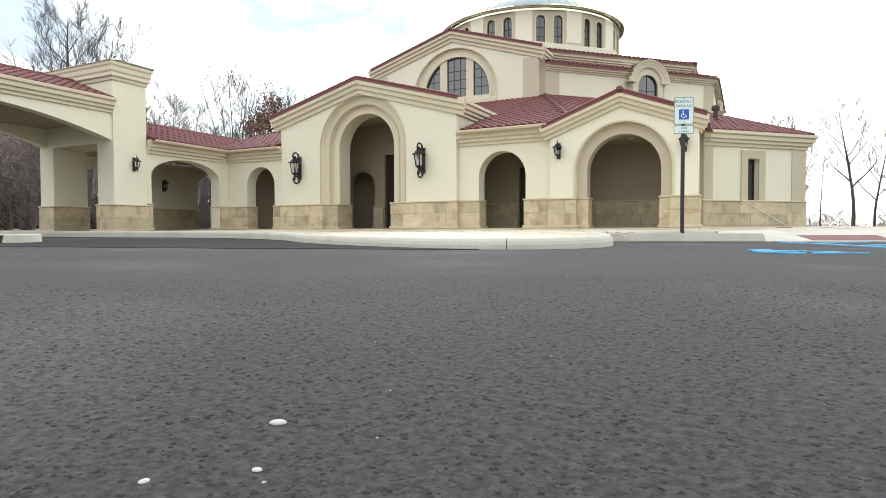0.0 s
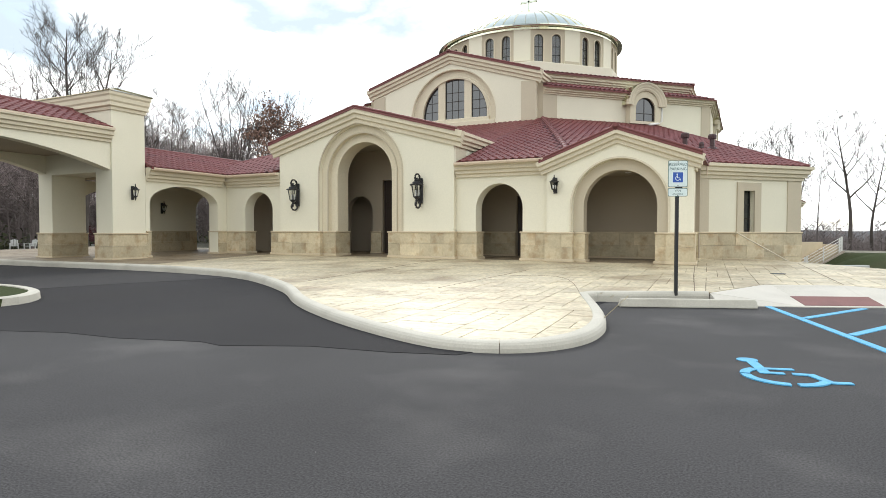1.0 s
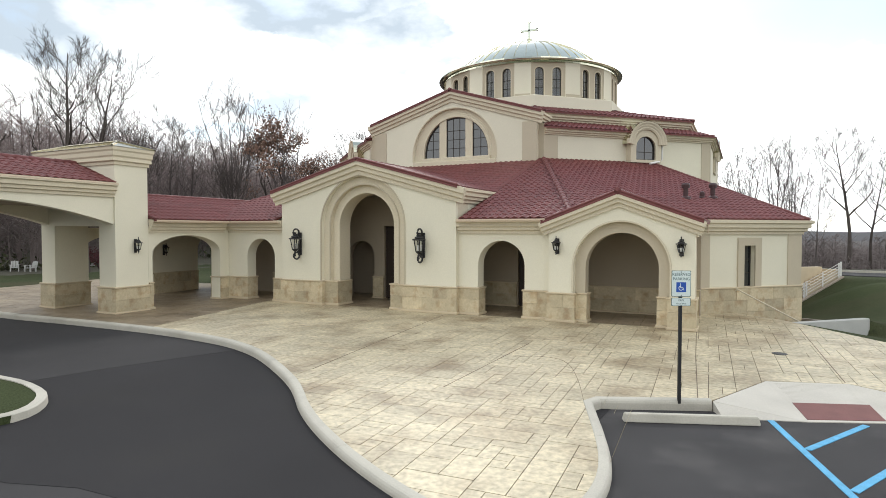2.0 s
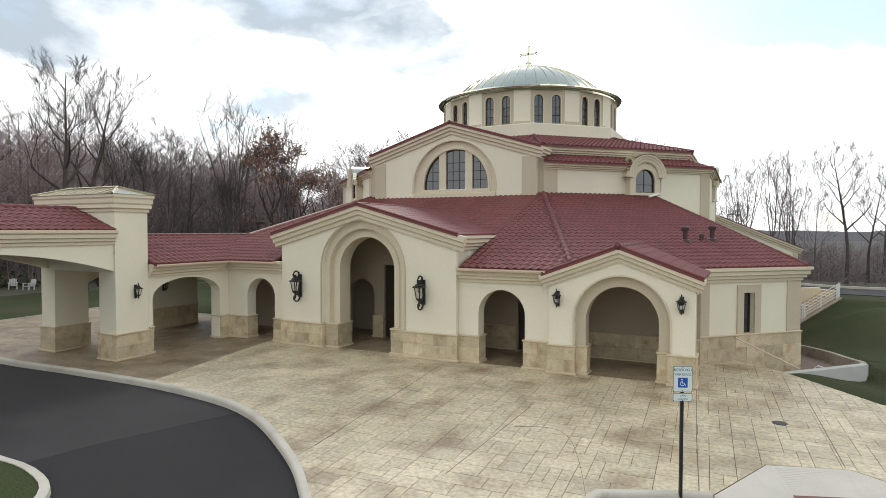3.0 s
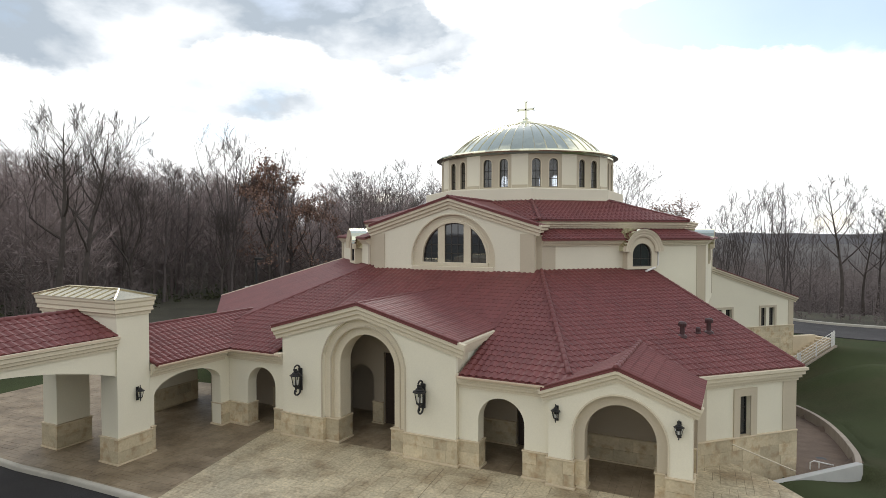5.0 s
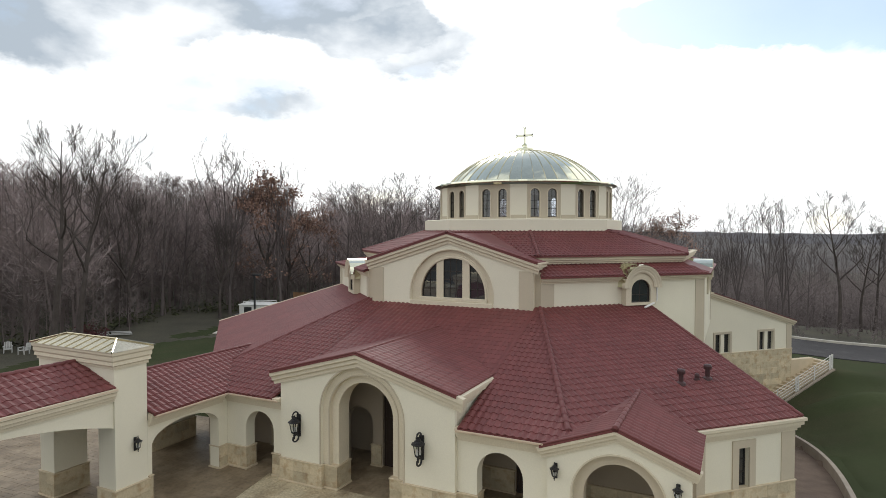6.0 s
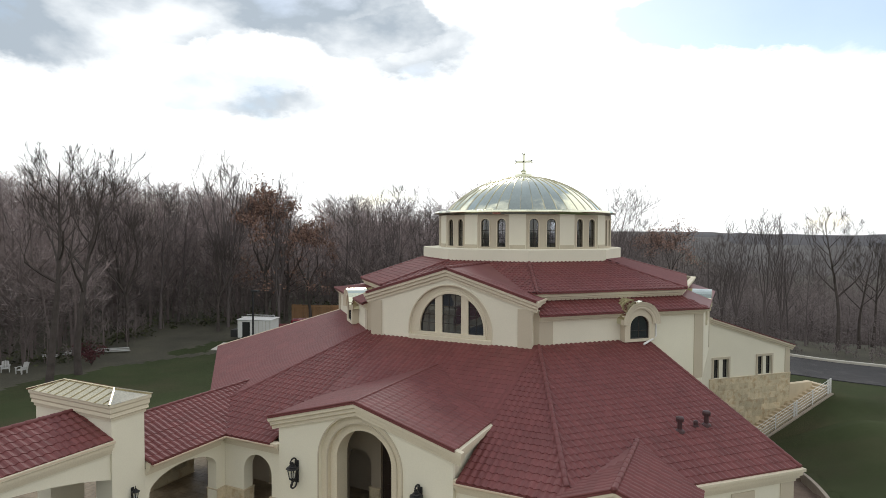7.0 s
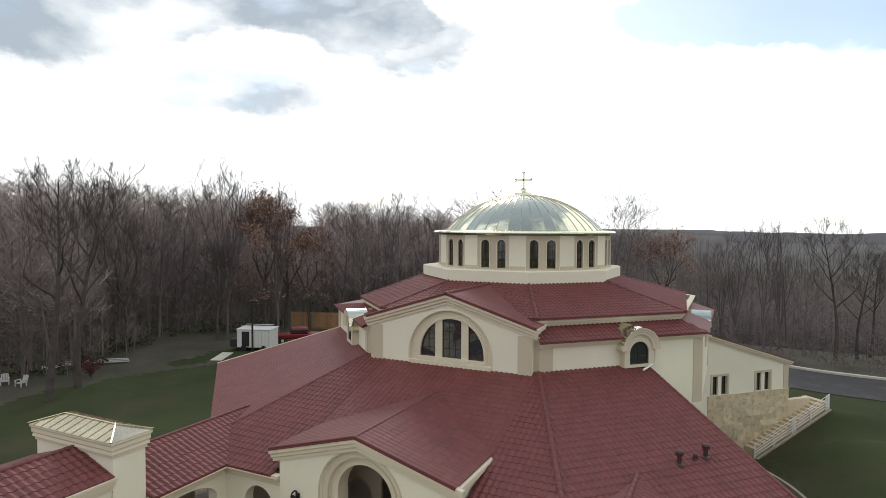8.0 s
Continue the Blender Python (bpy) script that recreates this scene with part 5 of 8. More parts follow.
ridge([(pr, PY0, pz + 0.02), (pr, TY0 - 0.01, pz + 0.02)], porch, 0.09)


# ---------------------------------------------------------------- ground
def smooth(a, b, x):
    t = min(1.0, max(0.0, (x - a) / (b - a)))
    return t * t * (3 - 2 * t)


# retaining wall round the areaway: plan and height of its top
AREA_WALL = [(3.91, 26.1, 0.03), (4.15, 28.0, -0.20), (4.30, 31.0, -0.68), (4.35, 34.0, -1.12), (4.20, 37.0, -1.48), (3.75, 40.0, -1.82), (2.90, 42.8, -2.12), (1.60, 45.5, -2.42), (0.2, 47.6, -2.65)]
AREA_FRONT = (0.92, 22.50, 0.15)
PIT = [(-2.0, 22.5), (1.0, 22.4)] + [p[:2] for p in AREA_WALL] + [(-2.5, 49.0), (-8.0, 40.0), (-8.0, 33.0)]


def wall_at(y):
    for a, b in zip(AREA_WALL[:-1], AREA_WALL[1:]):
        if y <= b[1] or b is AREA_WALL[-1]:
            t = (y - a[1]) / (b[1] - a[1])
            t = min(1.0, max(0.0, t))
            return a[0] + (b[0] - a[0]) * t, a[2] + (b[2] - a[2]) * t


def ground_z(x, y):
    z = -0.12
    z += 0.16 * smooth(2.5, 5.0, x) * smooth(14, 22, y)
    z -= 1.0 * smooth(40, 75, y) * smooth(-8, 10, x)
    z -= 0.4 * smooth(-30, -50, x) * smooth(10, 40, y)
    far = math.hypot(x + 10, y - 20)
    z += 10.0 * smooth(-60, -170, x) * smooth(-20, 40, y + 0.3 * x + 40)
    z -= 13.0 * smooth(80, 140, y) * smooth(-34, 2, x)
    z += noise.noise(Vector((x * 0.05, y * 0.05, 0))) * 0.25 * smooth(30, 60, far)
    if x > -9 and 20 < y < 70:
        xw, zw = wall_at(y)
        if inside((x, y), PIT):
            return zw - 0.95
        if y > 26:          # the lawn falls towards the foot of the outdoor steps
            side = ((x - 1.4) - (y - 49.6)) * S2
            s_ = min(1.15, max(0.0, ((x - 1.4) + (y - 49.6)) / 10.4))
            if y < 47.6:
                z = min(z, (zw - 0.07) + (z - zw + 0.07) * smooth(0.2, 8.0, x - xw)) - 0.55 * (1 - smooth(26, 31, y)) * smooth(0.0, 1.5, x - xw)
            else:
                z = min(z, (-3.35 + 3.05 * s_) + (z + 3.35 - 3.05 * s_) * smooth(0.5, 9.0, abs(side)))
        else:               # and away from the corner of the wall
            z -= 0.60 * smooth(2.0, 4.2, x) * smooth(18.0, 24.5, y)
    return z


def axis(lo, hi, f0, f1, fine, steps):
    a = list(np.arange(f0, f1 + 1e-6, fine))
    g, p = fine, f0
    left = []
    while p > lo:
        g *= steps
        p -= g
        left.append(p)
    g, p = fine, f1
    right = []
    while p < hi:
        g *= steps
        p += g
        right.append(p)
    return left[::-1] + a + right


gx, gy = axis(-3500, 3500, -66, 8, 0.6, 1.09), axis(-2500, 4500, 15, 75, 0.6, 1.09)
verts = [(x, y, ground_z(x, y)) for y in gy for x in gx]
nx = len(gx)
gfaces = [(j * nx + i, j * nx + i + 1, (j + 1) * nx + i + 1, (j + 1) * nx + i) for j in range(len(gy) - 1) for i in range(nx - 1)]
gm = bpy.data.meshes.new("ground")
gm.from_pydata(verts, [], gfaces)
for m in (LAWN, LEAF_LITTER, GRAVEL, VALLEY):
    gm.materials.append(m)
for f in gm.polygons:
    x, y, z = f.center
    far = math.hypot(x, y)
    ragged = noise.noise(Vector((x * 0.35, y * 0.35, 0))) + 0.6 * noise.noise(Vector((x * 1.1, y * 1.1, 4)))
    # leaves lie under the trees and in a drift across the lawn
    drift = (x + 50.0) * 0.912 - (y - 44.0) * 0.409
    woods = (x < -52.5 - 0.05 * (y - 35) + 1.6 * ragged) or (28 < y < 47 and abs(drift) < 0.9 + 1.1 * ragged) or (x > -30 and y > 73.5 - 0.19 * x) or (x < -30 and y > 60)
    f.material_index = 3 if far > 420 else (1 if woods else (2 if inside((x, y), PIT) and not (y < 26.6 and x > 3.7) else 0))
gm.shade_smooth()
tagged(put("ground", gm, None), "mown lawn and leaf-strewn woodland floor", "ground", kind="structure")

# asphalt: old lot, and a newer patch in front of the paving
road = prism("road", [(-60, -60), (60, -60), (60, 10), (9.0, 13.6), (2.6, 12.6), (-2.0, 13.5), (-27, 13.2), (-60, 16)], -0.25, 0.0, ASPHALT)
tagged(road, "weathered grey asphalt of the parking lot", "road", kind="structure")
patch = [(-60, 3.6)] + [(-8.26 - 5 * k, 4.13 - 0.35 * k) for k in (4, 3, 2, 1)] + [(-8.26, 4.13), (-7.3, 4.45), (-6.4, 4.5), (-5.36, 4.78), (-5.0, 4.72), (-4.1, 5.14), (-3.2, 5.25), (-2.5, 5.45), (-2.35, 5.8),
         (-2.0, 13.3), (-27, 13.0), (-60, 15.8)]
tagged(prism("asphalt_lane", [(-60, 3.55), (-27, 2.9), (-13.4, 3.80), (-13.35, 7.4), (-13.1, 8.6), (-12.72, 9.7), (-12.3, 10.9), (-11.95, 11.9), (-12.2, 13.0), (-27, 13.0), (-60, 15.8)], -0.02, 0.010, ASPHALT_LANE), "slightly paler asphalt lane through the porch", "asphalt", kind="structure")
tagged(prism("asphalt_patch", patch, -0.02, 0.006, ASPHALT_NEW), "newer darker asphalt lane beside the kerb", "asphalt", kind="structure")

# stamped concrete forecourt
NOSE = [(-34.0, 12.35), (-28.0, 12.20), (-23.2, 12.10), (-20.5, 12.25), (-17.0, 12.35), (-15.0, 12.25), (-13.0, 11.98), (-11.8, 11.62), (-10.75, 11.12), (-9.55, 10.35), (-8.25, 9.42),
        (-7.55, 8.78), (-6.95, 8.18), (-6.15, 7.52), (-5.2, 6.86), (-4.4, 6.38), (-3.7, 6.02), (-3.2, 5.80), (-2.75, 5.66), (-2.3, 5.70), (-1.95, 5.88), (-1.68, 6.20), (-1.52, 6.62), (-1.48, 7.1), (-1.52, 7.65),
        (-1.66, 8.3), (-1.95, 9.2), (-2.40, 10.50), (-2.30, 10.75), (-0.50, 11.52)]
def rounded(path, n=3):
    """Chaikin-smoothed path."""
    for _ in range(n):
        new_path = [path[0]]
        for a, b in zip(path[:-1], path[1:]):
            new_path += [(0.75 * a[0] + 0.25 * b[0], 0.75 * a[1] + 0.25 * b[1]), (0.25 * a[0] + 0.75 * b[0], 0.25 * a[1] + 0.75 * b[1])]
        path = new_path + [path[-1]]
    return path


KERB_LINE = rounded(NOSE[3:27], 2) + NOSE[27:30]
RAMP = [(-0.50, 11.52), (0.38, 13.42), (1.85, 13.87), (3.10, 13.05)]
EDGE = [(9.0, 15.0), (3.25, 19.2), (2.0, 20.9), (1.1, 22.1), (-0.25, 23.2)]
plaza = NOSE[:3] + KERB_LINE + RAMP[1:4] + [(9.0, 13.7)] + EDGE + [(-1.0, 23.4), (-5.0, 23.25), (-25.5, 23.25), (-34, 22.5)]
pav = tagged(prism("pavement", plaza, -0.3, lambda x, y: plaza_z(x, y) - 0.012, JOINT), "tan stamped concrete forecourt in random slabs", "paving", kind="structure")

KERB_P = [(0.05, -0.35), (0.045, -0.06), (0.033, -0.025), (0.01, 0.0), (-0.02, 0.010), (-0.115, 0.012), (-0.128, 0.004), (-0.128, -0.35)]


def kerb_run(path, name="kerb", label="cast concrete kerb with rounded top edge", piece=3.0):
    """Kerb units laid end to end along the paving's edge, outside to the path's right."""
    thing = tagged(empty(name, (*path[0], 0)), label, "kerb", kind="structure")
    unit, length = [path[0]], 0.0
    for a, b in zip(path[:-1], path[1:]):
        unit.append(b)
        length += math.dist(a, b)
        if length > piece or b == path[-1]:
            bm = bmesh.new()
            rings = []
            n = len(unit)
            for i, p in enumerate(unit):
                here = Vector(p)
                gi = path.index(p)
                d1 = (here - Vector(path[gi - 1])).normalized() if gi > 0 else (Vector(path[gi + 1]) - here).normalized()
                d2 = (Vector(path[gi + 1]) - here).normalized() if gi < len(path) - 1 else d1
                m = Vector((d1.y, -d1.x)) + Vector((d2.y, -d2.x))
                m = m / max(m.length_squared / 2, 0.3)
                slip = (0.004 if i == 0 else -0.004 if i == n - 1 else 0)
                h = here + (d1 if i == n - 1 else d2) * slip
                z = plaza_z(*p)
                rings.append([bm.verts.new((h.x + m.x * po, h.y + m.y * po, max(z + pz, -0.3))) for po, pz in KERB_P])
            k = len(KERB_P)
            for i in range(n - 1):
                for j in range(k):
                    bm.faces.new((rings[i][j], rings[i][(j + 1) % k], rings[i + 1][(j + 1) % k], rings[i + 1][j]))
            bm.faces.new(rings[0])
            bm.faces.new(rings[-1][::-1])
            part("kerb_unit", bm, KERB, thing)
            unit, length = [b], 0.0
    return thing


kerb_run(NOSE[:3] + [(-21.0, 12.225), KERB_LINE[0]], label="low concrete kerb along the drive-through", piece=4.0)
kerb_run(KERB_LINE, piece=3.2)

# concrete ramp with red mat
ramp = tagged(empty("kerb_ramp", (1.3, 12.5, 0.1)), "pale broom-finished concrete kerb ramp with red mat", "ramp", kind="structure")


def slope(name, pts, mat, parent, label=""):
    """A sloping slab over three or four corners."""
    n = len(pts)
    return solid(name, list(pts) + [(x, y, z - 0.25) for x, y, z in pts],
                 [tuple(range(n)), tuple(reversed(range(n, 2 * n)))] + [(i, i + n, (i + 1) % n + n, (i + 1) % n) for i in range(n)], mat, parent, label)


RT1, RT2, RC1, RC2 = (0.39, 13.40, 0.207), (1.84, 13.85, 0.213), (0.96, 11.52, 0.014), (2.16, 12.04, 0.014)
slope("flare", [(-0.48, 11.50, 0.175), RC1, RT1], CONCRETE, ramp)
slope("flare", [RC2, (3.08, 13.03, 0.19), RT2], CONCRETE, ramp)
slope("flare", [(-0.30, 11.10, 0.010), RC1, (-0.48, 11.50, 0.170)], CONCRETE, ramp)
slope("ramp_panel", [RC1, RC2, RT2, RT1], CONCRETE, ramp)


def on_ramp(u, v, lift):
    a, b = Vector(RC1).lerp(Vector(RC2), u), Vector(RT1).lerp(Vector(RT2), u)
    p = a.lerp(b, v)
    return (p.x, p.y, p.z + lift)


slope("tactile_mat", [on_ramp(0.02, 0.04, 0.008), on_ramp(0.98, 0.04, 0.008), on_ramp(0.98, 0.42, 0.008), on_ramp(0.05, 0.42, 0.008)], RED_MAT, ramp, "brick-red tactile mat")
for k in range(14):
    v = 0.48 + 0.035 * k
    slope("groove", [on_ramp(0.08, v, 0.002), on_ramp(0.94, v, 0.002), on_ramp(0.94, v + 0.006, 0.002), on_ramp(0.08, v + 0.006, 0.002)], KERB, ramp)
# sawn joints across the paving
for path in ([(-1.23, 18.62), (-1.0, 15.0), (-0.72, 11.42)], [(1.46, 20.7), (1.78, 13.92)], [(-9.30, 18.4), (-8.40, 10.3)], [(-5.04, 14.95), (-5.17, 10.2)], rounded([(-2.43, 10.2), (-3.0, 12.0), (-3.59, 13.4), (-4.2, 13.7), (-4.9, 13.35)], 2)):
    bm = bmesh.new()
    rows = []
    half = 0.008 if len(path) < 4 else 0.004          # the curved one is a hairline crack
    for i, p in enumerate(path):
        d = (Vector(path[min(i + 1, len(path) - 1)]) - Vector(path[max(i - 1, 0)])).normalized()
        rows.append([bm.verts.new((p[0] + d.y * w, p[1] - d.x * w, plaza_z(*p) + z)) for w, z in ((-half, -0.012), (-half, 0.0045), (half, 0.0045), (half, -0.012))])
    for a, b in zip(rows[:-1], rows[1:]):
        for j in range(3):
            bm.faces.new((a[j], a[j + 1], b[j + 1], b[j]))
    part("control_joint", bm, JOINT, pav)

# blue parking paint
def stripe(a, b, w, name="painted_line", label="pale blue painted parking line"):
    a, b = Vector(a), Vector(b)
    d = (b - a).normalized()
    n = Vector((-d.y, d.x)) * w / 2
    q = [a - n, b - n, b + n, a + n]
    return tagged(prism(name, [tuple(p) for p in q], 0.0, 0.010, BLUE_PAINT), label, "road marking", group="parking lines")


stripe((0.37, 11.50), (2.42, 3.9), 0.105)
stripe((0.84, 10.05), (1.80, 11.75), 0.105)
stripe((1.22, 8.66), (3.1, 12.2), 0.105)
stripe((1.62, 7.2), (4.2, 12.0), 0.105)
stripe((2.75, 12.1), (4.9, 4.2), 0.105)

bm = bmesh.new()


paint_lift = 0.008


def painted(poly):
    global paint_lift
    paint_lift += 0.0005
    a = [bm.verts.new((x, y, paint_lift)) for x, y in poly]
    b = [bm.verts.new((x, y, 0.002)) for x, y in poly]
    n = len(poly)
    bm.faces.new(a)
    for i in range(n):
        bm.faces.new((a[i], b[i], b[(i + 1) % n], a[(i + 1) % n]))


def bar(a, b, w):
    a, b = Vector(a), Vector(b)
    d = (b - a).normalized()
    n = Vector((-d.y, d.x)) * w / 2
    painted([tuple(a - n), tuple(b - n), tuple(b + n), tuple(a + n)])


def rim(a0, a1, n=8):
    """A stretch of the painted wheel."""
    c = Vector((0.385, 5.925))
    angles = [radians(a0 + (a1 - a0) * k / n) for k in range(n + 1)]
    painted([(c.x + 0.345 * math.cos(a), c.y + 0.345 * math.sin(a)) for a in angles] + [(c.x + 0.265 * math.cos(a), c.y + 0.265 * math.sin(a)) for a in reversed(angles)])


painted([(0.10 + 0.095 * math.cos(2 * math.pi * k / 16), 6.53 + 0.095 * math.sin(2 * math.pi * k / 16)) for k in range(16)])
bar((0.14, 6.45), (0.245, 5.98), 0.095)
bar((0.21, 6.17), (0.47, 6.25), 0.065)
bar((0.22, 6.00), (0.39, 6.04), 0.065)
bar((0.45, 6.055), (0.605, 6.075), 0.07)
bar((0.58, 6.10), (0.725, 5.82), 0.075)
bar((0.69, 5.835), (0.87, 5.885), 0.065)
rim(140, 184)
rim(192, 276)
rim(287, 345)
tagged(part("wheelchair_symbol", bm, BLUE_PAINT), "pale blue painted wheelchair symbol on asphalt", "road marking")

# wheel stop
w0, w1 = Vector((-1.80, 10.20)), Vector((0.24, 11.00))
wd = (w1 - w0).normalized()
bm = bmesh.new()
ang = math.degrees(math.atan2(wd.y, wd.x))
mw = pose(w0.x, w0.y, 0.006, 0, 0, ang)
L = (w1 - w0).length
sec = [(-0.085, 0.0), (0.085, 0.0), (0.06, 0.135), (-0.06, 0.135)]
ra = [bm.verts.new(mw @ Vector((x, y, z))) for x, (y, z) in [(0.0, s) for s in sec]]
rb = [bm.verts.new(mw @ Vector((0.03 if s[1] > 0 else 0.0, s[0], s[1]))) for s in sec]
for v in ra:
    bm.verts.remove(v)
rc = [bm.verts.new(mw @ Vector((L - (0.03 if s[1] > 0 else 0.0), s[0], s[1]))) for s in sec]
for i in range(4):
    bm.faces.new((rb[i], rb[(i + 1) % 4], rc[(i + 1) % 4], rc[i]))
bm.faces.new(rb)
bm.faces.new(rc[::-1])
bmesh.ops.bevel(bm, geom=bm.edges[:], offset=0.012, segments=2, affect="EDGES")
tagged(part("wheel_stop", bm, KERB), "pale concrete wheel stop on the asphalt", "wheel stop")

# island with grass
ISL = [(-34, 3.0), (-30, 5.2), (-22, 6.6), (-17, 7.0), (-13.9, 6.95), (-12.9, 6.95), (-11.9, 6.72), (-11.3, 6.42), (-10.8, 5.9), (-10.7, 5.4), (-11.0, 4.7), (-12, 3.4), (-15, 1.0), (-20, -0.5), (-34, -1)]
isl = rounded(ISL, 1)
thing = tagged(empty("planting_island", (-14, 4, 0)), "grass island with white concrete kerb in the drive", "island", kind="structure")
prism("grass", [(x * 0.99 - 0.16 + 0.04, y * 0.985) for x, y in isl], -0.1, 0.13, LAWN, thing)
bm = bmesh.new()
rings = []
cen = Vector((-20, 3.2))
for i, p in enumerate(isl):
    d = (Vector(isl[(i + 1) % len(isl)]) - Vector(isl[i - 1])).normalized()
    n = Vector((d.y, -d.x))
    if n.dot(Vector(p) - cen) < 0:
        n = -n
    rings.append([bm.verts.new((p[0] + n.x * o_, p[1] + n.y * o_, z)) for o_, z in ((0.0, -0.1), (-0.02, 0.13), (-0.05, 0.15), (-0.19, 0.15), (-0.2, -0.1))])
for i in range(len(rings)):
    for j in range(5):
        bm.faces.new((rings[i - 1][j], rings[i - 1][(j + 1) % 5], rings[i][(j + 1) % 5], rings[i][j]))
part("island_kerb", bm, KERB, thing)

# sunk stairs beside the wing: retaining walls, steps, handrail
rp = [Vector(p) for p in rounded([p[:2] for p in AREA_WALL], 2)]
rw = tagged(empty("retaining_wall", (3.9, 26, -1.4)), "pale concrete retaining wall curving round sunk area", "wall", kind="structure")


def wall_run(pts, drop, half):
    bm = bmesh.new()
    rings = []
    for i, (x, y, z) in enumerate(pts):
        a, b = pts[max(i - 1, 0)], pts[min(i + 1, len(pts) - 1)]
        d = Vector((b[0] - a[0], b[1] - a[1])).normalized()
        n = Vector((-d.y, d.x)) * half
        rings.append([bm.verts.new((x + s * n.x, y + s * n.y, zz)) for s, zz in ((-1, z - drop), (-1, z - 0.02), (-0.8, z), (0.8, z), (1, z - 0.02), (1, z - drop))])
    for a, b in zip(rings[:-1], rings[1:]):
        for j in range(6):
            bm.faces.new((a[j], a[(j + 1) % 6], b[(j + 1) % 6], b[j]))
    bm.faces.new(rings[0])
    bm.faces.new(rings[-1][::-1])
    return bm


part("front_wall", wall_run([AREA_FRONT, (3.95, 26.2, 0.05)], 1.7, 0.12), WHITE_WALL, rw)
part("curved_wall", wall_run([(p.x, p.y, wall_at(p.y)[1]) for p in rp], 1.6, 0.11), TAN_WALL, rw, "tan curved stretch")
bm = bmesh.new()
rows = []
for i, p in enumerate(rp):
    if p.y < 27.6:
        continue
    d = (rp[min(i + 1, len(rp) - 1)] - rp[max(i - 1, 0)]).normalized()
    n = Vector((d.y, -d.x))
    rows.append([bm.verts.new((p.x + n.x * w, p.y + n.y * w, (wall_at(p.y)[1] - 0.09) * (1 - w / 2.2) + ground_z(p.x + n.x * w, p.y + n.y * w) * w / 2.2 + 0.02 - 0.06 * (w > 2))) for w in (0.10, 0.7, 1.4, 2.2)])
for a, b in zip(rows[:-1], rows[1:]):
    for j in range(3):
        bm.faces.new((a[j], a[j + 1], b[j + 1], b[j]))
tagged(part("lawn_edge", bm, LAWN, smooth=True), "mown grass beside the retaining wall", "lawn", kind="structure")
low_n = [(0.9, 22.5), (3.95, 26.15), (4.2, 27.4), (4.6, 30.0), (10.5, 30.0), (10.5, 20.0), (9.5, 15.5), (9.0, 14.8), (3.3, 19.1), (2.0, 20.8)]
bm = bmesh.new()
STEP = 0.3
grid_v = {}


def lawn_v(i, j):
    if (i, j) not in grid_v:
        x, y = 1.0 + STEP * i, 14.6 + STEP * j
        z = 0.13 - 0.70 * smooth(0.2, 4.4, (x - 1.1) * 0.70 + (y - 22.5) * 0.60)
        xw, zw = wall_at(max(y, 26.1))
        w = min(1.0, max(0.0, (x - xw) / 2.2))
        north = (zw - 0.05) * (1 - w) + (ground_z(x, y) + 0.05) * w
        z += (max(z, north) - z) * smooth(25.4, 27.0, y) * smooth(3.9, 4.6, x)
        grid_v[(i, j)] = bm.verts.new((x, y, max(z - 0.3 * smooth(7.5, 10.0, x), z if inside((x, y), PIT) else ground_z(x, y) + 0.03)))
    return grid_v[(i, j)]


for i in range(34):
    for j in range(53):
        if inside((1.0 + STEP * (i + 0.5), 14.6 + STEP * (j + 0.5)), low_n):
            bm.faces.new((lawn_v(i, j), lawn_v(i + 1, j), lawn_v(i + 1, j + 1), lawn_v(i, j + 1)))
corner = part("lawn_corner", bm, LAWN, smooth=True)
corner.data.flip_normals()
tagged(corner, "mown grass corner between paving and retaining wall", "lawn", kind="structure")
pit_floor = [(0.2, 23.2), (1.15, 22.9), (3.85, 26.2)] + [(p.x, p.y) for p in rp[1:]] + [(-2.0, 46.5), (-4.0, 40.0), (-4.0, 28.0)]
tagged(prism("areaway_floor", pit_floor, -4.5, lambda x, y: wall_at(y)[1] - 0.55, GRAVEL), "brown mulch floor of the sunk area", "ground", kind="structure")
stub = tagged(empty("stub_rail", (2.47, 26.62, -0.6)), "short white pipe rail in the sunk area", "handrail")
bm = bmesh.new()
bm_tube(bm, [(2.42, 26.5, -0.75), (2.42, 26.5, -0.30), (2.55, 26.65, -0.27), (3.3, 27.5, -0.62)], 0.028, 8)
part("bar", bm, WHITE, stub)
bm = bmesh.new()
bm_tube(bm, [(2.75, 26.9, -0.8), (2.75, 26.9, -0.38)], 0.022, 8)
part("post", bm, WHITE, stub)
bm = bmesh.new()
bm_lathe(bm, [(0.20, -0.03), (0.20, 0.010), (0.17, 0.016), (0.02, 0.016)], 18, (3.05, 29.0, wall_at(29.0)[1] - 0.55))
tagged(part("area_drain", bm, IRON), "round dark drain cover in the sunk area", "drain cover")
stairs = tagged(empty("sunk_stairs", (0.5, 24, 0)), "concrete steps going down beside the stone base", "stairs", kind="structure")
st0, st1 = Vector((*at(RIGHT, 21.9, -2.3), 0)), Vector((*at(RIGHT, 21.9, 1.2), 0))
for i in range(9):
    a, b = st0.lerp(st1, i / 9), st0.lerp(st1, (i + 1) / 9)
    z = 0.22 - 0.18 * (i + 1)
    n = Vector((S2, -S2, 0))
    bm = bmesh.new()
    c = (a + b) / 2
    bm_box(bm, -(b - a).length / 2, (b - a).length / 2, -0.55, 0.55, -1.6, z, m=pose(c.x, c.y, 0, 0, 0, 45))
    part("step", bm, CONCRETE, stairs)
rail = tagged(empty("handrail", (-0.26, 22.55, 1.12)), "slim tan metal handrail sloping down the stone base", "handrail")
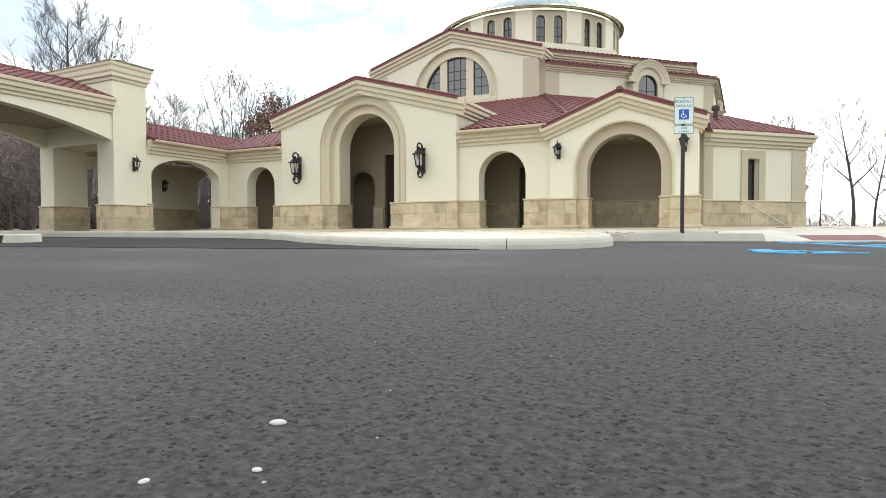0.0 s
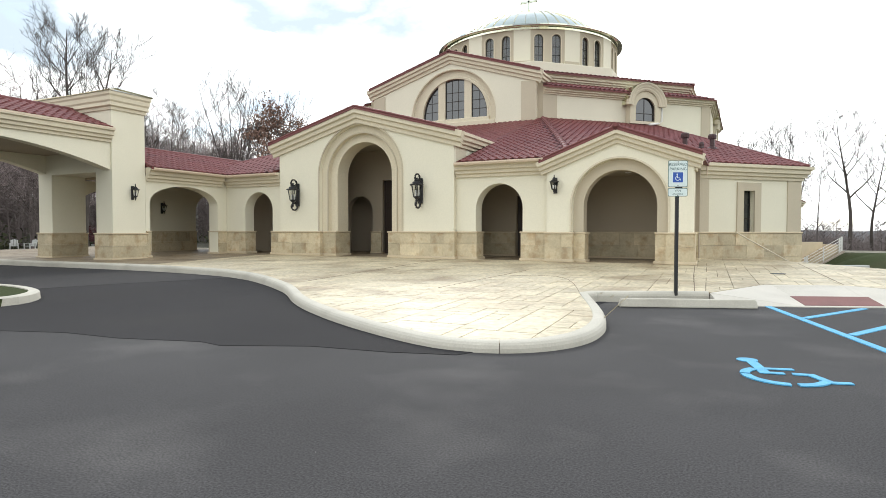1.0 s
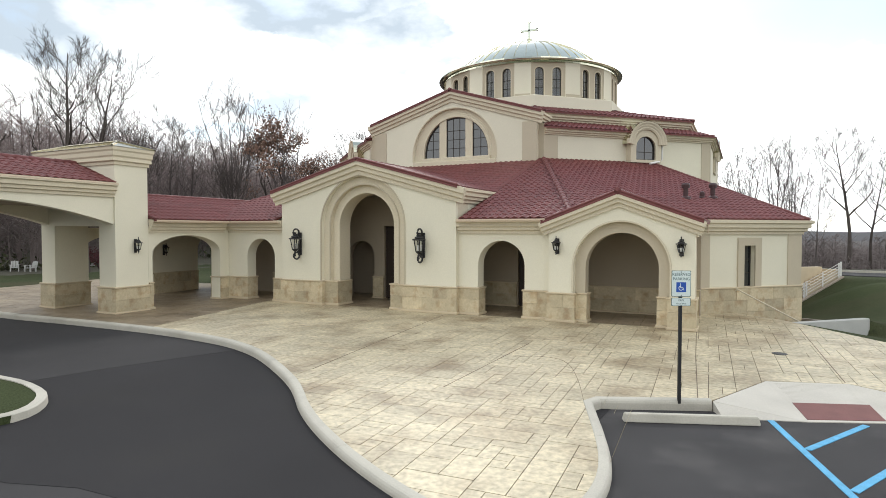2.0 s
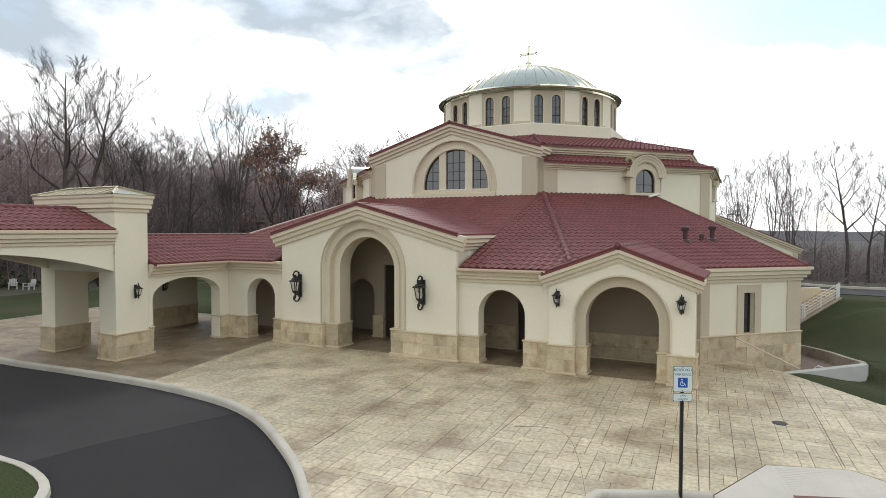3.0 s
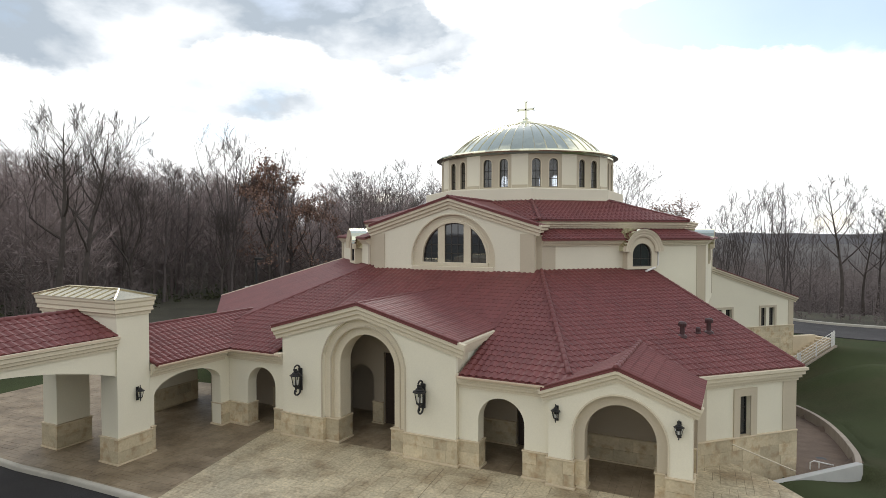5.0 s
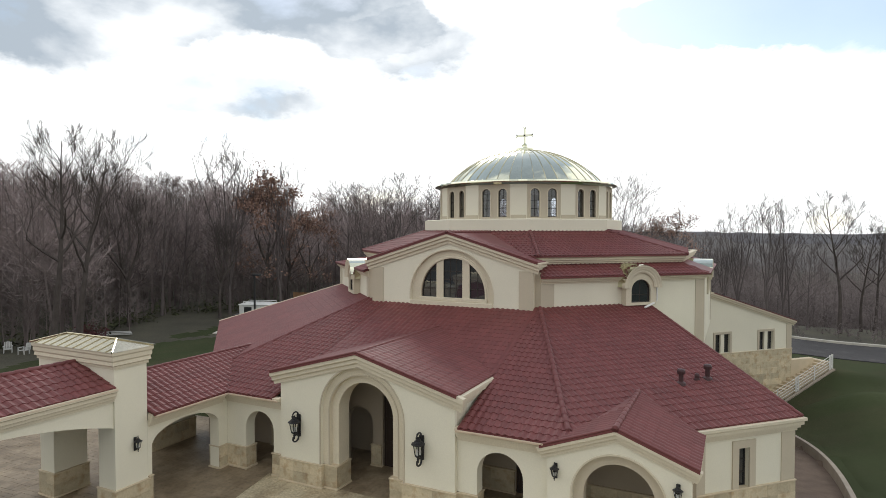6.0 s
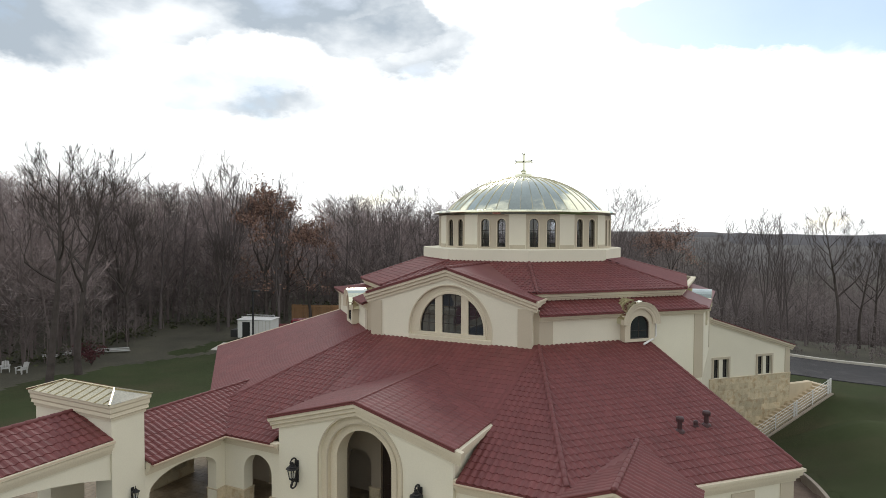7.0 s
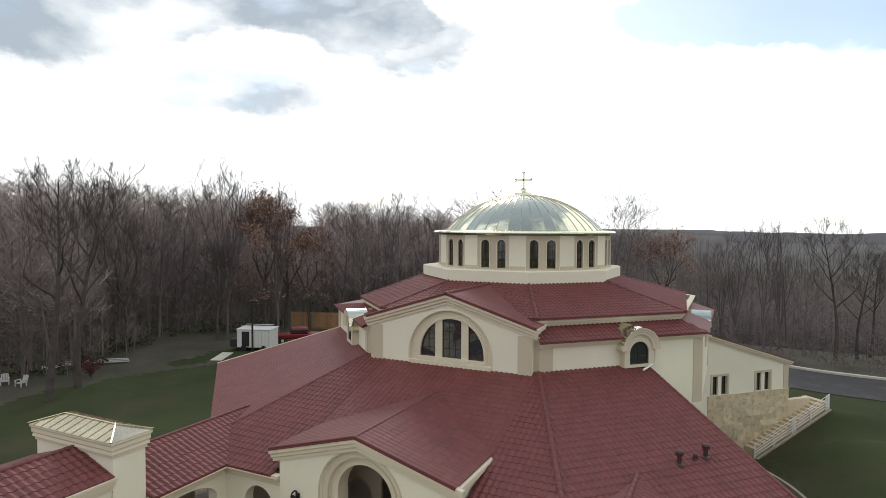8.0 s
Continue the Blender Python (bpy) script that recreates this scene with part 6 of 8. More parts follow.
bm = bmesh.new()
h0, h1 = Vector((-0.26, 22.55, 1.24)), Vector((1.78, 24.45, -0.02))
bm_tube(bm, [h0, h1], 0.024, 8)
part("bar", bm, CORNICE, rail)
for t in (0.03, 0.5, 0.97):
    p = h0.lerp(h1, t)
    bm = bmesh.new()
    bm_tube(bm, [p, Vector((p.x - S2 * 0.12, p.y + S2 * 0.12, p.z - 0.05))], 0.014, 6)
    part("bracket", bm, CORNICE, rail)

# white railing beside the outdoor steps of the rear wing
fence = tagged(empty("railing", (4.0, 51.5, -1.5)), "white metal railing rising beside the steps", "railing")
f0, f1 = Vector((1.4, 49.6, -3.3)), Vector((6.6, 54.8, -0.25))
for t in (0.0, 0.25, 0.5, 0.53, 0.75, 0.97, 1.0):
    p = f0.lerp(f1, t)
    w = 0.055 if t in (0.5, 0.53, 1.0, 0.97) else 0.04
    bm = bmesh.new()
    bm_box(bm, p.x - w, p.x + w, p.y - w, p.y + w, p.z - 0.35, p.z + 1.14)
    part("post", bm, WHITE, fence)
for h in (0.22, 0.44, 0.66, 0.88, 1.10):
    bm = bmesh.new()
    bm_tube(bm, [f0 + Vector((0, 0, h)), f1 + Vector((0, 0, h))], 0.022, 6)
    part("bar", bm, WHITE, fence)
up = tagged(empty("outdoor_steps", (2.5, 52, -3)), "tan stone steps rising along the rear wing", "stairs", kind="structure")
for i in range(17):
    c = f0.lerp(f1, (i + 0.5) / 17) + Vector((-S2, S2, 0)) * 1.05
    bm = bmesh.new()
    bm_box(bm, -0.22, 0.22, -0.95, 0.95, -3.9, c.z + 0.62, m=pose(c.x, c.y, 0, 0, 0, 45))
    part("step", bm, STONE_CAP, up)
bm = bmesh.new()
k0, k1 = f0 + Vector((S2, -S2, 0)) * 0.05, f1 + Vector((S2, -S2, 0)) * 0.05
v = []
for off in (0.0, 0.22):
    for p, top in ((k0, 0.05), (k1, 0.05)):
        q = p + Vector((S2, -S2, 0)) * off
        v += [bm.verts.new((q.x, q.y, -3.8)), bm.verts.new((q.x, q.y, p.z + top))]
for f in ((0, 2, 3, 1), (5, 7, 6, 4), (1, 3, 7, 5), (0, 4, 6, 2), (0, 1, 5, 4), (2, 6, 7, 3)):
    bm.faces.new([v[i] for i in f])
tagged(part("stair_wall", bm, TAN_WALL), "sloping tan wall under the white railing", "wall", kind="structure")
bm = bmesh.new()
bm_box(bm, -0.2, 2.15, -0.2, 0.2, -3.4, 0.47, bevel=0.02, m=pose(rear_o[0] + RW + 0.02, rear_o[1] + RW + 0.2, 0, 0, 0, 45))
tagged(part("garden_wall", bm, STONE_CAP), "low stone wall at the head of the steps", "wall", kind="structure")

# service road behind
def strip(name, x0, x1, inner, outer, lift, mat, label, category):
    """A band of ground-hugging surface between two lines given as functions of x."""
    bm = bmesh.new()
    rows = []
    n = int((x1 - x0) / 1.5)
    for i in range(n + 1):
        x = x0 + (x1 - x0) * i / n
        ya, yb = inner(x), outer(x)
        rows.append([bm.verts.new((x, ya, ground_z(x, ya) - 0.3))] + [bm.verts.new((x, ya + (yb - ya) * k / 4, ground_z(x, ya + (yb - ya) * k / 4) + lift)) for k in range(5)] + [bm.verts.new((x, yb, ground_z(x, yb) - 0.3))])
    for a, b in zip(rows[:-1], rows[1:]):
        for j in range(6):
            bm.faces.new((a[j], a[j + 1], b[j + 1], b[j]))
    return tagged(part(name, bm, mat, smooth=False), label, category, kind="structure")


strip("far_road", 0.5, 160, lambda x: 62.1 - 0.145 * x, lambda x: 72.5 - 0.185 * x, 0.07, ASPHALT, "grey service road behind the church", "road")
strip("far_kerb", 0.5, 160, lambda x: 72.5 - 0.185 * x, lambda x: 73.0 - 0.185 * x, 0.28, KERB, "long pale kerb beside the service road", "kerb")

# ---------------------------------------------------------------- sign
sign = tagged(empty("parking_sign", (-1.02, 11.28, 0.02)), "blue and white reserved parking sign on black post", "sign")
sm = pose(-1.02, 11.28, 0, 0, 0, 24)
bm = bmesh.new()
bm_box(bm, -0.028, 0.028, -0.028, 0.028, 0.0, 2.40, bevel=0.006, m=sm)
part("post", bm, IRON, sign)


def plate(z0, z1, w):
    p = part_plate("plate", -w / 2, w / 2, z0, z1, 0.032, 0.036, SIGN_GREEN, sign)
    part_plate("face", -w / 2 + 0.008, w / 2 - 0.008, z0 + 0.008, z1 - 0.008, 0.036, 0.0385, SIGN_WHITE, p)
    return p


def part_plate(name, x0, x1, z0, z1, y0, y1, mat, parent, r=0.02):
    bm = bmesh.new()
    pts = []
    for cx, cz, a in ((x1 - r, z1 - r, 0), (x0 + r, z1 - r, 90), (x0 + r, z0 + r, 180), (x1 - r, z0 + r, 270)):
        pts += [(cx + r * math.cos(radians(a + 30 * k)), cz + r * math.sin(radians(a + 30 * k))) for k in range(4)]
    f = [bm.verts.new(sm @ Vector((x, -y1, z))) for x, z in pts]
    b = [bm.verts.new(sm @ Vector((x, -y0, z))) for x, z in pts]
    n = len(pts)
    bm.faces.new(f)
    bm.faces.new(b[::-1])
    for i in range(n):
        bm.faces.new((f[i], b[i], b[(i + 1) % n], f[(i + 1) % n]))
    return part(name, bm, mat, parent)


def lettering(text, x, z, size, mat, parent, y=0.0392):
    cu = bpy.data.curves.new("lettering", "FONT")
    cu.body, cu.size, cu.align_x, cu.extrude = text, size, "CENTER", 0.0006
    tmp = new("lettering", cu)
    bpy.context.view_layer.update()
    me = bpy.data.meshes.new_from_object(tmp.evaluated_get(bpy.context.evaluated_depsgraph_get()))
    bpy.data.objects.remove(tmp)
    me.transform(sm @ Matrix.Translation((x, -y, z)) @ pose(0, 0, 0, 90, 0, 0))
    return put("lettering", me, mat, parent)


UPZ = 0.36
main = plate(1.665 + UPZ, 2.125 + UPZ, 0.335)
small = plate(1.50 + UPZ, 1.645 + UPZ, 0.335)
lettering("RESERVED", 0, 2.035 + UPZ, 0.070, SIGN_GREEN, main)
lettering("PARKING", 0, 1.955 + UPZ, 0.070, SIGN_GREEN, main)
part_plate("symbol_panel", -0.085, 0.085, 1.745 + UPZ, 1.92 + UPZ, 0.0385, 0.0398, SIGN_BLUE, main, 0.008)
bm = bmesh.new()
c = Vector((-0.005, 1.815 + UPZ))


def mark(pts):
    bm.faces.new([bm.verts.new(sm @ Vector((x, -0.0405, z))) for x, z in pts])


for k in range(10):
    a0, a1 = radians(110 + 23 * k), radians(133 + 23 * k)
    mark([(c.x + r * math.cos(a), c.y + r * math.sin(a)) for r, a in ((0.042, a0), (0.042, a1), (0.031, a1), (0.031, a0))])
mark([(c.x - 0.014, c.y + 0.055), (c.x - 0.002, c.y + 0.055), (c.x + 0.004, c.y + 0.008), (c.x - 0.010, c.y + 0.008)])
mark([(c.x - 0.006, c.y + 0.014), (c.x + 0.036, c.y + 0.014), (c.x + 0.036, c.y + 0.004), (c.x - 0.006, c.y + 0.004)])
mark([(c.x + 0.030, c.y + 0.010), (c.x + 0.040, c.y + 0.010), (c.x + 0.056, c.y - 0.035), (c.x + 0.046, c.y - 0.035)])
mark([(c.x - 0.010 + 0.012 * math.cos(radians(36 * k)), c.y + 0.072 + 0.012 * math.sin(radians(36 * k))) for k in range(10)])
part("symbol", bm, SIGN_WHITE, main)
lettering("VAN", 0, 1.585 + UPZ, 0.052, SIGN_GREEN, small)
lettering("ACCESSIBLE", 0, 1.53 + UPZ, 0.034, SIGN_GREEN, small)
for z in (2.1 + UPZ, 1.69 + UPZ, 1.515 + UPZ):
    bm = bmesh.new()
    bm_tube(bm, [sm @ Vector((0, -0.038, z)), sm @ Vector((0, -0.045, z))], 0.008, 8)
    part("bolt", bm, IRON, sign)


# ---------------------------------------------------------------- wall lanterns
def lantern(scrolls):
    """Local: back plate in the plane y = 0, lantern towards -y, z up from the lower end. One metre high."""
    e = empty("wall_lantern")
    bm = bmesh.new()
    bm_box(bm, -0.065, 0.065, -0.035, 0.0, 0.14, 0.90, bevel=0.012)
    part("back_plate", bm, IRON, e)

    def curl(cy, cz, r, a0, a1, w, start):
        bm = bmesh.new()
        pts = [(0, cy + r * math.cos(radians(a0 + (a1 - a0) * k / 14)), cz + r * math.sin(radians(a0 + (a1 - a0) * k / 14))) for k in range(15)]
        bm_tube(bm, [start] + pts, w, 6)
        part("scroll", bm, IRON, e)
    if scrolls:
        curl(-0.165, 0.90, 0.115, 0, 300, 0.026, (0, -0.02, 0.80))
        curl(-0.145, 0.12, 0.115, 0, -300, 0.026, (0, -0.02, 0.22))
    cy = -0.20
    bm = bmesh.new()
    bm_lathe(bm, (([] if scrolls else [(0.008, 1.02), (0.022, 0.97), (0.012, 0.93)]) + [(0.03, 0.90), (0.026, 0.86), (0.060, 0.84), (0.066, 0.815), (0.05, 0.80), (0.095, 0.775), (0.108, 0.745),
                  (0.092, 0.728), (0.150, 0.712), (0.170, 0.695), (0.165, 0.672), (0.02, 0.665)])[::-1], 8, (0, cy, 0))
    part("roof_cap", bm, IRON, e)
    bm = bmesh.new()
    bm_lathe(bm, [(0.070, 0.34), (0.125, 0.665)], 6, (0, cy, 0))
    part("glass", bm, LAMP_GLASS, e, "clear seeded glass").visible_shadow = False
    for k in range(3):
        a = radians(120 * k + 30)
        bm = bmesh.new()
        bm_tube(bm, [(0.042 * math.cos(a), cy + 0.042 * math.sin(a), 0.36), (0.042 * math.cos(a), cy + 0.042 * math.sin(a), 0.53)], 0.018, 8)
        part("candle", bm, WHITE, e, "white candle sleeve")
    for k in range(6):
        a = radians(60 * k)
        bm = bmesh.new()
        bm_tube(bm, [(0.078 * math.cos(a), cy + 0.078 * math.sin(a), 0.33), (0.130 * math.cos(a), cy + 0.130 * math.sin(a), 0.68)], 0.0115, 5)
        part("rib", bm, IRON, e)
    bm = bmesh.new()
    bm_lathe(bm, [(0.006, 0.10), (0.022, 0.14), (0.012, 0.18), (0.036, 0.22), (0.024, 0.26), (0.062, 0.30), (0.086, 0.33), (0.086, 0.35), (0.02, 0.355)], 8, (0, cy, 0))
    part("finial", bm, IRON, e)
    bm = bmesh.new()
    bm_tube(bm, [(0, -0.02, 0.28), (0, -0.10, 0.26), (0, cy, 0.31)], 0.014, 6)
    part("arm", bm, IRON, e)
    return tagged(e, "black iron wall lantern with scrolls" if scrolls else "small black iron wall lantern", "wall lamp", group="wall lanterns")


big, small_l = lantern(True), lantern(False)
big.matrix_basis = pose(-15.83, 18.69, 2.06) @ Matrix.Diagonal((1.55, 1.45, 1.18, 1))
copy_thing(big, pose(-10.26, 18.69, 2.06))
small_l.matrix_basis = pose(-5.36, 18.69, 2.36) @ Matrix.Diagonal((0.95, 0.85, 0.66, 1))
copy_thing(small_l, pose(-1.66, 18.69, 2.36))
copy_thing(small_l, pose(-19.92, 14.45, 2.28, 0, 0, 90))
copy_thing(small_l, pose(-24.19, 19.0, 1.95, 0, 0, 90))
copy_thing(small_l, pose(-20.44, 18.72, 1.90, 0, 0, -90))

# drain cover, floor joint
bm = bmesh.new()
bm_lathe(bm, [(0.17, -0.03), (0.17, 0.008), (0.14, 0.012), (0.02, 0.012)], 20, (0.765, 16.37, plaza_z(0.765, 16.37)))
tagged(part("drain_cover", bm, IRON), "round dark iron drain cover in the paving", "drain cover")

# ---------------------------------------------------------------- loose grit on the old asphalt
def grit(name, n, mat, near, far, small, large, seed, label):
    rnd = random.Random(seed)
    vs, fs = [], []
    for _ in range(n):
        r = near + (far - near) * rnd.random() ** 1.3
        a = radians(rnd.uniform(-18, 72))
        c = Vector((-r * math.sin(a), r * math.cos(a), 0.0))
        if c.y > 4.0:
            continue
        s_ = rnd.uniform(small, large)
        b0 = len(vs)
        turn = rnd.uniform(0, 6.28)
        for k in range(5):
            t = turn + 1.2566 * k + rnd.uniform(-.3, .3)
            vs.append(c + Vector((math.cos(t) * s_ * rnd.uniform(.6, 1.2), math.sin(t) * s_ * rnd.uniform(.6, 1.2), -0.002)))
        for k in range(3):
            t = turn + 2.0944 * k
            vs.append(c + Vector((math.cos(t) * s_ * 0.4, math.sin(t) * s_ * 0.4, s_ * rnd.uniform(0.05, 0.26))))
        fs += [(b0, b0 + 1, b0 + 5), (b0 + 1, b0 + 2, b0 + 6, b0 + 5), (b0 + 2, b0 + 3, b0 + 6), (b0 + 3, b0 + 4, b0 + 7, b0 + 6), (b0 + 4, b0, b0 + 5, b0 + 7), (b0 + 5, b0 + 6, b0 + 7)]
    return tagged(solid(name, vs, fs, mat), label, "gravel", kind="stuff")


grit("aggregate", 15000, AGGREGATE, 0.36, 2.6, 0.0025, 0.0075, 31, "grey aggregate standing out of worn asphalt")
grit("stone_chips", 90, CHIP, 0.40, 3.5, 0.0015, 0.0045, 33, "pale stone chips scattered on the asphalt")

for x, y, w, rz in ((-0.395, 0.525, 0.0085, 20), (-0.39, 0.376, 0.0045, 70), (-0.33, 0.43, 0.0045, 10)):
    bm = bmesh.new()
    bmesh.ops.create_icosphere(bm, subdivisions=2, radius=1.0)
    for v in bm.verts:
        v.co *= 1 + 0.25 * noise.noise(v.co * 1.3 + Vector((x * 90, y * 70, 0)))
    bmesh.ops.transform(bm, matrix=pose(x, y, w * 0.12, 0, 0, rz) @ Matrix.Diagonal((w, w * 0.7, w * 0.38, 1)), verts=bm.verts)
    tagged(part("pebble", bm, CHIP, smooth=True), "small whitish stone chip lying on the asphalt", "stone", group="stone chips")

# ---------------------------------------------------------------- left background
def lawn_chair(x, y, rz):
    e = empty("lawn_chair", (0, 0, 0))
    z = 0.0
    bm = bmesh.new()
    for k in range(5):
        bm_box(bm, -0.28 + 0.115 * k, -0.19 + 0.115 * k, 0, 0.03, 0.35, 1.0 - 0.03 * abs(k - 2), m=pose(0, 0.25, 0, -18, 0, 0))
    part("backrest", bm, WHITE_WALL, e)
    bm = bmesh.new()
    bm_box(bm, -0.3, 0.3, -0.3, 0.25, 0.33, 0.37)
    part("seat", bm, WHITE_WALL, e)
    for sx_ in (-0.3, 0.3):
        for sy_ in (-0.28, 0.25):
            bm = bmesh.new()
            bm_box(bm, sx_ - 0.03, sx_ + 0.03, sy_ - 0.05, sy_ + 0.05, 0, 0.58)
            part("leg", bm, WHITE_WALL, e)
        bm = bmesh.new()
        bm_box(bm, sx_ - 0.07, sx_ + 0.07, -0.35, 0.3, 0.58, 0.61)
        part("armrest", bm, WHITE_WALL, e)
    e.matrix_basis = pose(x, y, ground_z(x, y), 0, 0, rz)
    return tagged(e, "white plastic garden chair on leafy ground", "chair", group="garden chairs")


ch = lawn_chair(-58.6, 30.6, 60)
copy_thing(ch, pose(-56.7, 30.9, ground_z(-56.7, 30.9), 0, 0, 15))

shed = tagged(empty("utility_trailer", (-50.5, 52.5, ground_z(-50.5, 52.5))), "white boxy utility trailer with low roof", "trailer")
zb = ground_z(-50.5, 52.5)
ms = pose(-50.0, 53.0, zb, 0, 0, 20)
bm = bmesh.new()
bm_box(bm, -2.0, 2.0, -1.2, 1.2, 0.45, 2.5, bevel=0.06, m=ms)
part("body", bm, WHITE_SHEET, shed)
bm = bmesh.new()
bm_box(bm, -2.08, 2.08, -1.28, 1.28, 2.5, 2.6, bevel=0.03, m=ms)
part("roof", bm, WHITE_SHEET, shed)
# a flat black panel stands in for the shade inside the open side
bm = bmesh.new()
bm_box(bm, -1.4, -0.5, -1.24, -1.2, 0.6, 2.3, bevel=0.01, m=ms)
part("door", bm, RUBBER, shed, "black panel in place of the doorway's shade")
for k in range(5):
    bm = bmesh.new()
    bm_box(bm, 0.1 + 0.42 * k, 0.14 + 0.42 * k, -1.225, -1.2, 0.5, 2.45, m=ms)
    part("seam", bm, KERB, shed)
for y in (-0.7, 0.7):
    bm = bmesh.new()
    bm_tube(bm, [ms @ Vector((-1.7, y, 2.6)), ms @ Vector((-1.7, y, 2.86)), ms @ Vector((1.7, y, 2.86)), ms @ Vector((1.7, y, 2.6))], 0.03, 6)
    part("roof_rack", bm, WHITE_SHEET, shed)
bm = bmesh.new()
bm_box(bm, -2.9, -2.05, -1.1, 1.1, 0.5, 1.35, bevel=0.04, m=ms)
part("front_locker", bm, IRON, shed)
for x in (-1.2, 1.2):
    for y in (-1.1, 1.1):
        bm = bmesh.new()
        bm_tube(bm, [ms @ Vector((x, y - 0.12, 0.36)), ms @ Vector((x, y + 0.12, 0.36))], 0.36, 14)
        part("wheel", bm, RUBBER, shed)

truck = tagged(empty("pickup_truck", (-49.5, 58.5, ground_z(-49.5, 58.5))), "dark red pickup truck parked behind the church", "truck")
mt = pose(-49.0, 59.0, ground_z(-49.5, 58.5), 0, 0, 35)
bm = bmesh.new()
bm_box(bm, -2.7, 2.7, -0.95, 0.95, 0.55, 1.15, bevel=0.12, m=mt)
part("body", bm, CAR_RED, truck)
bm = bmesh.new()
vs = bm_box(bm, -0.9, 1.3, -0.85, 0.85, 1.1, 1.85, bevel=0.16, m=mt)
part("cab", bm, CAR_RED, truck)
bm = bmesh.new()
bm_box(bm, -0.7, 1.1, -0.88, 0.88, 1.3, 1.7, bevel=0.06, m=mt)
part("cab_window", bm, GLASS, truck)
for x in (-1.8, 1.8):
    for y in (-0.92, 0.92):
        bm = bmesh.new()
        bm_tube(bm, [mt @ Vector((x, y - 0.12, 0.38)), mt @ Vector((x, y + 0.12, 0.38))], 0.38, 16)
        w = part("wheel", bm, RUBBER, truck)
        bm = bmesh.new()
        bm_tube(bm, [mt @ Vector((x, y - 0.13, 0.38)), mt @ Vector((x, y + 0.13, 0.38))], 0.2, 12)
        part("rim", bm, WHITE_WALL, w)

tf = tagged(empty("timber_fence", (-52, 68, ground_z(-52, 68))), "new tan timber board fence behind the lawn", "fence")
t0, t1 = Vector((-56.5, 66.5, 0)), Vector((-44.5, 70.5, 0))
zf = ground_z(-50, 68)
nb = 40
for i in range(nb):
    p = t0.lerp(t1, (i + 0.5) / nb)
    bm = bmesh.new()
    h = 2.35 + random.uniform(-0.02, 0.02)
    bm_box(bm, -0.145, 0.145, -0.012, 0.012, -0.3, h, m=pose(p.x, p.y, zf, 0, 0, math.degrees(math.atan2(4, 12))))
    part("board", bm, WOOD_FENCE, tf)
for h in (0.3, 2.1):
    bm = bmesh.new()
    bm_tube(bm, [t0 + Vector((0, -0.05, zf + h)), t1 + Vector((0, -0.05, zf + h))], 0.05, 4)
    part("rail", bm, WOOD_FENCE, tf)

pole = tagged(empty("light_pole", (-47.2, 49.2, ground_z(-47, 49))), "dark steel lot light on a square pole", "street lamp")
bm = bmesh.new()
bm_box(bm, -47.28, -47.12, 49.12, 49.28, ground_z(-47, 49), 5.6, bevel=0.01)
part("pole", bm, IRON, pole)
bm = bmesh.new()
bm_box(bm, -47.35, -46.4, 49.0, 49.4, 5.55, 5.78, bevel=0.04)
part("lamp_head", bm, IRON, pole)

for i, (x, y, rz, l) in enumerate(((-60.5, 38.4, 50, 2.6), (-58.2, 40.6, 40, 3.4), (-61.2, 36.0, 75, 1.6))):
    bm = bmesh.new()
    for k in range(3):
        bm_box(bm, -l / 2 + 0.1 * k, l / 2 - 0.12 * k, -0.4 + 0.27 * k, -0.2 + 0.27 * k, 0.05 + 0.10 * k, 0.12 + 0.10 * k, m=pose(x, y, ground_z(x, y) + 0.1, 0, 0, rz))
    tagged(part("board_pile", bm, WHITE_WALL), "pile of pale boards on leafy ground", "lumber")


tagged(prism("garden_path", [(-50.3, 46.2), (-49.2, 46.7), (-51.0, 50.2), (-52.1, 49.7)], lambda x, y: ground_z(x, y) - 0.2, lambda x, y: ground_z(x, y) + 0.08, CONCRETE), "short pale concrete path beside the far wing", "path", kind="structure")


def shrub(x, y, w, h, seed):
    rnd = random.Random(seed)
    e = empty("shrub", (x, y, ground_z(x, y)))
    base = Vector((x, y, ground_z(x, y)))
    bm = bmesh.new()
    tips = []
    for k in range(16):
        a = rnd.uniform(0, 6.28)
        top = base + Vector((math.cos(a) * w * rnd.uniform(0.2, 0.9), math.sin(a) * w * rnd.uniform(0.2, 0.9), h * rnd.uniform(0.5, 1.0)))
        bm_tube(bm, [base, base.lerp(top, 0.5) + Vector((0, 0, 0.15 * h)), top], [0.03, 0.02, 0.008], 4, cap=False)
        tips += [base.lerp(top, t) for t in (0.6, 0.8, 1.0)]
    part("stems", bm, BARK, e)
    vs, fs = [], []
    for _ in range(900):
        p = rnd.choice(tips) + Vector((rnd.gauss(0, 0.22), rnd.gauss(0, 0.22), rnd.gauss(0, 0.2)))
        u = Vector((rnd.uniform(-1, 1), rnd.uniform(-1, 1), rnd.uniform(-1, 1))).normalized()
        v = u.orthogonal().normalized()
        s_ = rnd.uniform(0.05, 0.11)
        b0 = len(vs)
        vs.extend([p - u * s_, p + v * s_ * 0.6, p + u * s_, p - v * s_ * 0.6])
        fs.append((b0, b0 + 1, b0 + 2, b0 + 3))
    solid("leaves", vs, fs, RED_LEAF, e, "dark red leaves")
    return tagged(e, "dark red leafy shrub near the woods", "shrub")


shrub(-54.6, 35.9, 1.5, 2.1, 3)

